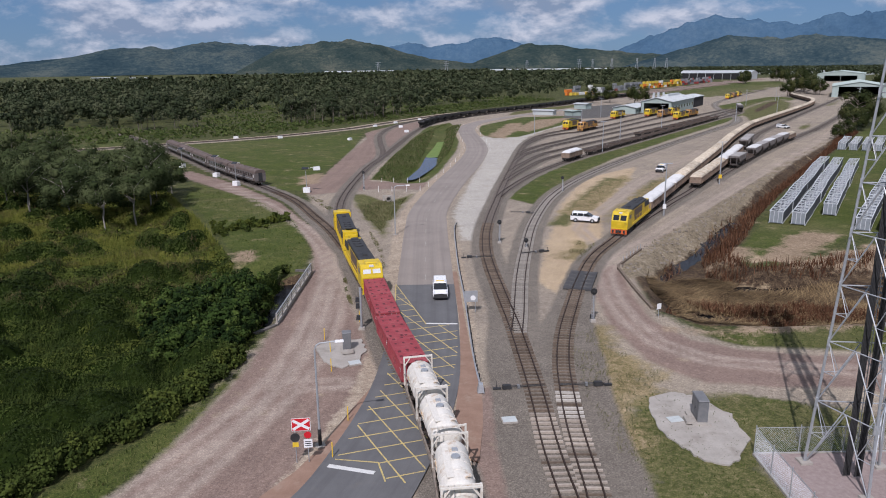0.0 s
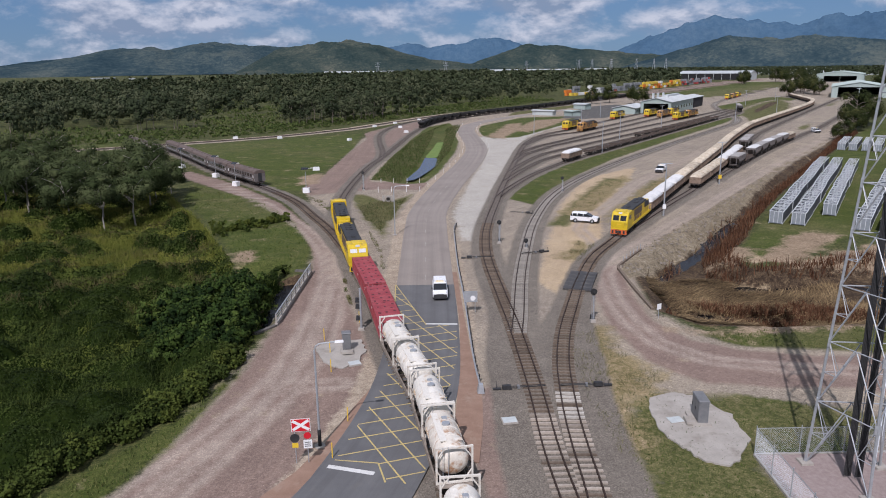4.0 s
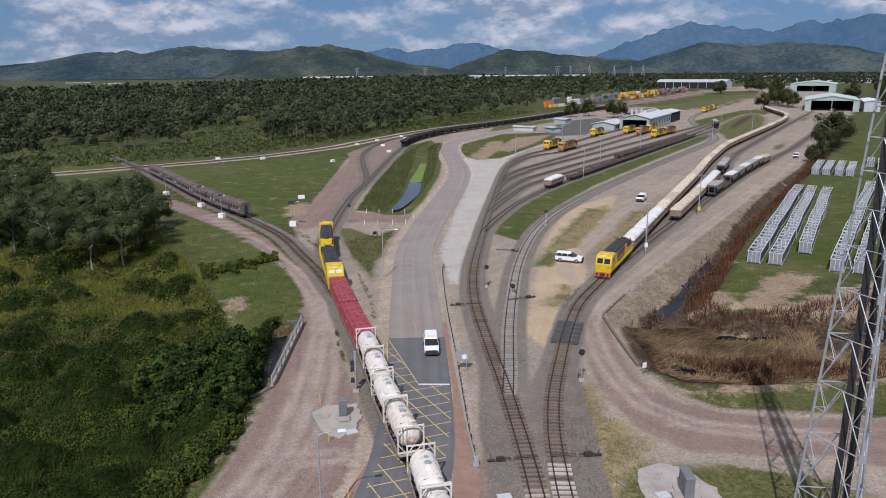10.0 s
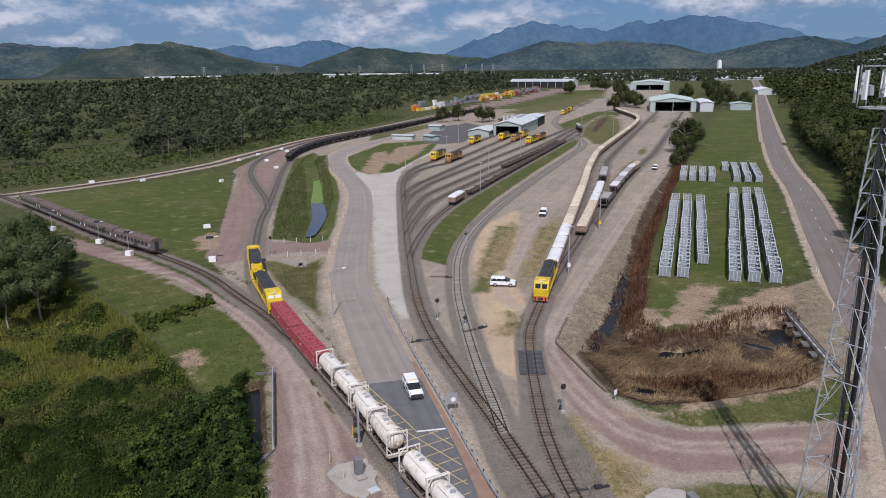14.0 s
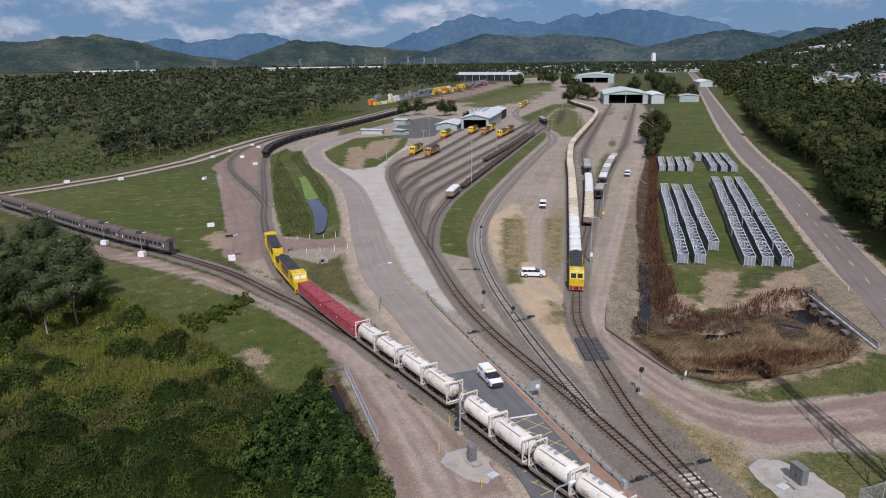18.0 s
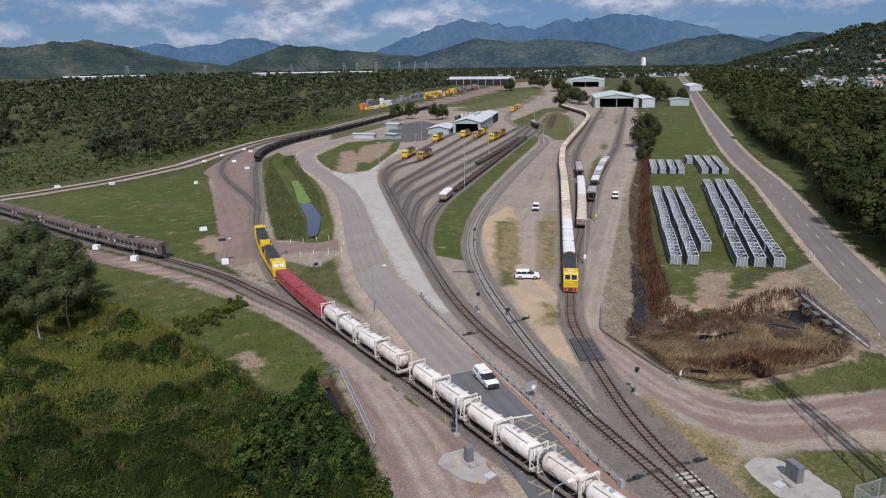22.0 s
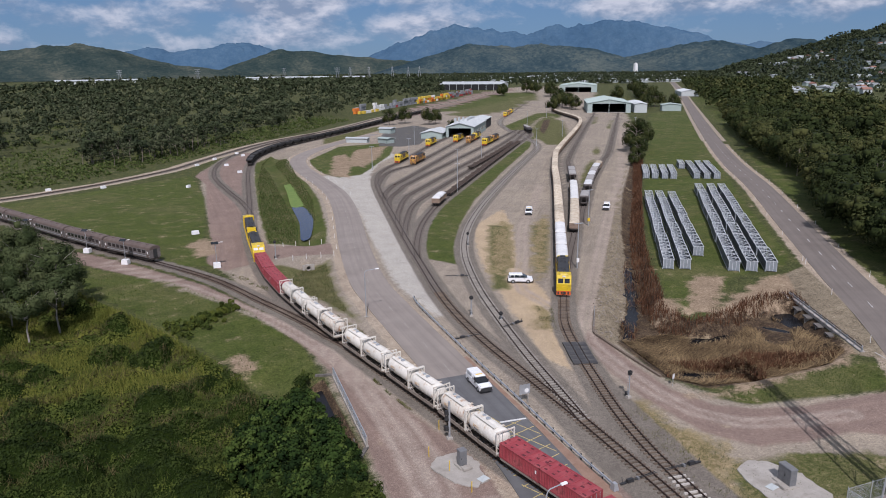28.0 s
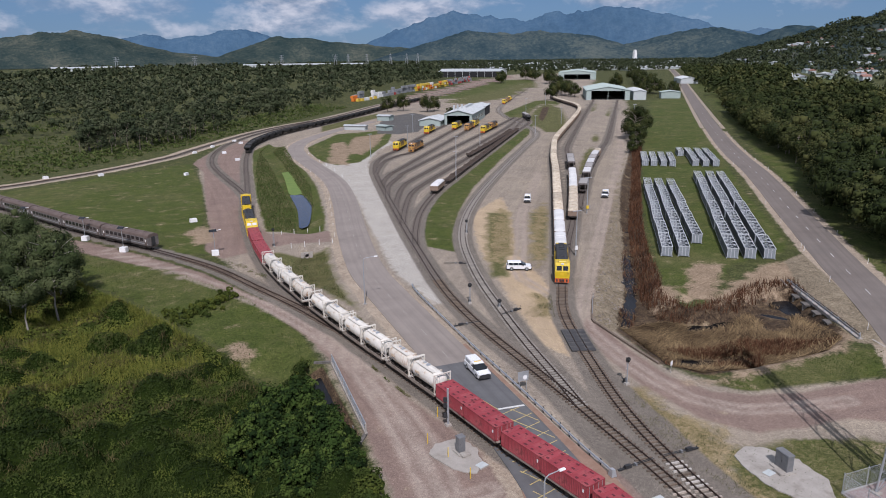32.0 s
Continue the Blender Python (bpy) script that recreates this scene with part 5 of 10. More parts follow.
def hopper_wagon(label, side, length=10.6, top=3.1, cover=None):
    t = thing("hopper_wagon", None, label, "wagon", "hopper wagons")
    h = length / 2 - 0.4
    part("underframe", Shape().box(-h, h, -0.9, 0.9, 0.7, 0.98, 0.02), BOGIE, t)
    rings = []
    for w, hz, z in ((0.8, h * 0.5, 0.95), (1.3, h * 0.74, 1.7), (1.32, h, top - 0.45), (1.32, h, top), (1.22, h - 0.1, top), (1.2, h - 0.12, top - 0.35)):
        rings.append([(-hz, -w, z), (hz, -w, z), (hz, w, z), (-hz, w, z)])
    part("hopper", Shape().loft(rings), side, t)
    for y in (-1, 1):
        ribs = Shape()
        for i in range(7):
            x = -h + 0.4 + i * (2 * h - 0.8) / 6
            ribs.box(x - 0.06, x + 0.06, min(y * 1.28, y * 1.38), max(y * 1.28, y * 1.38), top - 0.6 if i in (0, 6) else 1.72, top - 0.02)
        part("ribs", ribs, side, t)["kind"] = "stuff"
    if cover:
        rings = []
        for i in range(13):
            x = -h + 0.05 + (2 * h - 0.1) * i / 12
            lift = 0.42 * math.sin(math.pi * min(1, max(0.08, (i + 0.6) / 13))) ** 0.4 - 0.06 * (i % 3 == 0)
            rings.append([(x, 1.25 * math.cos(math.pi * k / 6), top - 0.02 + lift * math.sin(math.pi * k / 6) ** 0.8) for k in range(7)])
        part("canvas_cover", Shape().loft(rings), cover, t, "pale canvas load cover")
    for e in (-1, 1):
        x = e * (h - 0.14)
        part("end_frame", Shape().box(x - 0.06, x + 0.06, -0.85, -0.73, 0.95, top - 0.4).box(x - 0.06, x + 0.06, 0.73, 0.85, 0.95, top - 0.4).box(x - 0.06, x + 0.06, -0.9, 0.9, 0.9, 1.05), side, t)
        bogie(t, e * (h - 1.6))
        part("coupler", Shape().box(min(e * h, e * (h + 0.4)), max(e * h, e * (h + 0.4)), -0.13, 0.13, 0.62, 0.86, 0.02), BOGIE, t)
    return t


def carriage():
    """A passenger carriage with a dark ribbed roof and window band."""
    t = thing("passenger_carriage", None, "old brown grey passenger carriage with dark windows", "carriage", "passenger carriages")
    h = 8.7
    prof = [(-1.32, 1.0), (1.32, 1.0), (1.36, 1.3), (1.36, 2.9), (1.22, 3.35), (0.8, 3.62), (0.0, 3.72), (-0.8, 3.62), (-1.22, 3.35), (-1.36, 2.9), (-1.36, 1.3)]
    body = [p for p in prof if p[1] < 3.0]
    part("body", Shape().loft([[(x, y, z) for y, z in body] for x in (-h, h)]), CARRIAGE, t)
    roof = [p for p in prof if p[1] > 2.85]
    part("roof", Shape().loft([[(x, y * 1.01, z + 0.003) for y, z in roof] for x in (-h - 0.05, h + 0.05)]), CARRIAGE_ROOF, t, "dark brown rounded roof")
    for i in range(5):
        part("roof_vent", Shape().box(-6.6 + i * 3.2, -5.8 + i * 3.2, -0.3, 0.3, 3.66, 3.86, 0.08), CARRIAGE_ROOF, t)
    for y in (-1.372, 1.348):
        for i in range(9):
            x = -h + 1.55 + i * 1.62
            part("window", Shape().box(x, x + 1.15, y, y + 0.024, 2.0, 2.72), GLASS, t)
        part("stripe", Shape().box(-h + 0.1, h - 0.1, y, y + 0.024, 1.42, 1.55), STEEL, t, "pale metal waist stripe")
        for x in (-h + 0.35, h - 1.25):
            part("door", Shape().box(x, x + 0.85, y - 0.004, y + 0.028, 1.1, 2.85), CARRIAGE_ROOF, t)
            part("door_notice", Shape().box(x + 0.25, x + 0.6, y - 0.01 if y < 0 else y + 0.03, y - 0.005 if y < 0 else y + 0.035, 1.9, 2.5), SIGNWHITE, t)
    for e in (-1, 1):
        part("end_door", Shape().box(min(e * h, e * (h + 0.12)), max(e * h, e * (h + 0.12)), -0.45, 0.45, 1.1, 3.0, 0.02), BLACK, t)
        bogie(t, e * 6.0)
        part("coupler", Shape().box(min(e * h, e * (h + 0.5)), max(e * h, e * (h + 0.5)), -0.14, 0.14, 0.62, 0.88, 0.02), BOGIE, t)
    part("underframe", Shape().box(-h, h, -1.1, 1.1, 0.62, 1.0, 0.05), BOGIE, t)
    return t


def bare_flat(length=11.0):
    t = thing("flat_wagon", None, "empty dark brown skeletal flat wagon", "wagon", "empty flat wagons")
    h = length / 2 - 0.35
    for y in (-1.2, 0.95):
        part("side_sill", Shape().box(-h, h, y, y + 0.25, 0.85, 1.05, 0.02), DARKRUST, t)
    part("centre_sill", Shape().box(-h, h, -0.3, 0.3, 0.6, 0.86), BOGIE, t)
    for e in (-1, 1):
        part("bulkhead", Shape().box(min(e * (h - 0.15), e * h), max(e * (h - 0.15), e * h), -1.1, 1.1, 1.05, 1.6, 0.03), DARKRUST, t)
        bogie(t, e * (h - 1.6))
    for i in range(5):
        x = -h + 1 + i * (2 * h - 2) / 4
        part("bolster", Shape().box(x - 0.22, x + 0.22, -1.15, 1.15, 0.9, 1.2, 0.02), DARKRUST, t)
    return t

# ---- hills ----
def hill_material(name, stops, scale):
    m = bpy.data.materials.new(name)
    m.use_nodes = True
    nt = m.node_tree
    p = nt.nodes["Principled BSDF"]
    p.inputs["Roughness"].default_value, p.inputs["Specular IOR Level"].default_value = 1.0, 0.0
    k = calc(nt, "ADD", calc(nt, "MULTIPLY", grain(nt, scale, 6, 0.65), 0.45), calc(nt, "MULTIPLY", grain(nt, scale * 14, 7, 0.9), 0.55))
    nt.links.new(ramp(nt, k, stops), p.inputs["Base Color"])
    b = node(nt, "ShaderNodeBump", Strength=0.8, Distance=14.0)
    nt.links.new(grain(nt, scale * 3, 8, 0.75), b.inputs["Height"])
    nt.links.new(b.outputs[0], p.inputs["Normal"])
    return m


def hill(name, label, bearing0, bearing1, distance, depth, tops, material, seed):
    """A range between two bearings (degrees from +y towards +x), with summit heights spread evenly along it."""
    cols, rows = 260, 34
    rng = np.random.RandomState(seed)
    verts = []
    for j in range(rows):
        v = j / (rows - 1)
        for i in range(cols):
            u = i / (cols - 1)
            h = np.interp(u, np.linspace(0, 1, len(tops)), tops)
            a = radians(bearing0 + (bearing1 - bearing0) * u)
            r = distance + depth * v
            x, y = r * math.sin(a), r * math.cos(a)
            prof = math.sin(math.pi * min(1, v * 0.62 + 0.02)) ** 1.3
            q = noise.fractal(Vector((x * 0.0034, y * 0.0034, seed)), 0.7, 2.1, 8)
            verts.append((x, y, max(-3, h * prof * (1 + 0.17 * q) - 2)))
    i = (np.arange(rows - 1)[:, None] * cols + np.arange(cols - 1)[None, :]).ravel()
    me = raw_mesh(name, verts, np.c_[i, i + 1, i + cols + 1, i + cols], material, True)
    return tagged(new(name, me), label, "hill", kind="structure")


# Haze is painted into these hill colours, bluest on the farthest ranges.
H_GREEN = hill_material("dry wooded hillside tinted by haze", [(0.41, (0.018, 0.034, 0.036)), (0.5, (0.040, 0.056, 0.050)), (0.60, (0.100, 0.104, 0.082))], 0.004)
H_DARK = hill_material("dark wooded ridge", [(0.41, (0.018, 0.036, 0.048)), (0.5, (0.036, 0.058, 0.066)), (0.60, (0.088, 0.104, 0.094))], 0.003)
H_HAZE = hill_material("distant mountain tinted blue as haze", [(0.40, (0.040, 0.082, 0.138)), (0.5, (0.054, 0.104, 0.164)), (0.60, (0.078, 0.130, 0.188))], 0.0016)


def range_of_hills(name, label, ridge, depth, outline, material, seed):
    """outline: bearing and height angle of the ridge, read at about 38 m above the ground."""
    b0, b1 = outline[0][0], outline[-1][0]
    us = [(b - b0) / (b1 - b0) for b, _ in outline]
    tops = [np.interp(u, us, [ridge * math.tan(radians(a)) + 42 for _, a in outline]) for u in np.linspace(0, 1, 60)]
    return hill(name, label, b0, b1, ridge - 0.77 * depth, depth, tops, material, seed)


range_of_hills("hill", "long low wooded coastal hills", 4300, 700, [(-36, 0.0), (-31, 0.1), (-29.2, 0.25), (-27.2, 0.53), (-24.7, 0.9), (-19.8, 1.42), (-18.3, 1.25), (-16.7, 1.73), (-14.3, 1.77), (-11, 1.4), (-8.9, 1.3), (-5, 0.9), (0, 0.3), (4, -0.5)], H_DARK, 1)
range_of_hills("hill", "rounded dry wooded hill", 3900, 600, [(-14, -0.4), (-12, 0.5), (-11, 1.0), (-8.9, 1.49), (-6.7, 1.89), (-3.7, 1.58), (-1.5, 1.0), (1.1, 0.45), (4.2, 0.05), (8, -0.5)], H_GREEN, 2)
range_of_hills("hill", "distant mountain tinted blue as haze", 4780, 300, [(-4, 0.4), (-2, 1.3), (-0.6, 1.55), (1.1, 1.36), (5.1, 1.86), (6.4, 1.97), (8.2, 1.6), (9.5, 1.1), (13, 0.6), (16, 0.0)], H_HAZE, 3)
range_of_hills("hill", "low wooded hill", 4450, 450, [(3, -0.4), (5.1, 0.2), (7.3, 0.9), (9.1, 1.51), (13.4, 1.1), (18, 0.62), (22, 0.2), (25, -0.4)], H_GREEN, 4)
range_of_hills("hill", "high mountain range tinted blue as haze", 4790, 300, [(13, 0.2), (15.5, 0.88), (16.4, 1.21), (20, 2.74), (22.6, 3.21), (26.1, 2.87), (28.7, 2.41), (32.8, 3.03), (37.2, 2.97), (40.4, 2.36), (42.4, 1.8), (45.1, 1.46), (52, 1.2), (60, 0.8)], H_HAZE, 5)
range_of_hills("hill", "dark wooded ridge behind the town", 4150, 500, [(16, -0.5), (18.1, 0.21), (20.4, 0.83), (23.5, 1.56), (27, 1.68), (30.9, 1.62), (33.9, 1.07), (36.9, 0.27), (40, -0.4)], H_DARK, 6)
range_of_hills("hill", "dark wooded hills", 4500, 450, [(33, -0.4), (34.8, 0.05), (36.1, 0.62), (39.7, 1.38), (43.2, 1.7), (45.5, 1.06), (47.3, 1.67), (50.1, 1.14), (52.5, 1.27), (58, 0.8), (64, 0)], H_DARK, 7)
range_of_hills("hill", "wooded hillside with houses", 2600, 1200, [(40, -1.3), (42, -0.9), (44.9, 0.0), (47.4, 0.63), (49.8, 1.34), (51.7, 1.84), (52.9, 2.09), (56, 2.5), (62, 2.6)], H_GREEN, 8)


# ---- trees and bushes ----
def leaf_cards(centres, sizes, outward, rng, flat=0.55):
    """Square leaf clumps; each faces partly outwards from its crown, partly anyhow."""
    n = len(centres)
    a = rng.normal(size=(n, 3))
    nor = outward * flat + a / np.linalg.norm(a, axis=1)[:, None] * (1 - flat)
    nor /= np.linalg.norm(nor, axis=1)[:, None] + 1e-9
    u = np.cross(nor, rng.normal(size=(n, 3)))
    u /= np.linalg.norm(u, axis=1)[:, None] + 1e-9
    w = np.cross(nor, u)
    s = sizes[:, None] * 0.5
    k = rng.uniform(0.55, 1.0, (n, 4, 1))
    corners = np.stack([centres + (u + 0.25 * w) * s * k[:, 0], centres + (w - 0.25 * u) * s * k[:, 1],
                        centres - (u - 0.2 * w) * s * k[:, 2], centres - (w + 0.3 * u) * s * k[:, 3]], 1)
    return corners.reshape(-1, 3), np.arange(n * 4).reshape(n, 4)


def crowns(places, heights, radii, lobes, per, size, rng, low=0.35, spread=0.5, flat=0.8, core=True):
    """Leaf clumps of many crowns: rounded lobes stand on an uneven shell, leaves cover their outer sides. places: x, y, ground."""
    n = len(places)
    a, up = rng.uniform(0, 6.283, (n, lobes)), rng.uniform(-0.8, 1.0, (n, lobes))
    fall = np.sqrt(np.clip(1 - up ** 2, 0, 1))
    way = np.stack([np.cos(a) * fall, np.sin(a) * fall, up], 2)
    tall = heights * (1 - low) * 0.5
    reach = rng.uniform(0.30, 0.80, (n, lobes)) ** 0.8
    axes = np.stack([radii, radii, tall], 1)[:, None, :]
    lobe = way * axes * reach[..., None]
    lobe[..., 2] += (heights * (low + (1 - low) * 0.5))[:, None]
    lobe_r = np.minimum(radii, tall)[:, None] * rng.uniform(0.62, 1.15, (n, lobes)) * spread
    d = rng.normal(size=(n, lobes, per, 3)) + way[:, :, None, :] * 0.55
    d[..., 2] += 0.25
    d /= np.linalg.norm(d, axis=3)[..., None]
    c = lobe[:, :, None, :] + d * lobe_r[:, :, None, None] * rng.uniform(0.80, 1.08, (n, lobes, per, 1))
    c = c + places[:, None, None, :]
    c[..., 2] = np.maximum(c[..., 2], places[:, None, None, 2] + 0.1)
    s = size * rng.uniform(0.6, 1.3, (n, lobes, per)) * (radii[:, None, None] / radii.mean()) ** 0.5
    v, f = leaf_cards(c.reshape(-1, 3), s.ravel(), (d * 0.8 + way[:, :, None, :] * 0.2).reshape(-1, 3), rng, flat)
    if not core:
        return v, f
    # a solid heart in each lobe
    a = rng.uniform(0, 6.283, (n, lobes))[..., None]
    corner = np.array([(x, y, z) for z in (-1, 1) for x, y in ((-1, -1), (1, -1), (1, 1), (-1, 1))], float) * 0.34
    heart = np.stack([corner[:, 0] * np.cos(a) - corner[:, 1] * np.sin(a), corner[:, 0] * np.sin(a) + corner[:, 1] * np.cos(a), corner[:, 2] + 0 * a], 3)
    heart = heart * rng.uniform(0.75, 1.1, heart.shape) * lobe_r[:, :, None, None] + lobe[:, :, None, :] + places[:, None, None, :]
    box = np.array([(3, 2, 1, 0), (4, 5, 6, 7), (0, 1, 5, 4), (1, 2, 6, 5), (2, 3, 7, 6), (3, 0, 4, 7)])
    g = (np.arange(n * lobes) * 8)[:, None, None] + box[None]
    return np.vstack([v, heart.reshape(-1, 3)]), np.vstack([f, g.reshape(-1, 4) + len(v)])


def crown_tone(tones, lobes, per, core=True):
    """A tone for each plant (or lobe, with lobes 1), spread over the points of its crown."""
    return np.r_[np.repeat(tones, lobes * per * 4), np.repeat(tones, lobes * 8 * core)]


def ground_at(xy):
    return np.c_[xy, height(xy[:, 0], xy[:, 1])]


def stuff(name, verts, faces, material, label, category, tone=None):
    me = raw_mesh(name, verts, faces, material)
    if tone is not None:
        me.attributes.new("tone", "FLOAT", "POINT").data.foreach_set("value", np.asarray(tone, np.float32))
    return tagged(new(name, me), label, category, kind="stuff")


def trunks(places, heights, rng):
    """Three-sided tapering stems that lean and fork once."""
    vs, fs, k = [], [], 0
    for (x, y, z), h in zip(places, heights):
        w = h * 0.018
        foot, fork = np.array((x, y, z - 0.2)), np.array((x + rng.uniform(-0.5, 0.5), y + rng.uniform(-0.5, 0.5), z + h * rng.uniform(0.3, 0.45)))
        for a, b, r0, r1 in ((foot, fork, w, w * 0.75), (fork, fork + (rng.uniform(-0.18, 0.02) * h, rng.uniform(-0.1, 0.1) * h, h * 0.38), w * 0.65, w * 0.2),
                             (fork, fork + (rng.uniform(0.0, 0.2) * h, rng.uniform(-0.1, 0.1) * h, h * 0.4), w * 0.6, w * 0.2)):
            ring = np.array([(math.cos(t), math.sin(t), 0) for t in (0.3, 2.4, 4.5)])
            vs += [a + ring * r0, b + ring * r1]
            fs += [(k + i, k + (i + 1) % 3, k + 3 + (i + 1) % 3, k + 3 + i) for i in range(3)]
            k += 6
    return np.vstack(vs), np.array(fs)


RNG = np.random.RandomState(11)
NORTH_WOOD = [(-700, 60), (-200, 172), (-91.5, 240), (-64, 256), (-31, 294), (12, 374), (105, 530), (150, 620), (230, 760), (420, 1050), (900, 2300), (1100, 3400), (-300, 3600), (-330, 2300), (-530, 1620), (-680, 1230), (-900, 900), (-1100, 400)]


def scatter(poly, lo, hi, spacing, extra=None):
    """Places in a polygon between two distances from the camera's stand."""
    p = np.array(poly, float)
    area = math.pi * (hi * hi - lo * lo)
    n = int(area / spacing ** 2)
    r, th = np.sqrt(RNG.uniform(lo * lo, hi * hi, n)), RNG.uniform(-0.75, 1.05, n) if hi > 250 else RNG.uniform(0, 6.283, n)
    if hi > 250:
        n = int(n * 1.8 / 6.283)
        r, th = r[:n], th[:n]
    x, y = -20 + r * np.sin(th), -70 + r * np.cos(th)
    k = signed(p, x, y) > 0
    if extra is not None:
        k &= extra(x, y)
    return np.c_[x[k], y[k]]


def wood(poly, bands, tall, wide, low, material, label, gaps=None, spread=0.5):
    """A wood in bands of distance, coarser outwards; each tree has a tone of its own. Gives back its nearest trees."""
    vs, fs, tones, count, front = [], [], [], 0, None
    for lo, hi, spacing, lobes, per, size in bands:
        xy = scatter(poly, lo, hi, spacing)
        if gaps is not None:
            xy = xy[field(xy[:, 0], xy[:, 1], gaps[0], 6.1) > gaps[1]]
        h = RNG.uniform(tall[0], tall[1], len(xy)) * np.where(RNG.uniform(size=len(xy)) < 0.2, 0.6, 1.0)
        v, f = crowns(np.c_[xy, np.zeros(len(xy))], h, h * RNG.uniform(wide[0], wide[1], len(xy)) * (1 if lo < 1000 else 1.6), lobes, per, size, RNG, low, spread, core=lo < 600)
        vs.append(v), fs.append(f + count)
        tones.append(crown_tone(RNG.uniform(0, 1, len(xy)), lobes, per, lo < 600))
        count += len(v)
        if front is None:
            front = xy, h
    stuff("forest", np.vstack(vs), np.vstack(fs), material, label, "forest", np.concatenate(tones))
    return front


def field(x, y, f, s):
    return np.array([noise.noise(Vector((a * f, b * f, s))) for a, b in zip(x, y)])


def understorey(poly, lo, hi, spacing, tall, label, keep=None):
    xy = scatter(poly, lo, hi, spacing)
    if keep is not None:
        xy = xy[keep(xy[:, 0], xy[:, 1])]
    h = RNG.uniform(tall[0], tall[1], len(xy))
    v, f = crowns(np.c_[xy, np.zeros(len(xy))], h, h * RNG.uniform(0.8, 1.3, len(xy)), 3, 9, 0.75, RNG, 0.0, core=False)
    stuff("undergrowth", v, f, LEAF_LIGHT, label, "undergrowth", crown_tone(RNG.uniform(0, 1, len(xy)), 3, 9, False))


xy, h = wood(NORTH_WOOD, ((250, 430, 8.6, 10, 20, 0.85), (430, 700, 10.4, 7, 10, 1.4), (700, 1200, 12.5, 5, 7, 2.7), (1200, 2600, 23, 3, 5, 6.5), (2600, 3600, 42, 3, 4, 11)),
             (7, 15), (0.34, 0.50), 0.30, LEAF_GUM, "wide flat forest of grey green gum trees", (0.018, -0.16))
k = np.abs(signed(NORTH_WOOD, xy[:, 0], xy[:, 1])) < 45
v, f = trunks(np.c_[xy[k], np.zeros(k.sum())], h[k], RNG)
stuff("tree_trunks", v, f, BARK, "pale slender trunks at the forest edge", "trunks")
FRINGE = [(-140, 192), (-91.5, 216), (-64, 236), (-44, 262), (-22, 292), (18, 352), (60, 416), (112, 500), (90, 530), (40, 470), (0, 400), (-30, 340), (-64, 300), (-100, 262), (-170, 225)]
understorey(FRINGE, 250, 640, 2.7, (0.4, 1.5), "light green rank growth along the forest edge")
understorey(NORTH_WOOD, 250, 620, 4.6, (1.0, 3.0), "light green bushes in the forest clearings", lambda x, y: field(x, y, 0.018, 6.1) < -0.12)

EAST_WOOD = [(112, 20), (126, 44), (148, 75), (185, 123), (224, 176), (264, 228), (340, 322), (500, 525), (785, 887), (1085, 1255), (1300, 1300), (1097, 973), (617, 521), (575, 400), (520, 300), (330, 110), (230, 0), (160, -20)]
edge = Line([(98, 18), (115, 45), (140, 77), (183, 120), (220, 176), (260, 228), (336, 322)], 2.0)
b = np.array([edge.lay(a, 1, 0, -o).translation[:2] for a in np.arange(0, edge.s[-1], 4.2) for o in (RNG.uniform(0, 3), RNG.uniform(4, 9))])
b = b[np.hypot(b[:, 0] - 182, b[:, 1] - 121) > 9]
h = RNG.uniform(9, 15, len(b))
v, f = crowns(np.c_[b, np.zeros(len(b))], h, h * RNG.uniform(0.34, 0.46, len(b)), 14, 34, 0.66, RNG, 0.10)
stuff("forest", v, f, LEAF_WOOD, "close edge of dark roadside trees", "forest", crown_tone(RNG.uniform(0, 1, len(b)), 14, 34))
xy, h = wood(EAST_WOOD, ((120, 350, 8.8, 9, 46, 0.72), (350, 620, 10.0, 7, 22, 1.3), (620, 1700, 13, 5, 7, 3.4)), (9.5, 17.5), (0.42, 0.58), 0.14, LEAF_WOOD, "dense tall roadside belt of dark green trees", None, 0.62)
k = signed(EAST_WOOD, xy[:, 0], xy[:, 1]) < 14
v, f = trunks(np.c_[xy[k], np.zeros(k.sum())], h[k], RNG)
stuff("tree_trunks", v, f, BARK, "grey trunks under the roadside trees", "trunks")


BUSHLAND = [(-18.6, 26), (-17.3, 3), (-17.9, -8), (-21, -18), (-28.5, -31), (-52, -64), (-110, -64), (-150, 60), (-100, 130), (-62, 98), (-50, 74), (-41, 57), (-29, 31), (-23.4, 17)]


CREEK = [(-16.0, 22.5), (-16.6, 8), (-17.2, -2), (-17.6, 2), (-18.1, 12), (-18.8, 19)]


def off_creek(xy, gap=0.0):
    return signed(CREEK, xy[:, 0], xy[:, 1]) < -gap


TOWN_WOOD = [(300, 1150), (500, 1300), (700, 1330), (800, 1250), (1000, 1250), (1500, 1500), (2300, 2100), (2600, 2900), (1500, 3700), (700, 3700), (300, 2200)]
xy = scatter(TOWN_WOOD, 1100, 3900, 27)
h = RNG.uniform(7, 13, len(xy))
v, f = crowns(np.c_[xy, np.zeros(len(xy))], h, h * RNG.uniform(0.5, 0.9, len(xy)), 4, 7, 4.5, RNG, 0.1, core=False)
stuff("trees", v, f, LEAF_GUM, "dark street trees among the town buildings", "trees", crown_tone(RNG.uniform(0, 0.8, len(xy)), 4, 7, False))
SLOPE = [(40, -1.3), (42, -0.9), (44.9, 0.0), (47.4, 0.63), (49.8, 1.34), (51.7, 1.84), (52.9, 2.09), (56, 2.5), (62, 2.6)]


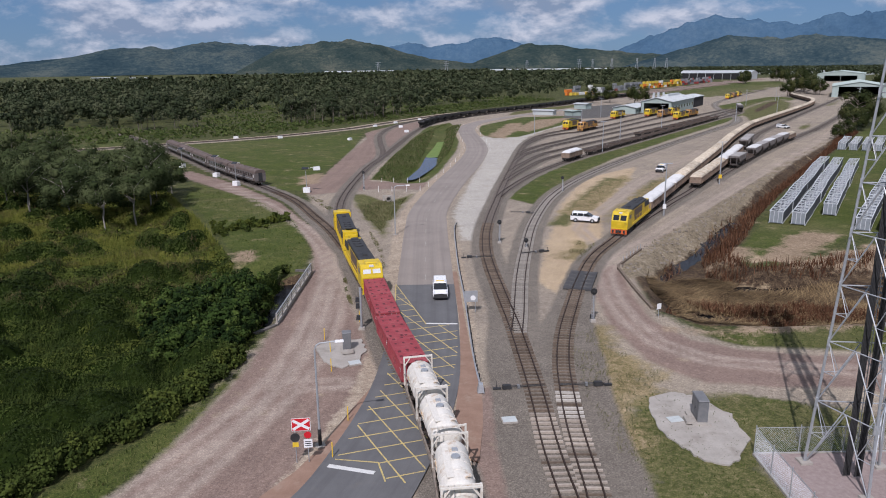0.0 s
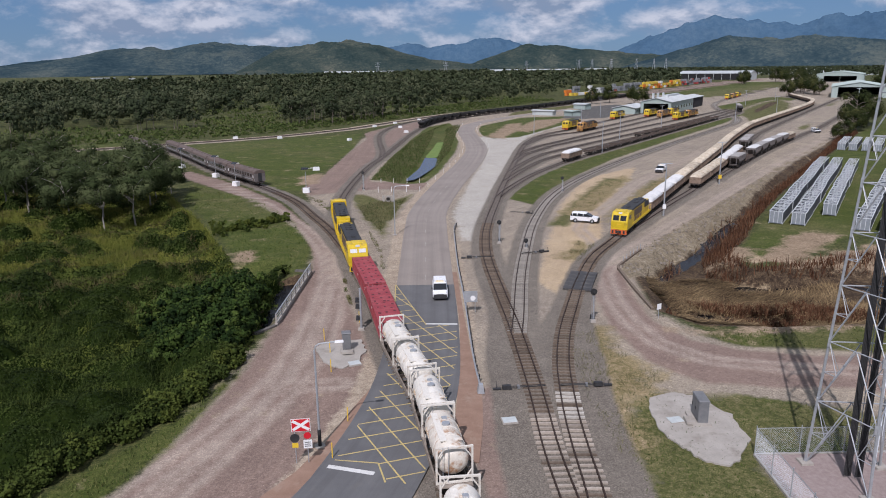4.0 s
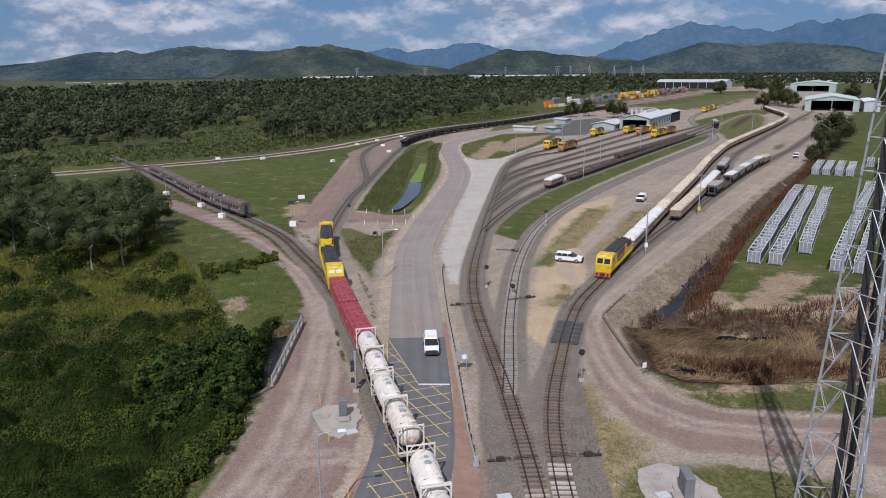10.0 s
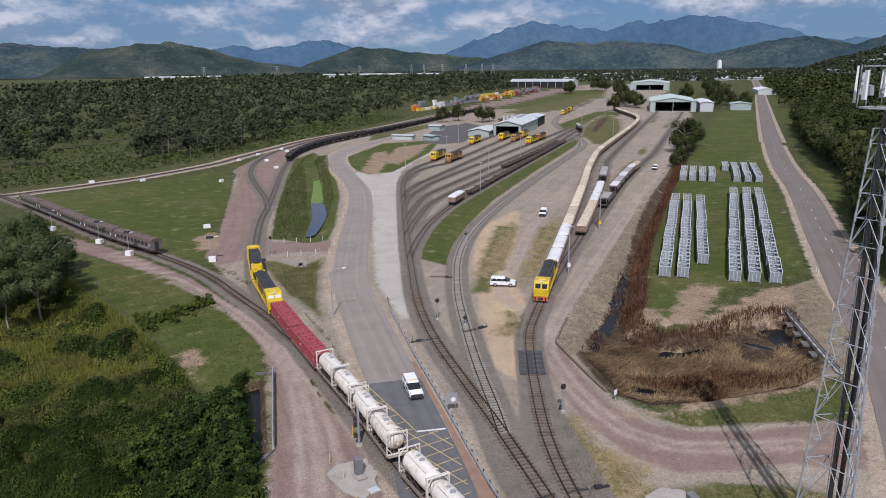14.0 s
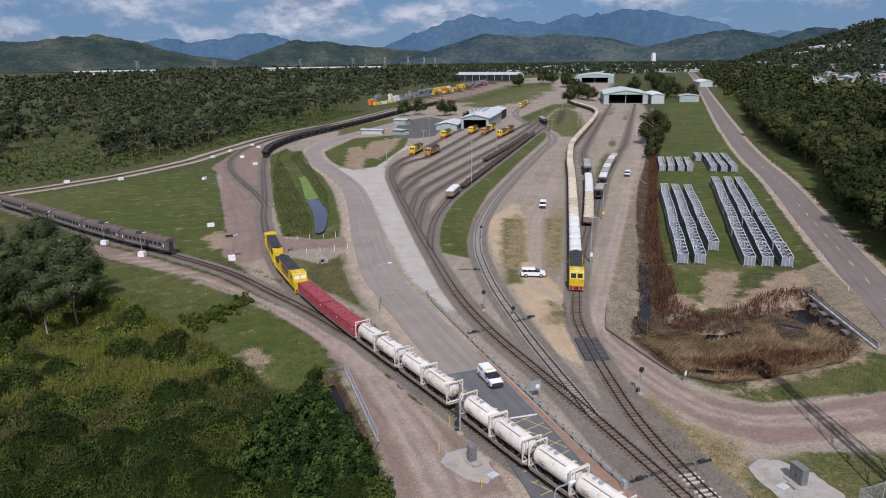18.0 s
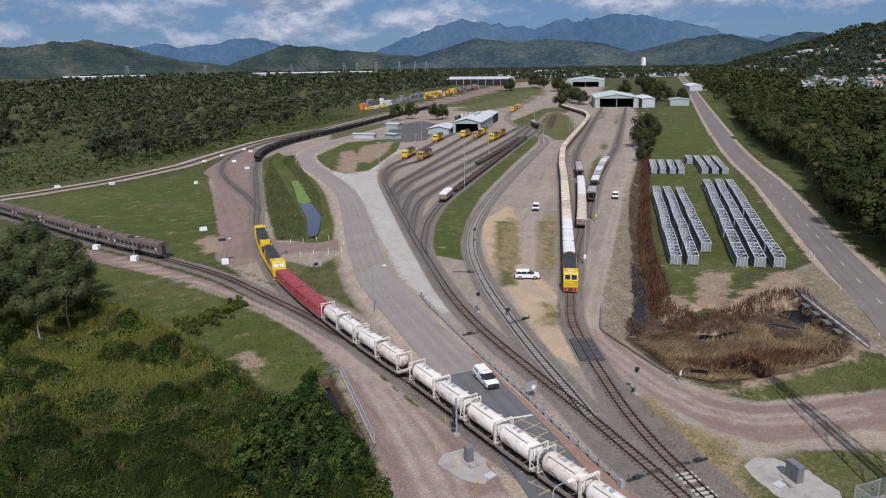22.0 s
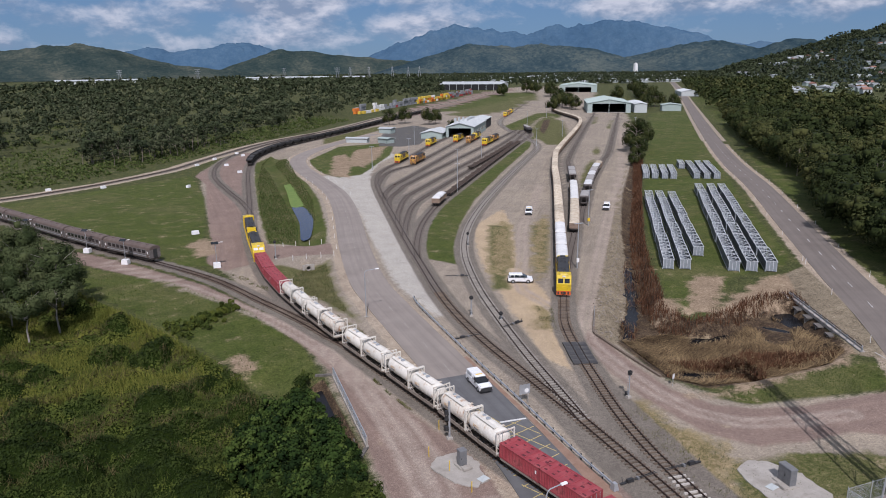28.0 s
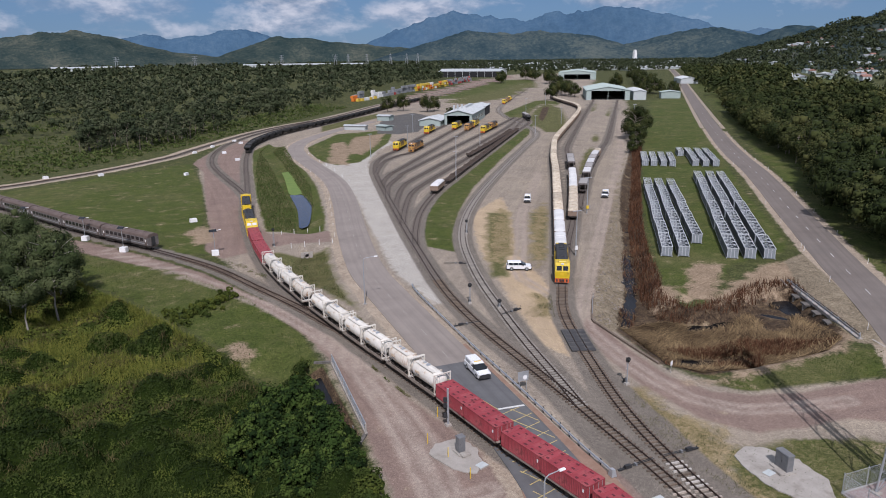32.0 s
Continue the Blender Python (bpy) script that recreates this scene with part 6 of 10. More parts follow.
def slope_height(x, y):
    """Height of the wooded hillside behind the town."""
    b, r = np.degrees(np.arctan2(x, y)), np.hypot(x, y)
    top = 2600 * np.tan(np.radians(np.interp(b, [p[0] for p in SLOPE], [p[1] for p in SLOPE]))) + 42
    v = np.clip((r - 1676) / 1200, 0, 1)
    q = np.array([noise.fractal(Vector((p * 0.0034, w * 0.0034, 8)), 0.7, 2.1, 8) for p, w in zip(x, y)])
    z = top * np.sin(math.pi * np.minimum(1, v * 0.62 + 0.02)) ** 1.3 * (1 + 0.17 * q) - 2
    return np.where((r > 1676) & (b > 40) & (b < 62), np.maximum(z, 0), 0)


hx, hb = np.sqrt(RNG.uniform(1690 ** 2, 2560 ** 2, 2600)), np.radians(RNG.uniform(41, 58, 2600))
xy = np.c_[hx * np.sin(hb), hx * np.cos(hb)]
h = RNG.uniform(7, 13, len(xy))
v, f = crowns(np.c_[xy, slope_height(xy[:, 0], xy[:, 1])], h, h * RNG.uniform(0.6, 0.9, len(xy)), 3, 6, 5.5, RNG, 0.0, core=False)
stuff("trees", v, f, LEAF_GUM, "dry dark green trees on the hillside", "trees", crown_tone(RNG.uniform(0, 0.8, len(xy)), 3, 6, False))
SLOPE_WOOD = [(560, 360), (800, 640), (1100, 990), (1350, 1330), (1750, 1900), (2350, 1650), (2500, 1350), (1500, 600), (900, 200)]
xy = scatter(SLOPE_WOOD, 600, 2900, 26)
xy = xy[RNG.uniform(size=len(xy)) < np.where(np.hypot(xy[:, 0], xy[:, 1]) < 1600, 0.5, 1.0)]
h = RNG.uniform(6, 12, len(xy))
v, f = crowns(np.c_[xy, slope_height(xy[:, 0], xy[:, 1])], h, h * RNG.uniform(0.5, 0.9, len(xy)), 4, 7, 3.8, RNG, 0.0, core=False)
stuff("trees", v, f, LEAF_GUM, "dark trees among houses below the hill", "trees", crown_tone(RNG.uniform(0, 0.8, len(xy)), 4, 7, False))


def blades(xy, lo, hi, lean, width, rng, along=None):
    """Thin upright or laid blades of grass or reed. lean: metres sideways for each metre of length."""
    n = len(xy)
    base = ground_at(xy)
    a = rng.uniform(0, 6.283, n) if along is None else along + rng.normal(0, 0.45, n)
    ln = rng.uniform(lo, hi, n)
    k = rng.uniform(lean[0], lean[1], n)
    up = 1 / np.sqrt(1 + k * k)
    tip = base + np.c_[np.cos(a) * k * up, np.sin(a) * k * up, up] * ln[:, None]
    base = base + np.c_[np.zeros(n), np.zeros(n), rng.uniform(0.0, 0.25, n) * (k > 1.5)]
    b = a + rng.uniform(0.9, 2.2, n)
    side = np.c_[np.cos(b), np.sin(b), np.zeros(n)] * (width * rng.uniform(0.6, 1.4, n))[:, None] * 0.5
    v = np.stack([base - side, base + side, tip + side * 0.35, tip - side * 0.35], 1)
    return v.reshape(-1, 3), np.arange(n * 4).reshape(n, 4)


# thicket: mounds of vine and bush on a raster, covered in leaves; tall grass in the open bands between them
STEP = 0.3
MX, MY = np.arange(-112, -14, STEP), np.arange(-64, 128, STEP)
TOP, TINT = np.full((len(MY), len(MX)), 0.22), np.full((len(MY), len(MX)), 0.40)


def patches(x, y, size, seed):
    """Soft patches about size metres across, from 0 to 1."""
    r = np.random.RandomState(seed)
    total = 0
    for k in range(3):
        a, b, c, d = r.uniform(0, 6.283, 4)
        f = 6.283 / size * (1.0, 1.7, 2.9)[k]
        total = total + (0.5, 0.3, 0.2)[k] * np.sin(f * (x * math.cos(a) + y * math.sin(a)) + b + 1.3 * np.sin(f * 0.7 * (y * math.cos(c) - x * math.sin(c)) + d)) * np.sin(f * 0.8 * (y * math.cos(a) - x * math.sin(a)) + c)
    return np.clip(0.5 + total * 0.9, 0, 1)


def mound(x, y, r, h, tint, stretch=1.0):
    """Raise a dome with a lumpy outline."""
    i0, i1 = np.searchsorted(MX, (x - r * 1.4, x + r * 1.4))
    j0, j1 = np.searchsorted(MY, (y - r * 1.4 * stretch, y + r * 1.4 * stretch))
    gx, gy = np.meshgrid(MX[i0:i1] - x, (MY[j0:j1] - y) / stretch)
    a = np.arctan2(gy, gx)
    d = np.hypot(gx, gy) / (r * (1 + 0.16 * np.sin(3 * a + x * 5) + 0.09 * np.sin(7 * a + y * 3)))
    z = h * np.clip(1 - d ** 2, 0, 1) ** 0.55
    k = z > TOP[j0:j1, i0:i1]
    TOP[j0:j1, i0:i1][k] = z[k]
    TINT[j0:j1, i0:i1][k] = tint


def golden(x, y):
    """Where tall yellow green grass grows instead of bushes."""
    return patches(x, y * 1.7, 26, 5) * np.clip((y - 18) / 14, 0, 1) * np.clip((92 - y) / 12, 0, 1) + 0.25 * patches(x, y, 15, 9) * np.clip((y - 18) / 20, 0, 1)


xy = np.c_[RNG.uniform(-111, -16, 5200), RNG.uniform(-63, 126, 5200)]
xy = xy[(signed(BUSHLAND, xy[:, 0], xy[:, 1]) > 0.8) & off_creek(xy, 0.4)]
dark, gold = patches(xy[:, 0], xy[:, 1], 21, 2), golden(xy[:, 0], xy[:, 1])
for (x, y), q, g in zip(xy, dark, gold):
    u, w = RNG.uniform(), RNG.uniform()
    edge = min(1.0, float(signed(BUSHLAND, np.array([x]), np.array([y]))[0]) / 3.5)
    if g > 0.62 and u < 0.9:
        mound(x, y, 0.9 + w, (0.5 + 0.5 * w) * edge, 0.72 + 0.22 * RNG.uniform())
    elif q > 0.60 and u < 0.30:
        mound(x, y, 1.2 + 1.5 * w, (1.3 + 1.9 * w) * (0.5 + 0.5 * edge), 0.10 + 0.20 * RNG.uniform())
    else:
        mound(x, y, 0.7 + 1.6 * w * w, (0.35 + 0.9 * w) * (0.4 + 0.6 * edge), 0.36 + 0.26 * RNG.uniform() + 0.2 * (g > 0.45), 0.8 + 0.5 * u)
for x, y, r, h in ((-62.7, 51.5, 2.6, 3.0), (-38.0, 40.6, 2.8, 3.2), (-40.4, 38.6, 2.0, 2.4), (-61.2, 37, 2.4, 2.2), (-57.6, 43.5, 2.4, 2.3), (-56.7, 35.2, 2.3, 2.0), (-47.7, 9.4, 3.4, 3.2), (-45.0, 13, 3.0, 3.0), (-51.5, 18.5, 3.2, 3.2), (-50.2, 13.6, 2.6, 2.9),
                   (-34.2, 0.6, 2.8, 2.6), (-36.2, -11, 2.8, 2.4), (-28.6, -16.2, 2.4, 1.9), (-26.2, -14.4, 2.0, 1.7), (-32.5, 26.8, 2.0, 2.2), (-39.8, 5.4, 2.4, 2.2), (-54, 26, 2.6, 2.4), (-66, 30, 3.0, 2.8), (-31, 14, 1.9, 2.0), (-44, -4, 2.6, 2.4)):
    for k in range(5):
        a = k * 1.26 + x
        mound(x + 0.55 * r * math.cos(a) * (k > 0), y + 0.55 * r * math.sin(a) * (k > 0), r * (0.85 if k == 0 else 0.6), h * (1.0 if k == 0 else 0.82), 0.06 + 0.04 * k)
for k in range(3):
    TOP = np.where(TOP > 0.3, TOP + 0.10 * (k + 1) ** -0.5 * (patches(*np.meshgrid(MX, MY), 2.6 / (k + 1), 30 + k) - 0.5), TOP)


def on_mounds(x, y, grid):
    """The raster's value at places, blended from its four neighbours."""
    u, v = np.clip((x - MX[0]) / STEP, 0, len(MX) - 1.001), np.clip((y - MY[0]) / STEP, 0, len(MY) - 1.001)
    i, j = u.astype(int), v.astype(int)
    p, q = u - i, v - j
    return (grid[j, i] * (1 - p) + grid[j, i + 1] * p) * (1 - q) + (grid[j + 1, i] * (1 - p) + grid[j + 1, i + 1] * p) * q


# A closed sheet below the leaves; its dark colour paints the gaps' shade.
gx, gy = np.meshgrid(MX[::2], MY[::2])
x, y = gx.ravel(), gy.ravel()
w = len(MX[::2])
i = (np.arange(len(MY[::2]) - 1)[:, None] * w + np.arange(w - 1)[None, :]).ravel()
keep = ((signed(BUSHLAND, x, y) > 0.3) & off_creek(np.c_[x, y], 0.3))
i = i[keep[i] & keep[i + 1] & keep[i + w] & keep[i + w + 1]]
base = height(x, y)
stuff("undergrowth", np.c_[x, y, base + np.maximum(0.05, on_mounds(x, y, TOP) - 0.38)], np.c_[i, i + 1, i + w + 1, i + w], GAP_SHADE, "dark green sheet painted as shade under the vines", "undergrowth")
n = 900000
xy = np.c_[RNG.uniform(-112, -15, n), RNG.uniform(-64, 128, n)]
far = np.hypot(xy[:, 0] + 20, xy[:, 1] + 70)
xy = xy[(signed(BUSHLAND, xy[:, 0], xy[:, 1]) > 0.15) & (RNG.uniform(size=n) < np.clip(1.30 - far / 165, 0.26, 1)) & off_creek(xy)]
far = np.hypot(xy[:, 0] + 20, xy[:, 1] + 70)
c = ground_at(xy)
lift = on_mounds(xy[:, 0], xy[:, 1], TOP)
c[:, 2] += np.maximum(0.08, lift - RNG.exponential(0.09, len(c)))
e = 0.35
slope = np.c_[(on_mounds(xy[:, 0] - e, xy[:, 1], TOP) - on_mounds(xy[:, 0] + e, xy[:, 1], TOP)) / (2 * e), (on_mounds(xy[:, 0], xy[:, 1] - e, TOP) - on_mounds(xy[:, 0], xy[:, 1] + e, TOP)) / (2 * e), np.ones(len(c))]
slope /= np.linalg.norm(slope, axis=1)[:, None]
tint = TINT[np.clip(((xy[:, 1] - MY[0]) / STEP).round().astype(int), 0, len(MY) - 1), np.clip(((xy[:, 0] - MX[0]) / STEP).round().astype(int), 0, len(MX) - 1)]
tint = tint + 0.07 + 0.16 * np.clip((xy[:, 1] - 14) / 34, -0.9, 0.6) + 0.22 * (patches(xy[:, 0], xy[:, 1], 34, 17) - 0.5) + 0.30 * (patches(xy[:, 0], xy[:, 1], 7, 18) - 0.5) + 0.22 * (patches(xy[:, 0], xy[:, 1], 2.8, 19) - 0.5)
size = RNG.uniform(0.17, 0.40, len(c)) * np.clip(far / 90, 0.62, 1.7) * np.where(golden(xy[:, 0], xy[:, 1]) > 0.60, 0.7, 1.0)
v, f = leaf_cards(c, size, slope, RNG, 0.55)
stuff("vines", v, f, LEAF_CARPET, "thick mounds of green vines and bushes", "vines", np.repeat(np.clip(tint, 0, 1), 4))
n = 230000
xy = np.c_[RNG.uniform(-104, -24, n), RNG.uniform(14, 96, n)]
g = golden(xy[:, 0], xy[:, 1])
k = (signed(BUSHLAND, xy[:, 0], xy[:, 1]) > 0.4) & (g + RNG.uniform(-0.1, 0.1, n) > 0.60) & (on_mounds(xy[:, 0], xy[:, 1], TOP) < 1.4)
v, f = blades(xy[k], 0.7, 1.6, (0.2, 1.2), 0.055, RNG)
stuff("tall_grass", v, f, LEAF_REED, "tall yellow green rank grass in patches", "grass")
n = 260000
xy = np.c_[RNG.uniform(-80, -17, n), RNG.uniform(-60, 70, n)]
weedy = patches(xy[:, 0], xy[:, 1], 13, 41)
k = (signed(BUSHLAND, xy[:, 0], xy[:, 1]) > 0.4) & (weedy + RNG.uniform(-0.15, 0.15, n) > 0.52) & (RNG.uniform(size=n) < np.clip(1.3 - np.hypot(xy[:, 0] + 20, xy[:, 1] + 70) / 150, 0.2, 1)) & off_creek(xy, 0.5)
xy = xy[k]
lift = on_mounds(xy[:, 0], xy[:, 1], TOP)
xy, lift = xy[lift < 1.9], lift[lift < 1.9]
v, f = blades(xy, 0.45, 1.1, (0.3, 1.4), 0.05, RNG)
v[:, 2] += np.repeat(np.maximum(0, lift - 0.3), 4)
stuff("tall_grass", v, f, LEAF_CARPET, "rank green grass growing through the vines", "grass", np.repeat(np.clip(0.46 + 0.5 * (patches(xy[:, 0], xy[:, 1], 7, 43) - 0.5) + 0.20 * np.clip((xy[:, 1] - 14) / 34, -0.8, 0.6), 0, 1), 4))
n = 110000
xy = np.c_[RNG.uniform(-100, -24, n), RNG.uniform(8, 80, n)]
k = (signed(BUSHLAND, xy[:, 0], xy[:, 1]) > 1.0) & (patches(xy[:, 0], xy[:, 1] * 1.6, 19, 61) + 0.3 * patches(xy[:, 0], xy[:, 1], 5, 62) + RNG.uniform(-0.12, 0.12, n) > 0.80) & off_creek(xy, 1.0)
xy = xy[k]
v, f = blades(xy, 0.5, 1.2, (0.3, 1.6), 0.055, RNG)
v[:, 2] += np.repeat(np.maximum(0, on_mounds(xy[:, 0], xy[:, 1], TOP) - 0.35), 4)
stuff("tall_grass", v, f, LEAF_BROWN, "dry olive brown stalks among the vines", "grass")
# feathery shrubs crowding the creek bridge, in tufts with dark gaps between
b = np.c_[RNG.uniform(-32, -17.6, 250), RNG.uniform(-9, 16, 250)]
b = b[off_creek(b, 0.3) & (signed([(-19.6, 12.5), (-18.2, 2), (-19.0, -6.5), (-27, -7), (-31, 2), (-30, 8.5), (-26, 14)], b[:, 0], b[:, 1]) > 0)]
h = RNG.uniform(2.6, 5.6, len(b)) * np.clip(signed([(-18.6, 14), (-17.2, 2), (-18.0, -8), (-27, -8.5), (-32.5, 2), (-31, 9), (-26, 16)], b[:, 0], b[:, 1]) / 3.5, 0.5, 1)
v, f = crowns(ground_at(b), h, h * RNG.uniform(0.42, 0.62, len(b)), 13, 46, 0.30, RNG, 0.15, 0.40, 0.62)
stuff("bushes", v, f, LEAF_TUFT, "tall feathery dark shrubs crowding the creek bridge", "bushes", crown_tone(RNG.uniform(0.0, 1.0, len(b) * 13), 1, 46))
# low growth spilling over the edge of the thicket onto the verge
line = Line([(-18.3, -8), (-20.9, -18), (-28.3, -31), (-38, -44)], 1.0)
b = np.array([line.lay(a, 1, 0, 0).translation[:2] for a in RNG.uniform(0, line.s[-1], 230)]) + np.c_[RNG.uniform(-1.7, 0.2, 230), RNG.uniform(-0.3, 0.9, 230)]
h = RNG.uniform(0.6, 1.7, len(b))
v, f = crowns(ground_at(b) + np.array([0, 0, 0.15]), h, h * RNG.uniform(0.6, 0.9, len(b)), 7, 60, 0.24, RNG, -0.35, 0.6, 0.5)
stuff("bushes", v, f, LEAF_CARPET, "low green growth spilling over the thicket's edge", "bushes", crown_tone(RNG.uniform(0.25, 0.65, len(b)), 7, 60))
# a line of bushes across the meadow
line = Line([(-25, 56), (-27.5, 54.6), (-30.6, 51.7), (-34, 48.5), (-37.8, 41.5)], 1.0)
b = np.array([line.at(a) for a in RNG.uniform(0, line.s[-1], 60)]) + RNG.normal(0, 1.4, (60, 2))
h = RNG.uniform(0.5, 1.5, len(b))
v, f = crowns(ground_at(b), h, h * RNG.uniform(0.6, 0.9, len(b)), 7, 40, 0.30, RNG, 0.0, 0.6, 0.5)
stuff("bushes", v, f, LEAF_CARPET, "low green bushes in a line across the meadow", "bushes", crown_tone(RNG.uniform(0.35, 0.8, len(b)), 7, 40))
# meadow and lawn tufts
for poly, n, lo, hi, w in ((MEADOW, 9000, 0.1, 0.35, 0.10), (LAWNS[9], 30000, 0.12, 0.34, 0.06), (LAWNS[6], 5000, 0.1, 0.22, 0.07), (LAWNS[4], 3000, 0.1, 0.25, 0.08)):
    q = np.array(poly)
    xy = np.c_[RNG.uniform(q[:, 0].min(), q[:, 0].max(), n), RNG.uniform(q[:, 1].min(), q[:, 1].max(), n)]
    xy = xy[signed(poly, xy[:, 0], xy[:, 1]) > 0.1]
    v, f = blades(xy, lo, hi, (0.2, 1.2), w, RNG)
    stuff("grass", v, f, LEAF_TURF, "short uneven grass", "grass")

# ---- tracks ----
build_track(TRAIN, "single railway track over the level crossing", (TRAIN.near(2, -32), TRAIN.near(-13.5, 46)))
build_track(CARRIAGE_LINE, "siding under the parked carriages", (0, 60))
build_track(YARD, "rusty yard lead track", (YARD.near(8.6, -34), YARD.near(11.7, 50)), pale=[(YARD.near(8.6, -60), YARD.near(8.8, -20), 0.85, SLEEPER_BROWN)])
build_track(LOCO_LINE, "curved siding with a parked train", (LOCO_LINE.near(10.4, -34), LOCO_LINE.near(31, 37)), pale=[(LOCO_LINE.near(9.3, -42), LOCO_LINE.near(11.1, -21.5), 0.85, SLEEPER_BROWN), (LOCO_LINE.near(11.1, -21.5), LOCO_LINE.near(11.7, -16.5), 0.9, SLEEPER_WHITE)])
build_track(SIDING, "curved bypass track on grey ballast", (SIDING.near(11, 6), SIDING.near(27, 73)), pale=[(0, 300, 1.0, SLEEPER_PALE)], rest_material=SLEEPERC)
for line, label in ((BRANCH, "curved branch of the junction"), (MAIN, "main line past the forest"), *[(l, "yard siding") for l in LADDER],
                    (SIDE_A, "siding with parked covered wagons"), (SIDE_B, "siding with parked grey hoppers")):
    build_track(line, label)

# ---- parked trains ----
park = locomotive(label="parked yellow diesel locomotive with dark windscreens")
s_nose = LOCO_LINE.near(31.3, 37.5)
park.matrix_basis = LOCO_LINE.lay(s_nose + 9.3, 5, RAIL_TOP) @ pose(0, 0, 0, 0, 0, 180)
white = covered_wagon("brown wagon under a clean white canvas cover", TARP_WHITE)
beige = covered_wagon("brown wagon under a weathered beige canvas cover", TARP)
beige_far = covered_wagon("brown wagon under a weathered beige canvas cover", TARP, near=False)
s = s_nose + 18.6 + 5.8
for i in range(46):
    src = white if i < 3 else beige if i < 10 else beige_far
    m = LOCO_LINE.lay(s, 4, RAIL_TOP)
    if i in (0, 3, 10):
        src.matrix_basis = m
    else:
        copy_thing(src, m)
    s += 11.6
s = SIDE_A.near(60, 81.5) + 5.8
for i in range(6):
    copy_thing(beige if i < 3 else white, SIDE_A.lay(s, 4, RAIL_TOP))
    s += 11.6
GREYCOVER = surface("grey dusty canvas cover", [(0.30, 0.285, 0.27), (0.40, 0.385, 0.365)], 0.7, 0.85, 0, 0.02, 4, (0.22, 0.2, 0.19), 0.7, 0.6, 0.1)
grey = hopper_wagon("dusty grey hopper wagon under a grey cover", GREYWAGON, cover=GREYCOVER)
pale = hopper_wagon("dusty grey hopper wagon under a pale canvas cover", GREYWAGON, cover=TARP_WHITE)
grey.matrix_basis = SIDE_A.lay(s + 10, 4, RAIL_TOP)
copy_thing(grey, SIDE_A.lay(s + 20.6, 4, RAIL_TOP))
s = SIDE_B.near(82, 109) + 5.3
copy_thing(grey, SIDE_B.lay(s, 4, RAIL_TOP))
spare_flat = bare_flat()
spare_flat.matrix_basis = SIDE_B.lay(s + 11, 4, RAIL_TOP)
s += 22
for i in range(6):
    if i == 0:
        pale.matrix_basis = SIDE_B.lay(s, 4, RAIL_TOP)
    else:
        copy_thing(beige if i == 5 else grey if i in (1, 3) else pale, SIDE_B.lay(s, 4, RAIL_TOP))
    s += 10.8
coal = hopper_wagon("black coal hopper wagon", COAL, 10.6, 2.7)
s = TRAIN.near(1.8, 250) + 5.3
coal.matrix_basis = TRAIN.lay(s, 4, RAIL_TOP)
for i in range(1, 34):
    copy_thing(coal, TRAIN.lay(s + 10.6 * i, 4, RAIL_TOP))
car = carriage()
s = CARRIAGE_LINE.near(-37.8, 95) + 8.7
car.matrix_basis = CARRIAGE_LINE.lay(s, 6, RAIL_TOP)
for i in range(1, 5):
    copy_thing(car, CARRIAGE_LINE.lay(s + 18.3 * i, 6, RAIL_TOP))


# ---- the moving train ----
def build_moving():
    """Things with their distance behind the first tank's front; the last two: half wheelbase and height."""
    out = []
    lead = locomotive(label="yellow leading diesel locomotive on the moving train", nose=YELLOW)
    second = locomotive(label="yellow second locomotive with pale cab windows facing the wagons", glass=PALEGLASS, nose=YELLOW)
    out.append((lead, 27.2 + 18.6 + 9.2, 5.0, 0.0, 0))
    out.append((second, 27.2 + 9.0, 5.0, 0.0, 180))
    wagon, red, tank, rusty = flat_wagon(), box_container(), tank_container(), tank_container(True)
    fresh = {id(o): True for o in (wagon, red, tank, rusty)}

    def take(o):
        if fresh.pop(id(o), False):
            return o
        return copy_thing(o, Matrix.Identity(4))
    for k, start in enumerate((25.8, 12.9, 0.0, -13.0, -28.3, -41.2, -54.2, -66.8, -79.9, -92.9)):
        kinds = (red, red) if k < 2 or k > 6 else ((tank, tank), (tank, rusty), (tank, tank), (tank, tank), (rusty, tank))[k - 2]
        centre = start - 6.15
        out.append((take(wagon), centre, 4.2, 0.0, 0))
        for j, src in enumerate(kinds):
            out.append((take(src), centre + (3.07 if j == 0 else -3.07), None, 0.97, 0, centre))
    return out


MOVING = build_moving()
S_ZERO = TRAIN.near(-4.65, 0)
VAN = [(0, 153.5, 222.5), (1, 156.0, 217.5), (2, 157.4, 212.6), (3, 157.7, 207.8), (4.5, 157.2, 202.6), (6, 156.2, 198.6), (7, 155.3, 196.4), (8, 154.0, 193.8), (9, 152.8, 191.6), (10, 151.8, 190.0), (11, 150.2, 187.8), (12, 147.8, 184.8),
       (13, 143.8, 179.8), (14, 139.2, 174.0), (15, 133.6, 166.9), (16, 127.6, 158.9), (17, 121.8, 151.0), (18, 115.8, 143.2), (19, 109.4, 134.8), (20, 103.0, 126.2), (21, 97.2, 118.4), (22, 92.9, 112.6), (23, 89.3, 107.9), (24, 87.0, 104.8),
       (25, 86.4, 104.0), (26, 86.3, 103.9), (32, 86.3, 103.9)]
PROGRESS = [(0, -17.3), (3, -9.5), (6, -1.7), (9, 6.4), (12, 14.2), (14.5, 20.9), (17, 27.4), (19, 33.0), (21, 38.7), (23, 44.3), (25, 50.0), (28, 58.8), (30, 65.0), (32, 71.4)]


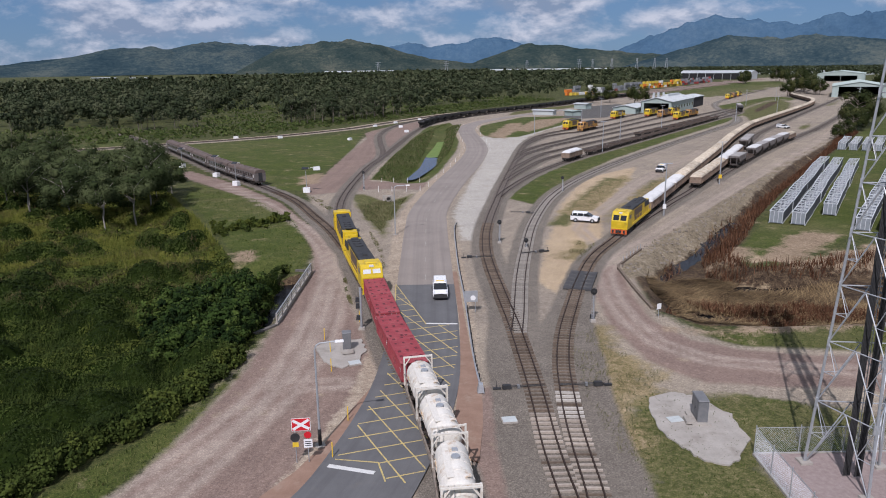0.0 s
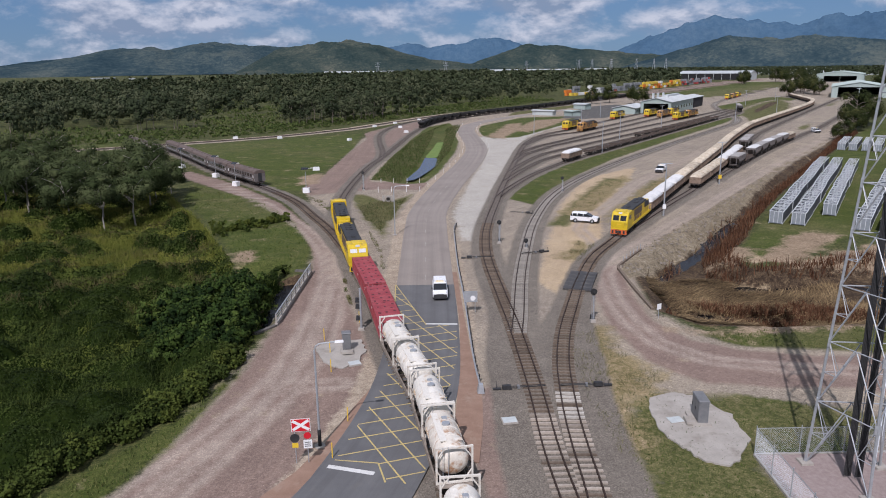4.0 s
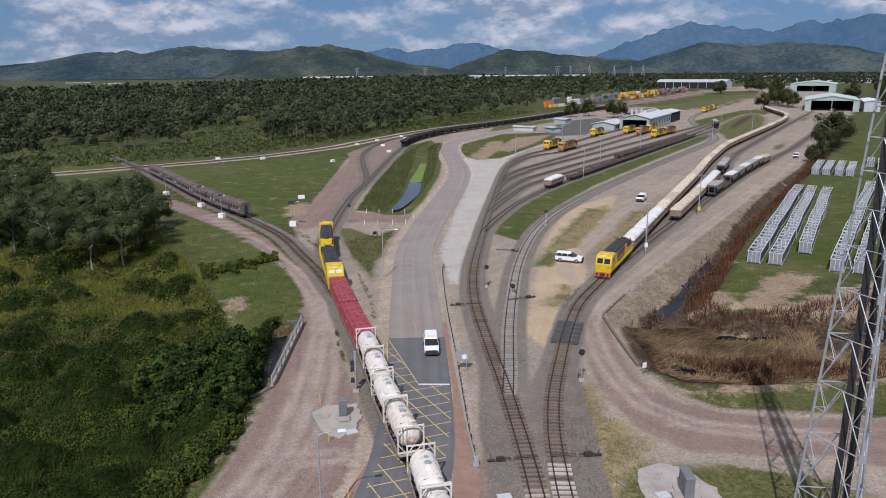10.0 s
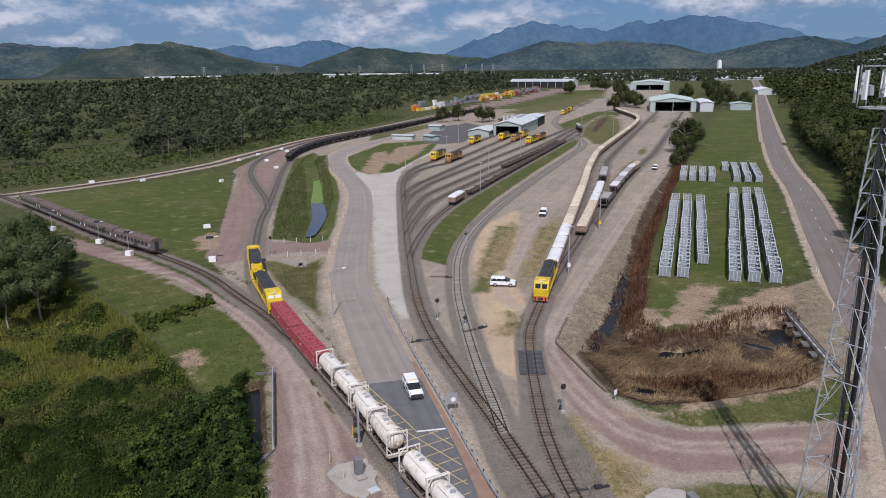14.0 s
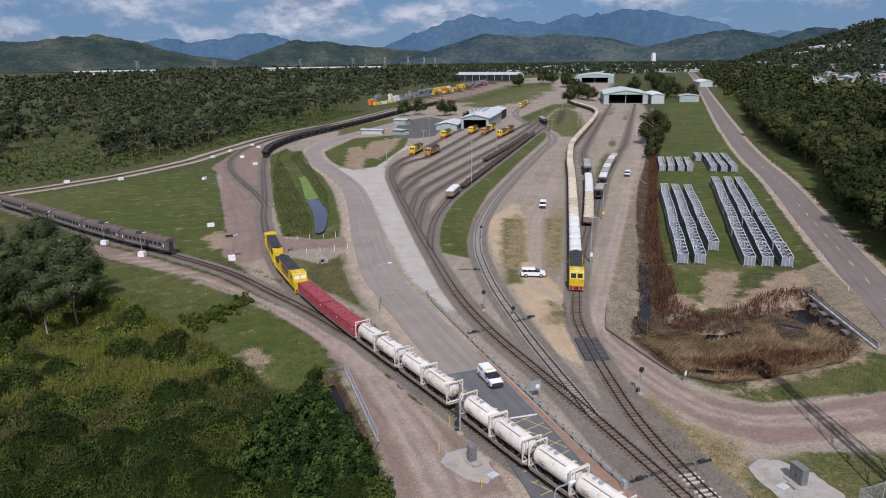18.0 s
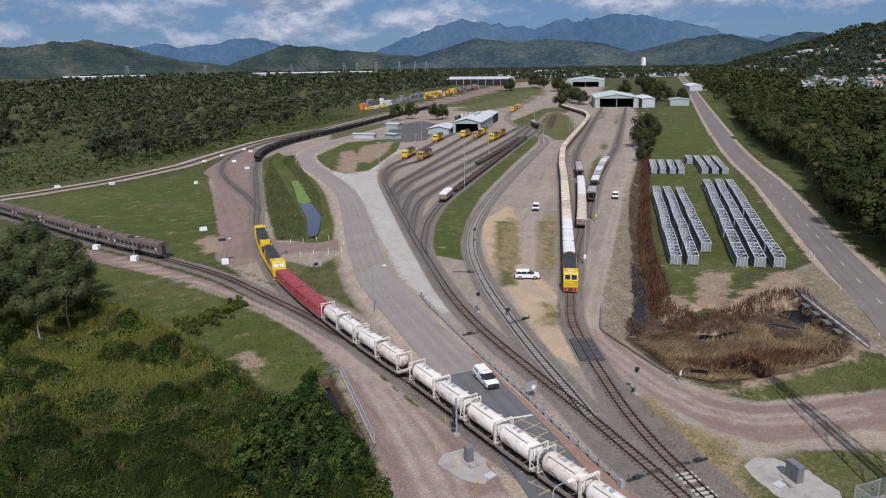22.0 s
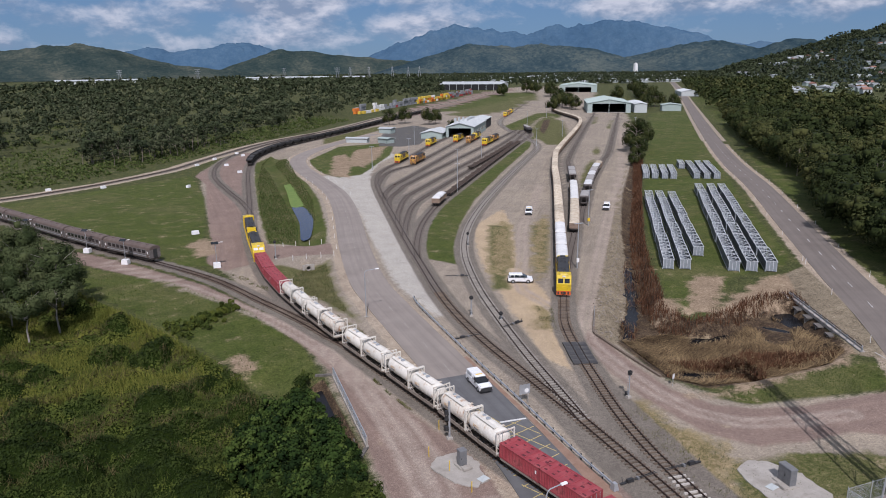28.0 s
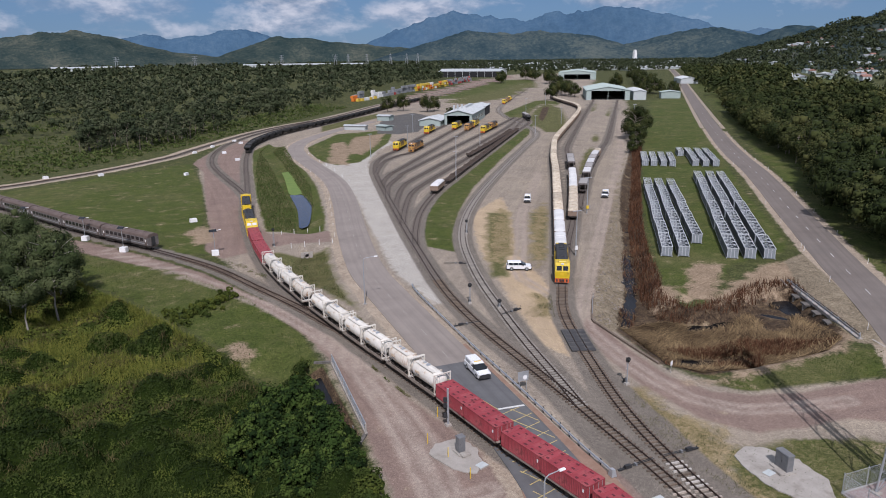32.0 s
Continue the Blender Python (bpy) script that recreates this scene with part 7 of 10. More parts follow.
def motions():
    rows = []
    for (t0, x0, y0), (t1, x1, y1), (t2, x2, y2) in zip([VAN[0]] + VAN[:-1], VAN, VAN[1:] + [VAN[-1]]):
        if math.hypot(x2 - x0, y2 - y0) > 0.4:
            turn = math.degrees(math.atan2(y2 - y0, x2 - x0))
        rows.append((t1, pose(x1, y1, 0, 0, 0, turn)))
    walk(van, rows)
    tt = [a for a, _ in PROGRESS]
    pp = [b for _, b in PROGRESS]
    times = list(range(0, 33))
    smooth = np.convolve(np.pad(np.interp(np.linspace(-3, 35, 381), tt, pp), 10, "edge"), np.ones(21) / 21, "valid")
    lo = np.interp(times, np.linspace(-3, 35, 381), smooth)
    lo[:2], lo[-2:] = np.interp(times[:2], tt, pp), np.interp(times[-2:], tt, pp)
    for ob, back, half, z, turn, *wagon in MOVING:
        rows = []
        for t, p in zip(times, lo):
            if wagon:
                m = TRAIN.lay(S_ZERO + p + wagon[0], 4.2, RAIL_TOP) @ pose(back - wagon[0], 0, z, 0, 0, turn)
            else:
                m = TRAIN.lay(S_ZERO + p + back, half, RAIL_TOP + z) @ pose(0, 0, 0, 0, 0, turn)
            rows.append((t, m))
        walk(ob, rows)

# ---- road markings ----
def clipped(poly, a, b, step=0.08):
    """The stretches of the line a-b that lie in a polygon."""
    a, b = np.array(a, float), np.array(b, float)
    n = max(2, int(np.linalg.norm(b - a) / step))
    t = np.linspace(0, 1, n)
    p = a + (b - a) * t[:, None]
    k = signed(poly, p[:, 0], p[:, 1]) > 0
    out, start = [], None
    for i in range(n):
        if k[i] and start is None:
            start = i
        if start is not None and (not k[i] or i == n - 1):
            if i - start > 4:
                out.append((p[start], p[i]))
            start = None
    return out


def stripe(a, b, width, material, parent, z=0.071):
    a, b = np.array(a, float), np.array(b, float)
    d = (b - a) / np.linalg.norm(b - a)
    m = Matrix.Translation((a[0], a[1], 0)) @ Matrix.Rotation(math.atan2(d[1], d[0]), 4, "Z")
    return part("painted_line", Shape().box(0, float(np.linalg.norm(b - a)), -width / 2, width / 2, z, z + 0.005, 0, m), material, parent)


HATCH = [(-3.75, 14.6), (-0.1, 0.0), (3.2, -0.4), (2.7, -9), (1.6, -16), (-1.0, -30.2), (-3.4, -29.2), (-3.9, -27.2), (-7.0, -26.6), (-5.6, -20.7), (-3.9, -14), (-3.6, 0)]
marks = thing("road_marking", None, "worn yellow cross-hatched box painted across the level crossing", "road marking", kind="structure")
for a, b in (((-3.75, 14.6), (-0.1, 0.0)), ((-7.0, -26.6), (-3.9, -27.2)), ((-3.9, -27.2), (-3.3, -29.6)), ((-3.75, 14.6), (-3.6, 2))):
    stripe(a, b, 0.115, YLINE, marks)
for i in range(22):
    y = -31.5 + 2.1 * i
    for a, b in clipped(HATCH, (-9, y - 1.5), (5, y + 2.6)):
        stripe(a, b, 0.115, YLINE, marks)
for i in range(17):
    x = -16 + 2.15 * i
    for a, b in clipped(HATCH, (x - 8.6, 18), (x + 14.6, -31)):
        stripe(a, b, 0.115, YLINE, marks, 0.0725)
white_marks = thing("road_marking", None, "white stop lines and faint centre dashes on the asphalt", "road marking", kind="structure")
stripe((-7.4, -27.4), (-4.1, -28.5), 0.42, WLINE, white_marks)
stripe((-0.1, 0.25), (3.25, -0.05), 0.34, WLINE, white_marks)
s = road_s + 2
while s < ROAD.s[-1] - 5:
    stripe(ROAD.at(s), ROAD.at(s + 2.5), 0.09, FAINT, white_marks)
    s += 9
s = SIDE_ROAD.near(62, -6)
for i in range(36):
    stripe(SIDE_ROAD.at(s), SIDE_ROAD.at(s + 3), 0.12, WLINE, white_marks)
    s += 12
BRICKPAVE = surface("red brown paved verge", [(0.23, 0.140, 0.098), (0.30, 0.195, 0.142)], 0.8, 0.9, 0, 0.01, 12, (0.28, 0.20, 0.15), 0.5, 0.6)
verge = Shape().prism([(3.75, 20), (4.35, 20), (4.2, 5), (4.15, -8), (4.35, -17.5), (4.0, -22), (3.2, -27.5), (1.3, -26.5), (2.3, -16.7), (3.0, -9), (3.55, 0)], -0.02, 0.05)
tagged(new("pavement", verge.mesh("pavement", BRICKPAVE)), "red brown paved strip between road and guard rail", "pavement", kind="structure")
verge = Shape().prism([(-3.5, -12.6), (-5.0, -14.6), (-6.6, -19.4), (-8.0, -24.2), (-9.6, -28.0), (-12.5, -32.5), (-9.6, -32), (-6.6, -26), (-5.2, -20)], -0.02, 0.05)
tagged(new("pavement", verge.mesh("pavement", BRICKPAVE)), "red brown paved verge beside the crossing", "pavement", kind="structure")

# crossing panels on the curved siding
panels = thing("crossing_panels", None, "black rubber crossing panels over the curved siding", "crossing", kind="structure")
sp = LOCO_LINE.near(20.0, 14.3)
for i in range(-2, 3):
    for y0, y1 in ((-1.75, -0.64), (-0.5, 0.5), (0.64, 1.75)):
        part("panel", Shape().box(-0.78, 0.78, y0, y1, 0.02, RAIL_TOP - 0.012 * (1 + abs(i) % 2), 0.015), RUBBERPAD, panels, at=LOCO_LINE.lay(sp + i * 1.6, 0.8, 0))

# ---- guard rail ----
guard = thing("guard_rail", None, "long galvanised guard rail on black posts beside the road", "guard rail")
G = Line([(5.9, 48), (5.3, 44), (4.9, 33), (4.6, 20.3), (4.5, 6.2), (4.2, -10), (4.3, -16.8)], 1.0)
rings = []
for a in np.linspace(0, G.s[-1], 46):
    p, d = G.at(a), G.way(a)
    n = np.array([-d[1], d[0]])
    rings.append([(*(p + n * o), z) for o, z in ((0.0, 0.42), (-0.07, 0.48), (0.0, 0.57), (-0.07, 0.66), (0.0, 0.73), (0.03, 0.73), (-0.04, 0.66), (0.03, 0.57), (-0.04, 0.48), (0.03, 0.42))])
part("rail_beam", Shape().loft(rings), STEEL, guard)
post_mesh = Shape().box(-0.06, 0.06, -0.05, 0.05, -0.1, 0.78).box(-0.05, 0.05, -0.16, 0.05, 0.47, 0.7).mesh("post", PLASTIC)
for a in np.arange(0.5, G.s[-1] - 1, 2.0):
    part("post", post_mesh, None, guard, at=G.lay(a, 0.5, 0, 0.14))
part("end_terminal", Shape().box(-0.35, 0.35, -0.3, 0.3, 0.1, 0.85, 0.12), STEEL, guard, "grey padded end terminal", G.lay(G.s[-1] - 0.2, 0.2, 0))


# ---- cars ----
def road_car(name, label, at, pickup):
    t = thing(name, at, label, "car")
    L = 2.62 if pickup else 2.42
    lower = [(-L, 0.42), (L - 0.15, 0.38), (L, 0.6), (L - 0.08, 0.92), (L - 1.15, 1.12), (-L, 1.12)]
    part("body", Shape().loft([[(x * q, y, z) for x, z in lower] for y, q in ((-0.93, 0.985), (-0.86, 1.0), (0.86, 1.0), (0.93, 0.985))]), WHITE, t)
    r = -0.35 if pickup else -L + 0.12
    glass = [(r - 0.05, 1.1), (L - 1.05, 1.1), (L - 2.05, 1.66), (r + 0.1, 1.68)]
    part("window_band", Shape().loft([[(x, y * (1 - 0.12 * (z > 1.2)), z) for x, z in glass] for y in (-0.87, 0.87)]), GLASS, t, "dark windows")
    part("roof", Shape().box(r + 0.05, L - 2.02, -0.79, 0.79, 1.64, 1.76, 0.09), WHITE, t)
    for y in (-0.84, 0.80):
        for x in ((L - 2.65, r + 0.15) if pickup else (L - 2.6, L - 3.65, r + 0.2)):
            part("pillar", Shape().box(x, x + 0.1, y, y + 0.05, 1.1, 1.66), WHITE, t)
    if pickup:
        part("canopy", Shape().box(-L + 0.04, -0.46, -0.86, 0.86, 1.08, 1.74, 0.07), WHITE, t, "white service canopy on the tray")
        part("canopy_door", Shape().box(-L + 0.5, -0.8, -0.875, -0.858, 1.18, 1.62), STEEL, t)
        part("light_bar", Shape().box(-0.05, 0.12, -0.5, 0.5, 1.75, 1.83, 0.02), SIGNYELLOW, t, "amber light bar")
        for y in (-0.80, 0.76):
            part("bonnet_edge", Shape().box(L - 1.12, L - 0.12, y, y + 0.04, 1.02, 1.06), STEEL, t)
    part("bumper", Shape().box(L - 0.1, L + 0.14, -0.88, 0.88, 0.35, 0.82, 0.06), PLASTIC, t, "black bull bar")
    part("rear_bumper", Shape().box(-L - 0.1, -L + 0.05, -0.85, 0.85, 0.42, 0.62, 0.03), PLASTIC, t)
    part("grille", Shape().box(L - 0.05, L + 0.02, -0.5, 0.5, 0.66, 0.86), BLACK, t)
    for y in (-0.72, 0.72):
        part("headlight", Shape().box(L - 0.16, L - 0.02, y - 0.17, y + 0.17, 0.76, 0.92, 0.02), PALEGLASS, t)
        part("mirror", Shape().box(L - 1.75, L - 1.55, y * 1.42 - 0.1, y * 1.42 + 0.1, 1.1, 1.28, 0.03), PLASTIC, t)
        part("tail_light", Shape().box(-L - 0.02, -L + 0.02, y - 0.1, y + 0.1, 0.8, 1.05), SIGNRED, t)
    w = Shape().loft([ring(0.38, -0.13, 16), ring(0.38, 0.13, 16)]).mesh("wheel", RUBBER)
    w.transform(Matrix.Rotation(radians(90), 4, "Z"))
    hub = Shape().loft([ring(0.2, -0.135, 10), ring(0.2, 0.135, 10)]).mesh("rim", STEEL)
    hub.transform(Matrix.Rotation(radians(90), 4, "Z"))
    for x in (-L + 0.95, L - 0.95):
        for y in (-0.82, 0.82):
            o = part("wheel", w, None, t, at=pose(x, y, 0.38))
            part("rim", hub, None, o)
    return t


road_car("utility_vehicle", "white dual-cab utility with a service canopy waiting on the road", pose(1.75, 10.3, 0.07, 0, 0, -91) @ Matrix.Diagonal((0.94, 0.94, 0.96, 1)), True)
road_car("four_wheel_drive", "white four-wheel drive wagon parked on the dirt lane", pose(28.8, 49.6, 0, 0, 0, -24), False)
road_car("utility_vehicle", "small white utility parked by the sidings", pose(62.3, 107.5, 0, 0, 0, -121), True)
van = road_car("utility_vehicle", "white utility driving down the lane beside the grey hoppers", pose(86.3, 105.3, 0, 0, 0, -125), True)


# ---- stacked steel racks ----
# Darker copy of the sheet steel below, painted as shade on side walls.
SHADESHEET = surface("shaded copy of blue grey sheet steel", [(0.075, 0.085, 0.095), (0.125, 0.138, 0.150)], 1.5, 0.6, 0.1, 0.002, 12)
GREYSHEET = surface("blue grey sheet steel", [(0.22, 0.245, 0.27), (0.30, 0.325, 0.35)], 1.5, 0.6, 0.2, 0.002, 12)


def steel_rack(near, front=False):
    """An open container-length frame with braced sides and sheeted ends."""
    t = thing("steel_rack", None, "open-topped pale grey steel container frame on the grass", "rack", "rows of steel racks")
    L, W, H = 6.05, 1.14, 2.25
    part("floor", Shape().box(-L + 0.1, L - 0.1, -W + 0.1, W - 0.1, 0.1, 0.16), GREYSHEET, t, "grey sheet floor")
    for y in (-W, W - 0.12):
        part("base_rail", Shape().box(-L, L, y, y + 0.12, 0.03, 0.20), FRAMEGREY, t)
        part("top_rail", Shape().box(-L, L, y, y + 0.12, H - 0.16, H), FRAMEGREY, t)
        inner = y + 0.03 if y < 0 else y + 0.05
        wave = [(-L + 0.06 + i * (2 * L - 0.12) / 40, inner + (0.03 if i % 4 in (1, 2) else 0.0)) for i in range(41)]
        part("side_wall", Shape().prism(wave + [(x, w + 0.02) for x, w in wave[::-1]], 0.19, H - 0.15), SHADESHEET, t, "corrugated steel side wall painted dark as shade")
    s = Shape()
    for i in range(5):
        x = -L + 0.02 + i * (2 * L - 0.14) / 4
        beam = Shape().box(x, x + 0.07, -W + 0.12, W - 0.12, H - 0.12, H - 0.02)
        if near:
            part("cross_beam", beam, FRAMEGREY, t)
        else:
            s.add(beam.v, beam.f)
        if i < 4:
            for e in (-1, 1):
                s.bar((x + 0.1, -W * e * 0.9, H - 0.08 - 0.02 * e), (x + (2 * L - 0.14) / 4, W * e * 0.9, H - 0.08 - 0.02 * e), 0.042, 4)
    part("top_bracing", s, FRAMEGREY, t)["kind"] = "stuff"
    for e in (-1, 1):
        x = e * (L - 0.04)
        wall = t
        if front and e < 0:
            wall = part("end_wall", Shape().box(x - 0.02, x + 0.02, -W + 0.14, W - 0.14, 0.24, H - 0.2), GREYSHEET, t, "grey sheeted end wall")
        studs = Shape()
        for k in range(4):
            y = -W + 0.10 + k * (2 * W - 0.28) / 3
            stud = Shape().box(x - 0.06, x + 0.06, y, y + 0.08, 0.2, H - 0.15)
            if near:
                part("end_stud", stud, FRAMEGREY, wall)
            else:
                studs.add(stud.v, stud.f)
        if not near:
            part("end_frame", studs, FRAMEGREY, t)
    return t


racks = {"front": steel_rack(True, True), "near": steel_rack(True), "far": steel_rack(False)}
U, V, O = np.array([0.5793, 0.8151]), np.array([0.8151, -0.5793]), np.array([60.85, 45.0])
first = {"front", "near", "far"}
SKEW = {0.0: -0.011, 3.5: -0.011, 7.0: -0.011, 13.1: 0.033, 16.75: 0.033, 20.4: 0.033}
for lat, start, n, pitch in ((0.0, 0.0, 7, 12.1), (3.5, 0.6, 7, 12.0), (7.0, 11.9, 6, 12.0), (13.1, 0.9, 8, 12.6), (16.75, 1.5, 8, 12.6), (20.4, 1.9, 8, 12.6),
                             (0.2, 123.6, 2, 12.4), (3.5, 123.8, 2, 12.4), (6.8, 124, 2, 12.4), (10.1, 124, 2, 12.4),
                             (18.4, 126, 3, 12.4), (21.9, 126, 3, 12.4), (25.4, 126.5, 3, 12.4), (15.0, 152, 1, 12.4)):
    for i in range(n):
        skew = SKEW[lat] if start < 20 else 0.0
        c = O + V * (lat + skew * pitch * i) + U * (start + 6.1 + pitch * i)
        m = Matrix.Translation((c[0] + 0.12 * math.sin(i * 2.3 + lat), c[1], 0.02)) @ Matrix.Rotation(math.atan2(U[1], U[0]) - skew + 0.010 * math.sin(i * 1.7 + lat * 3), 4, "Z")
        which = "front" if i == 0 else "near" if start < 20 and i < 3 else "far"
        if which in first:
            racks[which].matrix_basis = m
            first.discard(which)
        else:
            copy_thing(racks[which], m)


# ---- communications tower ----
def tower():
    t = thing("lattice_tower", pose(27.9, -30.65, 0) @ Matrix.Diagonal((1, 1, 0.967, 1)), "tall galvanised lattice telephone tower with panel antennas", "tower")
    top, r0, r1 = 37.5, 2.8, 0.75
    angles = [radians(a) for a in (140, 260, 20)]

    def leg(k, z):
        r = r0 + (r1 - r0) * min(1, z / top)
        return Vector((r * math.cos(angles[k]), r * math.sin(angles[k]), z))
    zs, z = [0.0], 0.0
    while z < top - 0.5:
        z += max(1.9, 5.0 - z * 0.10)
        zs.append(min(z, top))
    for k in range(3):
        part("leg", Shape().bar(leg(k, -0.1), leg(k, top), 0.098, 8, 0.07), STEEL, t)
        part("footing", Shape().box(-0.45, 0.45, -0.45, 0.45, -0.3, 0.22, 0.04), CONCRETE, t, "concrete footing", Matrix.Translation((leg(k, 0).x, leg(k, 0).y, 0)))
        for i, z in enumerate(zs[1:-1]):
            p = leg(k, z)
            part("gusset", Shape().box(-0.2, 0.2, -0.06, 0.06, -0.3, 0.3), STEEL, t, at=Matrix.Translation(p) @ Matrix.Rotation(angles[k] + 1.57, 4, "Z"))
    for i in range(len(zs) - 1):
        for k in range(3):
            a0, b0, a1, b1 = leg(k, zs[i]), leg((k + 1) % 3, zs[i]), leg(k, zs[i + 1]), leg((k + 1) % 3, zs[i + 1])
            mid = (a1 + b1) / 2
            r = 0.045 if i < 5 else 0.034
            s = Shape().bar(a1, b1, r, 5).bar(a0, mid, r, 5).bar(b0, mid, r, 5)
            if i < 6:
                for p0, p1 in ((a0, a1), (b0, b1)):
                    q = (p0 + p1) / 2
                    w = (p0 + mid) / 2
                    s.bar(q, w, r * 0.7, 4)
                    s.bar(p1, w, r * 0.7, 4)
            part("bracing", s, STEEL, t)
    for x, y in ((0.35, -0.3), (-0.3, -0.1)):
        for j in range(5):
            part("feeder_cable", Shape().bar((x + 0.1 * j - 0.2, y, 0.2), (x + 0.1 * j - 0.2, y, 38.8), 0.052, 5), PLASTIC, t, "thick black feeder cable")
    s = Shape()
    for e in (-0.25, 0.25):
        s.bar((e + 0.6, 0.9, 0.3), (e * 0.8, 0.35, 36), 0.03, 4)
    for i in range(70):
        z = 0.5 + i * 0.5
        q = z / 36
        s.bar((-0.25 * (1 - 0.2 * q) + 0.6 * (1 - q), 0.9 - 0.55 * q, z), (0.25 * (1 - 0.2 * q) + 0.6 * (1 - q), 0.9 - 0.55 * q, z), 0.015, 4)
    part("ladder", s, STEEL, t)
    part("mast", Shape().bar((0, 0, 37), (0, 0, 43.0), 0.16, 8), STEEL, t)
    s = Shape()
    for z in (39.0, 42.0):
        for k in range(12):
            a, b = 2 * math.pi * k / 12, 2 * math.pi * (k + 1) / 12
            s.bar((1.9 * math.cos(a), 1.9 * math.sin(a), z), (1.9 * math.cos(b), 1.9 * math.sin(b), z), 0.05, 5)
        for k in range(6):
            a = 2 * math.pi * k / 6
            s.bar((0, 0, z), (1.9 * math.cos(a), 1.9 * math.sin(a), z), 0.05, 5)
    part("head_frame", s, STEEL, t, "galvanised antenna head frame")
    for k in range(9):
        a = 2 * math.pi * k / 9 + 0.3
        h = (2.7, 2.1, 1.6)[k % 3]
        m = Matrix.Rotation(a, 4, "Z") @ Matrix.Translation((2.2, 0, 40.7))
        ant = part("antenna", Shape().box(-0.08, 0.1, -0.17, 0.17, -h / 2, h / 2, 0.03), SIGNWHITE, t, "white panel antenna", m)
        part("antenna_pipe", Shape().bar((-0.22, 0, -h / 2 - 0.4), (-0.22, 0, h / 2 + 0.1), 0.04, 6), STEEL, ant)
        part("radio_unit", Shape().box(-0.62, -0.3, -0.18, 0.18, -0.75, -0.05, 0.03), STEEL, ant, "grey radio box")
    return t


tower()


def chain_fence():
    t = thing("wire_fence", None, "chain-link fence with galvanised posts round the tower", "fence")
    corners = [(22.8, -27.6), (35.5, -27.9), (35.2, -38.5), (22.4, -38.2)]
    for (ax, ay), (bx, by) in zip(corners, corners[1:] + corners[:1]):
        a, b = Vector((ax, ay, 0)), Vector((bx, by, 0))
        n = max(1, round((b - a).length / 3))
        for i in range(n):
            p = a.lerp(b, i / n)
            part("post", Shape().bar((p.x, p.y, -0.1), (p.x, p.y, 2.3), 0.035, 6), STEEL, t)
        part("rail", Shape().bar(a + Vector((0, 0, 2.1)), b + Vector((0, 0, 2.1)), 0.025, 5).bar(a + Vector((0, 0, 0.12)), b + Vector((0, 0, 0.12)), 0.02, 5), STEEL, t)
        s = Shape()
        d = (b - a).normalized()
        L = (b - a).length
        x = -2.0
        while x < L:
            for e in (0, 1):
                x0, x1 = max(x, 0), min(x + 2.0, L)
                if x1 > x0:
                    z0, z1 = (x0 - x), (x1 - x)
                    p, q = a + d * x0, a + d * x1
                    if e:
                        z0, z1 = 2.0 - z0, 2.0 - z1
                    s.bar((p.x, p.y, 0.1 + z0), (q.x, q.y, 0.1 + z1), 0.006, 3, cap=False)
            x += 0.16
        part("wire_mesh", s, STEEL, t, "grey woven wire mesh")
        part("plinth", Shape().box(0, L, -0.1, 0.1, -0.1, 0.12, 0, Matrix.Translation(a) @ Matrix.Rotation(math.atan2(d.y, d.x), 4, "Z")), CONCRETE, t)
    return t


chain_fence()
tagged(new("gravel_bed", Shape().prism([(22.8, -27.6), (35.5, -27.9), (35.2, -38.5), (22.4, -38.2)], -0.05, 0.06).mesh("gravel_bed", surface(
    "pinkish crushed gravel", [(0.24, 0.18, 0.165), (0.32, 0.26, 0.24)], 3, 0.95, 0, 0.03, 16))), "pinkish gravel bed of the tower compound", "gravel", kind="structure")
part_shelter = thing("equipment_shelter", pose(32.6, -35.5, 0.06), "pale grey equipment shelter in the tower compound", "shelter")
part("body", Shape().box(-1.2, 1.2, -1.5, 1.5, 0, 2.5, 0.0), SHEDWHITE, part_shelter)
part("roof", Shape().box(-1.3, 1.3, -1.6, 1.6, 2.5, 2.62, 0.05), ROOFWHITE, part_shelter)


# ---- cabinets and pads ----
def pad(points, label, seed):
    rng = random.Random(seed)
    out = []
    n = len(points)
    for i in range(n):
        a, b = Vector((*points[i], 0)), Vector((*points[(i + 1) % n], 0))
        for k in range(5):
            p = a.lerp(b, k / 5)
            out.append((p.x + rng.uniform(-0.16, 0.16), p.y + rng.uniform(-0.16, 0.16)))
    return tagged(new("concrete_pad", Shape().prism(out, -0.1, 0.09).mesh("concrete_pad", CONCRETE)), label, "pad", kind="structure")


pad([(18.2, -18.6), (20.6, -17.5), (22.3, -18.6), (23.7, -21.8), (23.4, -25.5), (21.6, -28.2), (20.0, -28.9), (18.6, -27.6), (17.4, -24.4), (17.5, -21)], "ragged pale concrete pad round a cabinet", 5)
pad([(-11.3, -5.6), (-9.8, -4.1), (-6.9, -3.8), (-6.1, -6.5), (-6.8, -9.6), (-8.2, -10.9), (-10, -9.2)], "ragged pale concrete pad beside the track", 6)


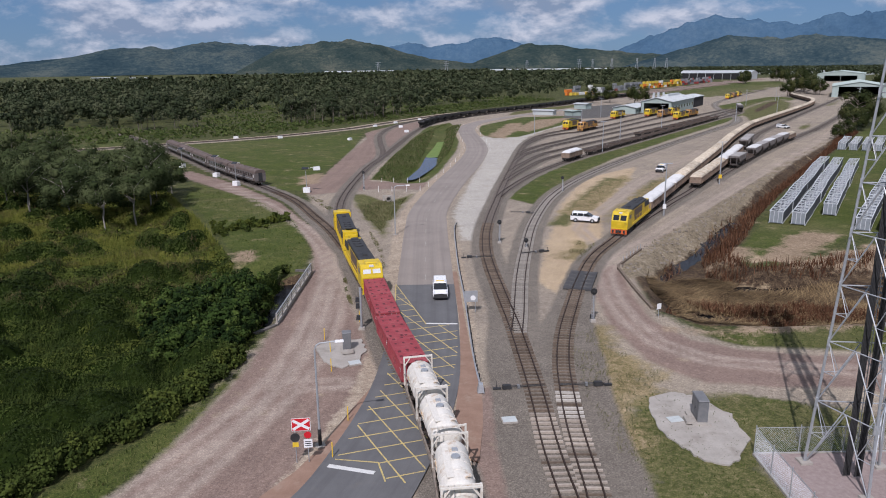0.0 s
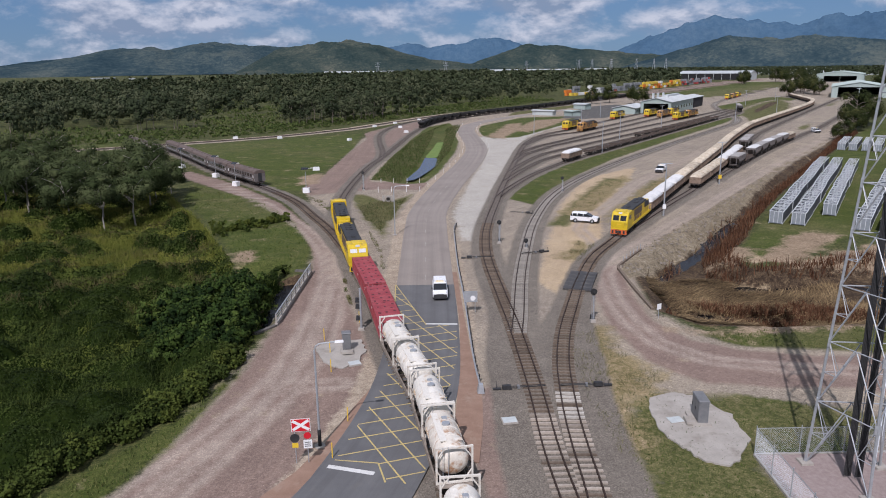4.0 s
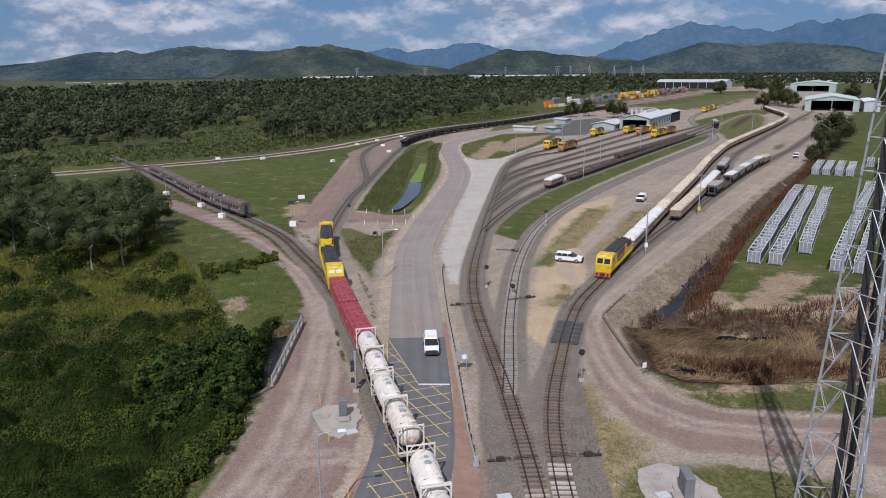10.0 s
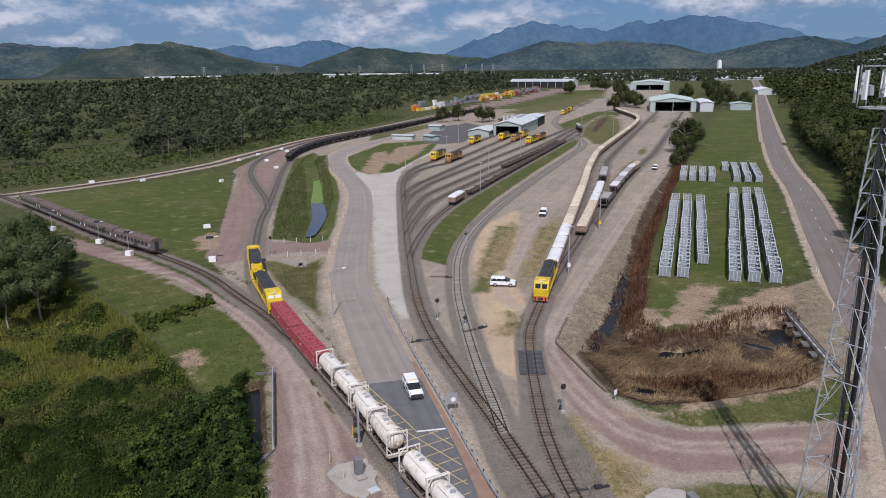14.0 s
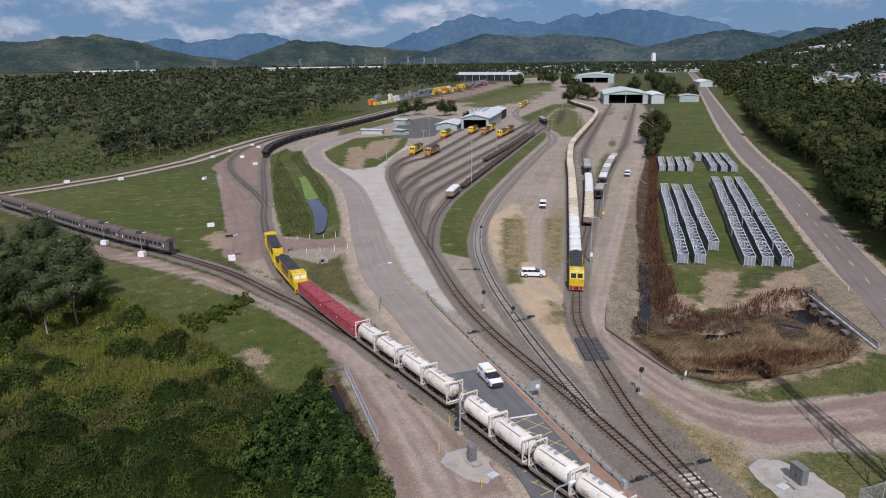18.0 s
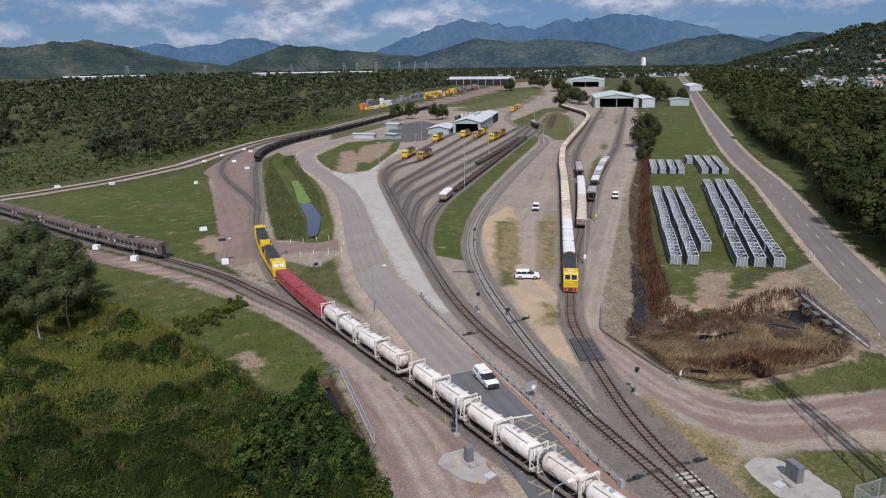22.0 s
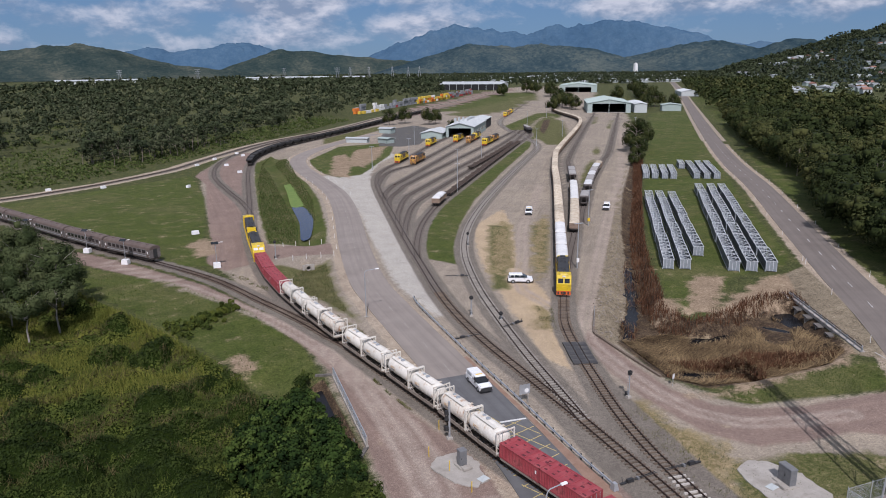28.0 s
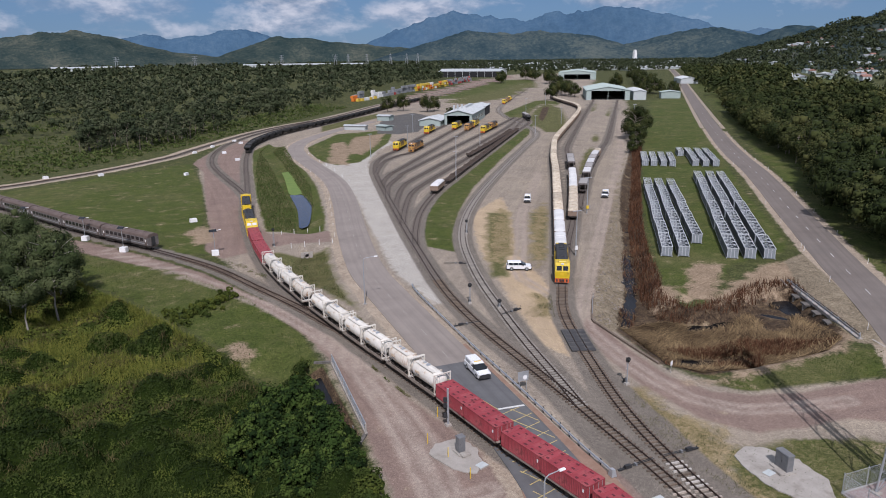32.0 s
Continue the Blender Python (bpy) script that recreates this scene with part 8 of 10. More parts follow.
def cabinet(at, w, d, h, label):
    t = thing("equipment_cabinet", at, label, "cabinet")
    part("plinth", Shape().box(-w / 2 - 0.25, w / 2 + 0.25, -d / 2 - 0.45, d / 2 + 0.25, 0, 0.16, 0.02), CONCRETE, t)
    part("body", Shape().box(-w / 2, w / 2, -d / 2, d / 2, 0.16, h, 0.0), CABINET, t)
    part("lid", Shape().box(-w / 2 - 0.06, w / 2 + 0.06, -d / 2 - 0.06, d / 2 + 0.06, h, h + 0.09, 0.05), CABINET, t)
    n = max(1, round(w / 0.7))
    for i in range(n):
        x = -w / 2 + 0.04 + i * (w - 0.04) / n
        o = part("door", Shape().box(x, x + (w - 0.1) / n, -d / 2 - 0.025, -d / 2, 0.24, h - 0.08, 0.0), CABINET, t)
        part("handle", Shape().box(x + 0.06, x + 0.1, -d / 2 - 0.06, -d / 2 - 0.025, h * 0.5, h * 0.62), BLACK, o)
    part("step", Shape().box(w / 2 - 0.9, w / 2 + 0.2, -d / 2 - 0.9, -d / 2 - 0.2, 0.1, 0.3, 0.03), CONCRETE, t)
    return t


cabinet(pose(20.9, -22.4, 0.09, 0, 0, -95), 1.7, 0.75, 1.9, "tall grey steel signalling cabinet on a concrete pad")
cabinet(pose(-8.0, -6.6, 0.09, 0, 0, 8), 0.8, 0.7, 1.85, "grey steel location cabinet on a concrete pad")
for x, y, a in ((19.0, -22.4, 10), (-7.0, -9.8, 20), (6.1, -21.6, 5)):
    lid = thing("pit_lid", pose(x, y, 0.1 if y > -21 or x > 10 else 0.08, 0, 0, a), "pale blue grey cable pit lid set in the ground", "pit lid")
    part("frame", Shape().box(-0.62, 0.62, -0.5, 0.5, -0.1, 0.03, 0.02), CONCRETE, lid)
    part("cover", Shape().box(-0.55, 0.55, -0.43, 0.43, 0.03, 0.06, 0.01), SHEDWHITE, lid)


# ---- signals, signs, poles ----
def signal(at, h, label="black railway signal head on a grey post", heads=1):
    t = thing("railway_signal", at, label, "signal")
    part("post", Shape().bar((0, 0, -0.1), (0, 0, h), 0.07, 8), STEEL, t)
    part("base", Shape().box(-0.3, 0.3, -0.3, 0.3, -0.05, 0.25, 0.04), CONCRETE, t)
    for i in range(heads):
        z = h - 0.25 - i * 0.9
        hd = part("signal_head", Shape().bar((-0.05, -0.06, z), (-0.05, -0.13, z), 0.36, 16).box(-0.2, 0.1, -0.05, 0.2, z - 0.22, z + 0.22, 0.02), PLASTIC, t, "round black signal face")
        part("hood", Shape().bar((-0.05, -0.13, z), (-0.05, -0.38, z + 0.02), 0.13, 10), PLASTIC, hd)
    s = Shape()
    for i in range(int(h / 0.35) - 2):
        s.bar((-0.16, 0.1, 0.4 + i * 0.35), (0.16, 0.1, 0.4 + i * 0.35), 0.015, 4)
    s.bar((-0.16, 0.1, 0.2), (-0.16, 0.1, h - 0.6), 0.02, 4).bar((0.16, 0.1, 0.2), (0.16, 0.1, h - 0.6), 0.02, 4)
    part("ladder", s, STEEL, t)
    part("relay_box", Shape().box(-0.25, 0.25, 0.15, 0.5, 0.1, 0.7, 0.03), BLACK, t)
    return t


signal(pose(18.0, -0.2, 0), 3.7)
signal(pose(12.0, 35.6, 0, 0, 0, -15), 3.6)
signal(pose(-12.9, 87.0, 0, 0, 0, 10), 4.3)
signal(pose(31.0, 80.0, 0, 0, 0, -30), 3.4)
signal(pose(15.6, 31.5, 0, 0, 0, -20), 1.6, "low black ground signal beside the tracks")
mast = thing("crossing_signal_mast", pose(-7.0, -0.7, 0), "grey mast with a dark crossing bell and flashing light unit", "signal")
part("mast", Shape().bar((0, 0, 0), (0, 0, 4.6), 0.13, 10), STEEL, mast)
part("base", Shape().box(-0.35, 0.35, -0.35, 0.35, -0.05, 0.18, 0.04), CONCRETE, mast)
for z in (3.3, 2.6, 1.3):
    part("light_unit", Shape().box(-0.55, -0.12, -0.18, 0.18, z - 0.25, z + 0.25, 0.05), PLASTIC, mast, "black light unit")


def street_lamp(at, h, arm, label, heads=1, base_dark=True):
    t = thing("street_lamp", at, label, "street lamp")
    part("pole", Shape().bar((0, 0, 0), (0, 0, h - 0.5), 0.10, 8, 0.07), STEEL, t)
    if base_dark:
        part("base_sleeve", Shape().bar((0, 0, 0.0), (0, 0, 1.4), 0.14, 8), PLASTIC, t, "black protective base sleeve")
    part("footing", Shape().bar((0, 0, -0.1), (0, 0, 0.1), 0.4, 10), CONCRETE, t)
    s = Shape()
    pts = [(0, 0, h - 0.5), (0.12, 0, h - 0.15), (0.4, 0, h), (arm, 0, h + 0.06)]
    for a, b in zip(pts[:-1], pts[1:]):
        s.bar(a, b, 0.05, 6)
    part("arm", s, STEEL, t)
    part("lamp_head", Shape().box(arm - 0.05, arm + 0.6, -0.14, 0.14, h + 0.0, h + 0.12, 0.04), SIGNWHITE, t, "pale lamp head")
    return t


street_lamp(pose(-8.3, -24.6, 0, 0, 0, 8), 8.1, 1.5, "grey street lamp with a curved arm beside the crossing")
street_lamp(pose(-4.6, 42.5, 0, 0, 0, 5), 8.2, 2.0, "grey street lamp with a curved arm beside the road", 1, False)


def cross_sign():
    t = thing("crossing_sign", pose(-9.2, -26.8, 0, 0, 0, 4), "red and white railway crossing sign with plates on two posts", "sign")
    for x in (-0.45, 0.4):
        part("post", Shape().bar((x, 0, -0.1), (x, 0, 2.7), 0.035, 6), STEEL, t)
    board = part("board", Shape().box(-0.62, 0.62, -0.06, -0.04, 2.55, 3.45), SIGNRED, t, "red target board")
    for e in (-1, 1):
        m = Matrix.Translation((0, -0.065, 3.0)) @ Matrix.Rotation(e * radians(32), 4, "Y")
        part("cross_arm", Shape().box(-0.66, 0.66, -0.006 * (1.5 + e * 0.5), 0.0, -0.1, 0.1, 0, m), SIGNWHITE, board)
    part("border", Shape().box(-0.66, 0.66, -0.042, -0.036, 2.51, 3.49), SIGNWHITE, board)
    part("signal_disc", Shape().bar((-0.45, -0.05, 2.05), (-0.45, -0.12, 2.05), 0.33, 16), BLACK, t, "dark round light unit")
    part("yellow_plate", Shape().box(-0.66, -0.24, -0.07, -0.05, 1.3, 1.66), SIGNYELLOW, t)
    part("red_plate", Shape().bar((0.42, -0.05, 2.18), (0.42, -0.075, 2.18), 0.27, 8), SIGNRED, t)
    p = part("white_plate", Shape().box(0.12, 0.72, -0.07, -0.05, 1.2, 1.85), SIGNWHITE, t)
    for i in range(3):
        part("text_bar", Shape().box(0.2, 0.64, -0.076, -0.07, 1.34 + i * 0.15, 1.40 + i * 0.15), BLACK, p)
    return t


cross_sign()
plate = thing("sign", pose(25.3, 0.2, 0, 0, 0, 25), "small white notice plate on a post by the swamp", "sign")
part("post", Shape().bar((0, 0, -0.2), (0, 0, 1.7), 0.03, 6), STEEL, plate)
part("plate", Shape().box(-0.3, 0.3, -0.04, -0.02, 1.1, 1.75), SIGNWHITE, plate)
frame_sign = thing("sign", pose(5.0, 3.6, 0, 0, 0, 0), "grey two-post sign frame with metal plates behind the guard rail", "sign")
for x in (-0.5, 0.5):
    part("post", Shape().bar((x, 0, -0.1), (x, 0, 2.6), 0.04, 6), STEEL, frame_sign)
part("plate", Shape().box(-0.75, 0.75, -0.05, -0.02, 1.3, 2.6), STEEL, frame_sign, "bare metal plate")
part("disc", Shape().bar((0.25, -0.05, 1.75), (0.25, -0.07, 1.75), 0.3, 14), SIGNWHITE, frame_sign)

marker = thing("marker_stake", pose(-10.6, -3.5, 0), "thin yellow wooden marker stake", "stake", "marker stakes")
part("stake", Shape().box(-0.035, 0.035, -0.035, 0.035, -0.1, 1.25, 0.0), SIGNYELLOW, marker)
for x, y in ((-9.6, -7.0), (-9.0, -11.4), (-6.6, -20.9), (-7.4, 1.6), (-7.2, -26.3)):
    copy_thing(marker, pose(x, y, 0))
guide = thing("guide_post", pose(89.9, 36.6, 0), "white roadside guide post", "guide post", "guide posts")
part("post", Shape().box(-0.05, 0.05, -0.03, 0.03, -0.1, 1.15, 0.01), SIGNWHITE, guide)
for line, side, a0, a1, gap in ((SIDE_ROAD, -5.2, 60, 420, 24), (SIDE_ROAD, 5.0, 70, 420, 24), (ROAD, 4.3, ROAD.near(6, 90), ROAD.near(26, 268), 11), (ROAD, -4.4, ROAD.near(18, 160), ROAD.near(26, 268), 13)):
    for a in np.arange(a0, a1, gap):
        copy_thing(guide, line.lay(a, 1, 0, side))
for x in (-9.5, -6.5, -3.2, -0.2):
    copy_thing(guide, pose(x, 84.8, 0))
    copy_thing(guide, pose(x, 97.8, -0.1))


def solar_post(at, label="white concrete block with a solar panel on a pole"):
    t = thing("solar_post", at, label, "solar post", "solar posts")
    part("block", Shape().box(-0.75, 0.75, -0.6, 0.6, 0, 1.05, 0.04), SIGNWHITE, t, "white concrete ballast block")
    part("pole", Shape().bar((0, 0, 1.0), (0, 0, 5.4), 0.06, 6), STEEL, t)
    part("solar_panel", Shape().box(-0.75, 0.75, -0.45, 0.45, -0.03, 0.03, 0, Matrix.Translation((-0.1, 0, 5.4)) @ Matrix.Rotation(radians(24), 4, "X")), GLASS, t, "dark blue solar panel")
    part("lamp_arm", Shape().bar((0, 0, 5.2), (1.2, 0, 5.5), 0.03, 5).box(1.1, 1.6, -0.12, 0.12, 5.46, 5.54), SIGNWHITE, t)
    return t


sol = solar_post(pose(-52.7, 111.5, 0, 0, 0, -30))
for x, y, a in ((-44.0, 96.9, -30), (-25.6, 85.6, 0), (-67.5, 131, -30)):
    copy_thing(sol, pose(x, y, 0, 0, 0, a))
block = thing("concrete_block", pose(-28.2, 121, 0, 0, 0, 15), "weathered white concrete block on the grass", "block", "concrete blocks")
part("block", Shape().box(-0.9, 0.9, -0.5, 0.5, 0, 0.9, 0.05), SIGNWHITE, block)
for x, y in ((-73, 215), (-20, 262), (-8, 256), (3, 290), (-26.3, 201), (-55, 213), (-5, 231), (1, 300), (-11, 281)):
    copy_thing(block, pose(x, y, 0, 0, 0, (x * 7) % 60))
tall = thing("light_mast", pose(186, 225, 0), "tall grey yard light mast", "light mast", "yard light masts")
part("mast", Shape().bar((0, 0, 0), (0, 0, 16), 0.16, 8, 0.08), STEEL, tall)
part("lamp_bar", Shape().box(-1.0, 1.0, -0.12, 0.12, 15.9, 16.1, 0.02), STEEL, tall)
boxed = copy_thing(tall, pose(44.3, 53.5, 0) @ Matrix.Diagonal((1, 1, 0.6, 1)))
part("switch_box", Shape().box(-0.3, 0.3, -0.3, -0.05, 2.2, 3.6, 0.02), SIGNWHITE, boxed, "white switch box")
boxed = copy_thing(tall, pose(68.8, 86.8, 0) @ Matrix.Diagonal((1, 1, 0.6, 1)))
part("switch_box", Shape().box(-0.35, 0.35, -0.3, -0.05, 2.2, 3.6, 0.02), SIGNYELLOW, boxed, "yellow switch box")
for x, y in ((75, 190), (105, 232), (58, 150), (96, 300), (72, 240), (150, 260), (47, 215), (190, 300), (215, 390), (260, 440)):
    copy_thing(tall, pose(x, y, 0) @ Matrix.Diagonal((1, 1, 0.6, 1)))
pole = thing("power_pole", pose(186, 126, 0), "pale timber power pole beside the road", "power pole", "power poles")
part("pole", Shape().bar((0, 0, 0), (0, 0, 10.6), 0.17, 8, 0.11), BARK, pole)
part("cross_arm", Shape().box(-1.0, 1.0, -0.06, 0.06, 9.7, 9.85), BARK, pole)
for a in (330, 420, 520, 640):
    p = SIDE_ROAD.at(a)
    copy_thing(pole, pose(p[0] + 24, p[1] - 19, 0))
machine = thing("point_machine", pose(6.6, -16.0, 0, 0, 0, 4), "black point machine with rods beside the turnout", "point machine", "point machines")
part("case", Shape().box(-0.4, 0.4, -0.22, 0.22, 0.05, 0.38, 0.05), PLASTIC, machine)
part("lock_box", Shape().box(0.9, 1.15, -0.2, 0.2, 0.05, 0.3, 0.03), CABINET, machine)
part("rod", Shape().bar((0.4, 0.1, 0.2), (3.4, 0.1, 0.2), 0.035, 5).bar((0.4, -0.12, 0.2), (3.4, -0.12, 0.2), 0.035, 5), PLASTIC, machine)
part("lever", Shape().bar((-0.9, 0, 0.05), (-0.9, 0.2, 0.7), 0.03, 5).box(-1.2, -0.5, -0.15, 0.15, 0.0, 0.15), PLASTIC, machine)
for x, y, a in ((14.6, -15.8, 180), (6.6, 27.0, 0), (17.6, 29.5, 200), (20.0, 58.0, 160)):
    copy_thing(machine, pose(x, y, 0, 0, 0, a))


# ---- bridges and pit walls ----
OLDCONC = surface("dark weathered concrete", [(0.10, 0.092, 0.082), (0.17, 0.155, 0.14)], 1.2, 0.9, 0, 0.01, 8, (0.06, 0.055, 0.05), 0.9, 0.6)
bridge = thing("bridge_parapet", None, "concrete creek bridge edge with a galvanised handrail", "bridge", kind="structure")
part("kerb", Shape().prism([(-15.6, 21.2), (-15.3, 21.2), (-16.15, 0.8), (-16.45, 0.8)], -0.8, 0.30), CONCRETE, bridge)
part("wing_wall", Shape().prism([(-17.6, 22.3), (-15.5, 21.6), (-15.5, 21.2), (-17.8, 21.9)], -1.5, 0.25).prism([(-18.0, -1.7), (-16.1, 0.9), (-16.5, 1.1), (-18.4, -1.5)], -2.5, 0.2), OLDCONC, bridge, "stained concrete wing walls")
for i in range(9):
    a = Vector((-15.45, 21.0, 0)).lerp(Vector((-16.3, 1.0, 0)), i / 8)
    part("post", Shape().box(a.x - 0.09, a.x + 0.09, a.y - 0.09, a.y + 0.09, 0.28, 1.35, 0.02), CONCRETE, bridge)
for z, r in ((1.35, 0.075), (1.0, 0.05), (0.65, 0.05)):
    part("handrail", Shape().bar((-15.45, 21, z), (-16.3, 1, z), r, 6), STEEL, bridge)
for i in range(4):
    a = Vector((-15.9, 18.5, 0)).lerp(Vector((-16.7, 3.5, 0)), i / 3)
    part("pier", Shape().box(a.x - 0.5, a.x + 0.2, a.y - 0.25, a.y + 0.25, -3.3, -0.1), OLDCONC, bridge)
part("abutment", Shape().prism([(-15.7, 21.0), (-15.5, 21.0), (-16.3, 1.0), (-16.5, 1.0)], -3.3, -0.7), OLDCONC, bridge)

truss = thing("culvert_bridge", None, "low road bridge with dark openings and a pale steel rail", "bridge", kind="structure")
A, B = Vector((68.8, 20.6, 0)), Vector((58.0, -1.6, 0))
d = (B - A).normalized()
nrm = Vector((d.y, -d.x, 0))
m = Matrix.Translation(A) @ Matrix.Rotation(math.atan2(d.y, d.x), 4, "Z")
L = (B - A).length
part("deck_edge", Shape().box(0, L, -0.2, 0.5, -0.35, 0.12, 0, m), CONCRETE, truss)
# Sheet behind the openings, coloured as the shade under the deck.
part("back_wall", Shape().box(0, L, 2.2, 2.4, -2.2, -0.3, 0, m), SHADE_BLACK, truss, "near-black sheet painted as shade in the culvert")
for i in range(7):
    x = L * i / 6
    part("pier", Shape().box(x - 0.15, x + 0.15, -1.2, 2.2, -2.4, -0.45, 0, m), CONCRETE, truss)
    part("beam", Shape().box(max(0, x - 0.9), min(L, x + 0.9), -1.3, 0.0, -0.6, -0.36, 0, m), OLDCONC, truss, "dark concrete beam end")
for i in range(12):
    x = L * i / 11
    p = m @ Vector((x, 0, 0))
    part("rail_post", Shape().box(x - 0.09, x + 0.09, -0.12, 0.05, 0.1, 1.05, 0, m), STEEL, truss)
part("rail_beam", Shape().box(-1.5, L + 0.5, -0.2, -0.12, 0.55, 0.85, 0, m), STEEL, truss)
part("top_rail", Shape().box(-1.0, L, -0.14, -0.06, 0.98, 1.08, 0, m), PLASTIC, truss)
part("wing_wall", Shape().box(L, L + 3.2, -1.7, -1.4, -2, 0.05, 0, m @ pose(0, 0, 0, 0, 0, 8)).box(-3.4, 0, -0.9, -0.6, -2, 0.1, 0, m @ pose(0, 0, 0, 0, 0, -6)), CONCRETE, truss)
edge = thing("kerb_edge", None, "dark timber edging along the swamp bank", "edging", kind="structure")
E1 = Line([(32.5, 29.3), (29.4, 24.8), (26.5, 20.4), (26.4, 19.4), (25.9, 11.7), (25.6, 3.0)], 1)
part("edging", ribbon(E1, 0.16, 0.30, 0, E1.s[-1], 1.0, 0, None, 0.7), TIMBER, edge)
for a in np.arange(0.2, 10, 1.6):
    p = E1.at(a)
    if p[1] > 21.5:
        part("post", Shape().bar((p[0], p[1], 0), (p[0], p[1], 1.0), 0.05, 6), STEEL, edge)

# ---- culvert under the track access ----
pipe = thing("culvert_pipe", pose(-7.1, 79.6, -0.75, 0, 0, -90), "concrete culvert pipe end with a dark mouth", "culvert")
outer = [[(x, r * math.cos(a), r * math.sin(a)) for a in np.linspace(0, 2 * math.pi, 16, endpoint=False)] for x, r in ((-1.2, 0.6), (0.25, 0.6), (0.25, 0.45), (-1.1, 0.45))]
part("pipe", Shape().loft(outer), CONCRETE, pipe)
part("headwall", Shape().box(-0.2, 0.0, -1.3, -0.62, -0.7, 0.75, 0.02).box(-0.2, 0.0, 0.62, 1.3, -0.7, 0.75, 0.02).box(-0.2, 0.0, -0.62, 0.62, 0.6, 0.75, 0.0), CONCRETE, pipe)

# ---- water ----
def pool(points, z, material, label):
    p = spline(list(points) + [points[0]], 0.7)[:-1]
    s = Shape()
    s.add([(x, y, z) for x, y in p], [tuple(range(len(p)))])
    return tagged(new("water", s.mesh("water", material)), label, "water", kind="structure")


pool([(1.9, 151), (5.2, 150), (5.9, 140), (4.0, 128), (1.0, 115), (-1.4, 107), (-3.6, 106), (-2.2, 115), (-0.2, 127), (1.0, 140)], -0.82, WATER, "blue still water in the ditch")
pool([(7.0, 196), (10.5, 196), (10, 178), (8.4, 160), (5.8, 151.5), (2.2, 151.5), (3.4, 164), (5.4, 180)], -0.80, ALGAE, "bright green weed on the ditch water")
pool([(-16.6, 21), (-17.2, 1), (-20.5, -1.5), (-22, 4), (-21.5, 19.5)], -1.95, MUDWATER, "dark creek water under the bridge edge")
swamp = Shape()
swamp.add([(x, y, -1.78) for x, y in PIT], [tuple(range(len(PIT)))])
tagged(new("water", swamp.mesh("water", MUDWATER)), "dark shallow swamp water among dead reeds", "water", kind="structure")

# ---- yard stock ----
yl = locomotive(label="yellow diesel locomotive stabled in the yard")
ol = locomotive(label="faded orange and grey diesel locomotive stabled in the yard", body=ORANGE, nose=ORANGE)


def stable(src, line, x, y, back=False, fresh=False):
    m = line.lay(line.near(x, y), 5, RAIL_TOP) @ pose(0, 0, 0, 0, 0, 180 if not back else 0)
    if fresh:
        src.matrix_basis = m
        return src
    return copy_thing(src, m)


stable(yl, YARD, 67, 236, False, True)
stable(ol, LADDER[0], 72, 228, False, True)
stable(yl, YARD, 103, 293)
stable(yl, LADDER[0], 125, 306)
stable(ol, LADDER[1], 129, 298)
stable(yl, LADDER[1], 148, 325)
stable(yl, LADDER[2], 132, 282)
stable(ol, LADDER[2], 143, 296)
stable(yl, SIDING, 242, 476)
stable(ol, SIDING, 254, 494)
stable(yl, SIDING, 266, 513)
grain_wagon = copy_thing(white, LADDER[5].lay(LADDER[5].near(44.5, 133), 4, RAIL_TOP))
flat = bare_flat()
s = LADDER[5].near(51, 143) + 5.5
flat.matrix_basis = LADDER[5].lay(s, 4, RAIL_TOP)
for i in range(1, 15):
    copy_thing(flat, LADDER[5].lay(s + 11 * i, 4, RAIL_TOP))
s = LADDER[4].near(86, 200)
for i in range(9):
    copy_thing(flat, LADDER[4].lay(s + 11 * i, 4, RAIL_TOP))
s = LADDER[3].near(130, 267)
for i in range(3):
    copy_thing(grey if i else coal, LADDER[5].lay(LADDER[5].s[-1] - 22 + 10.6 * i, 4, RAIL_TOP))


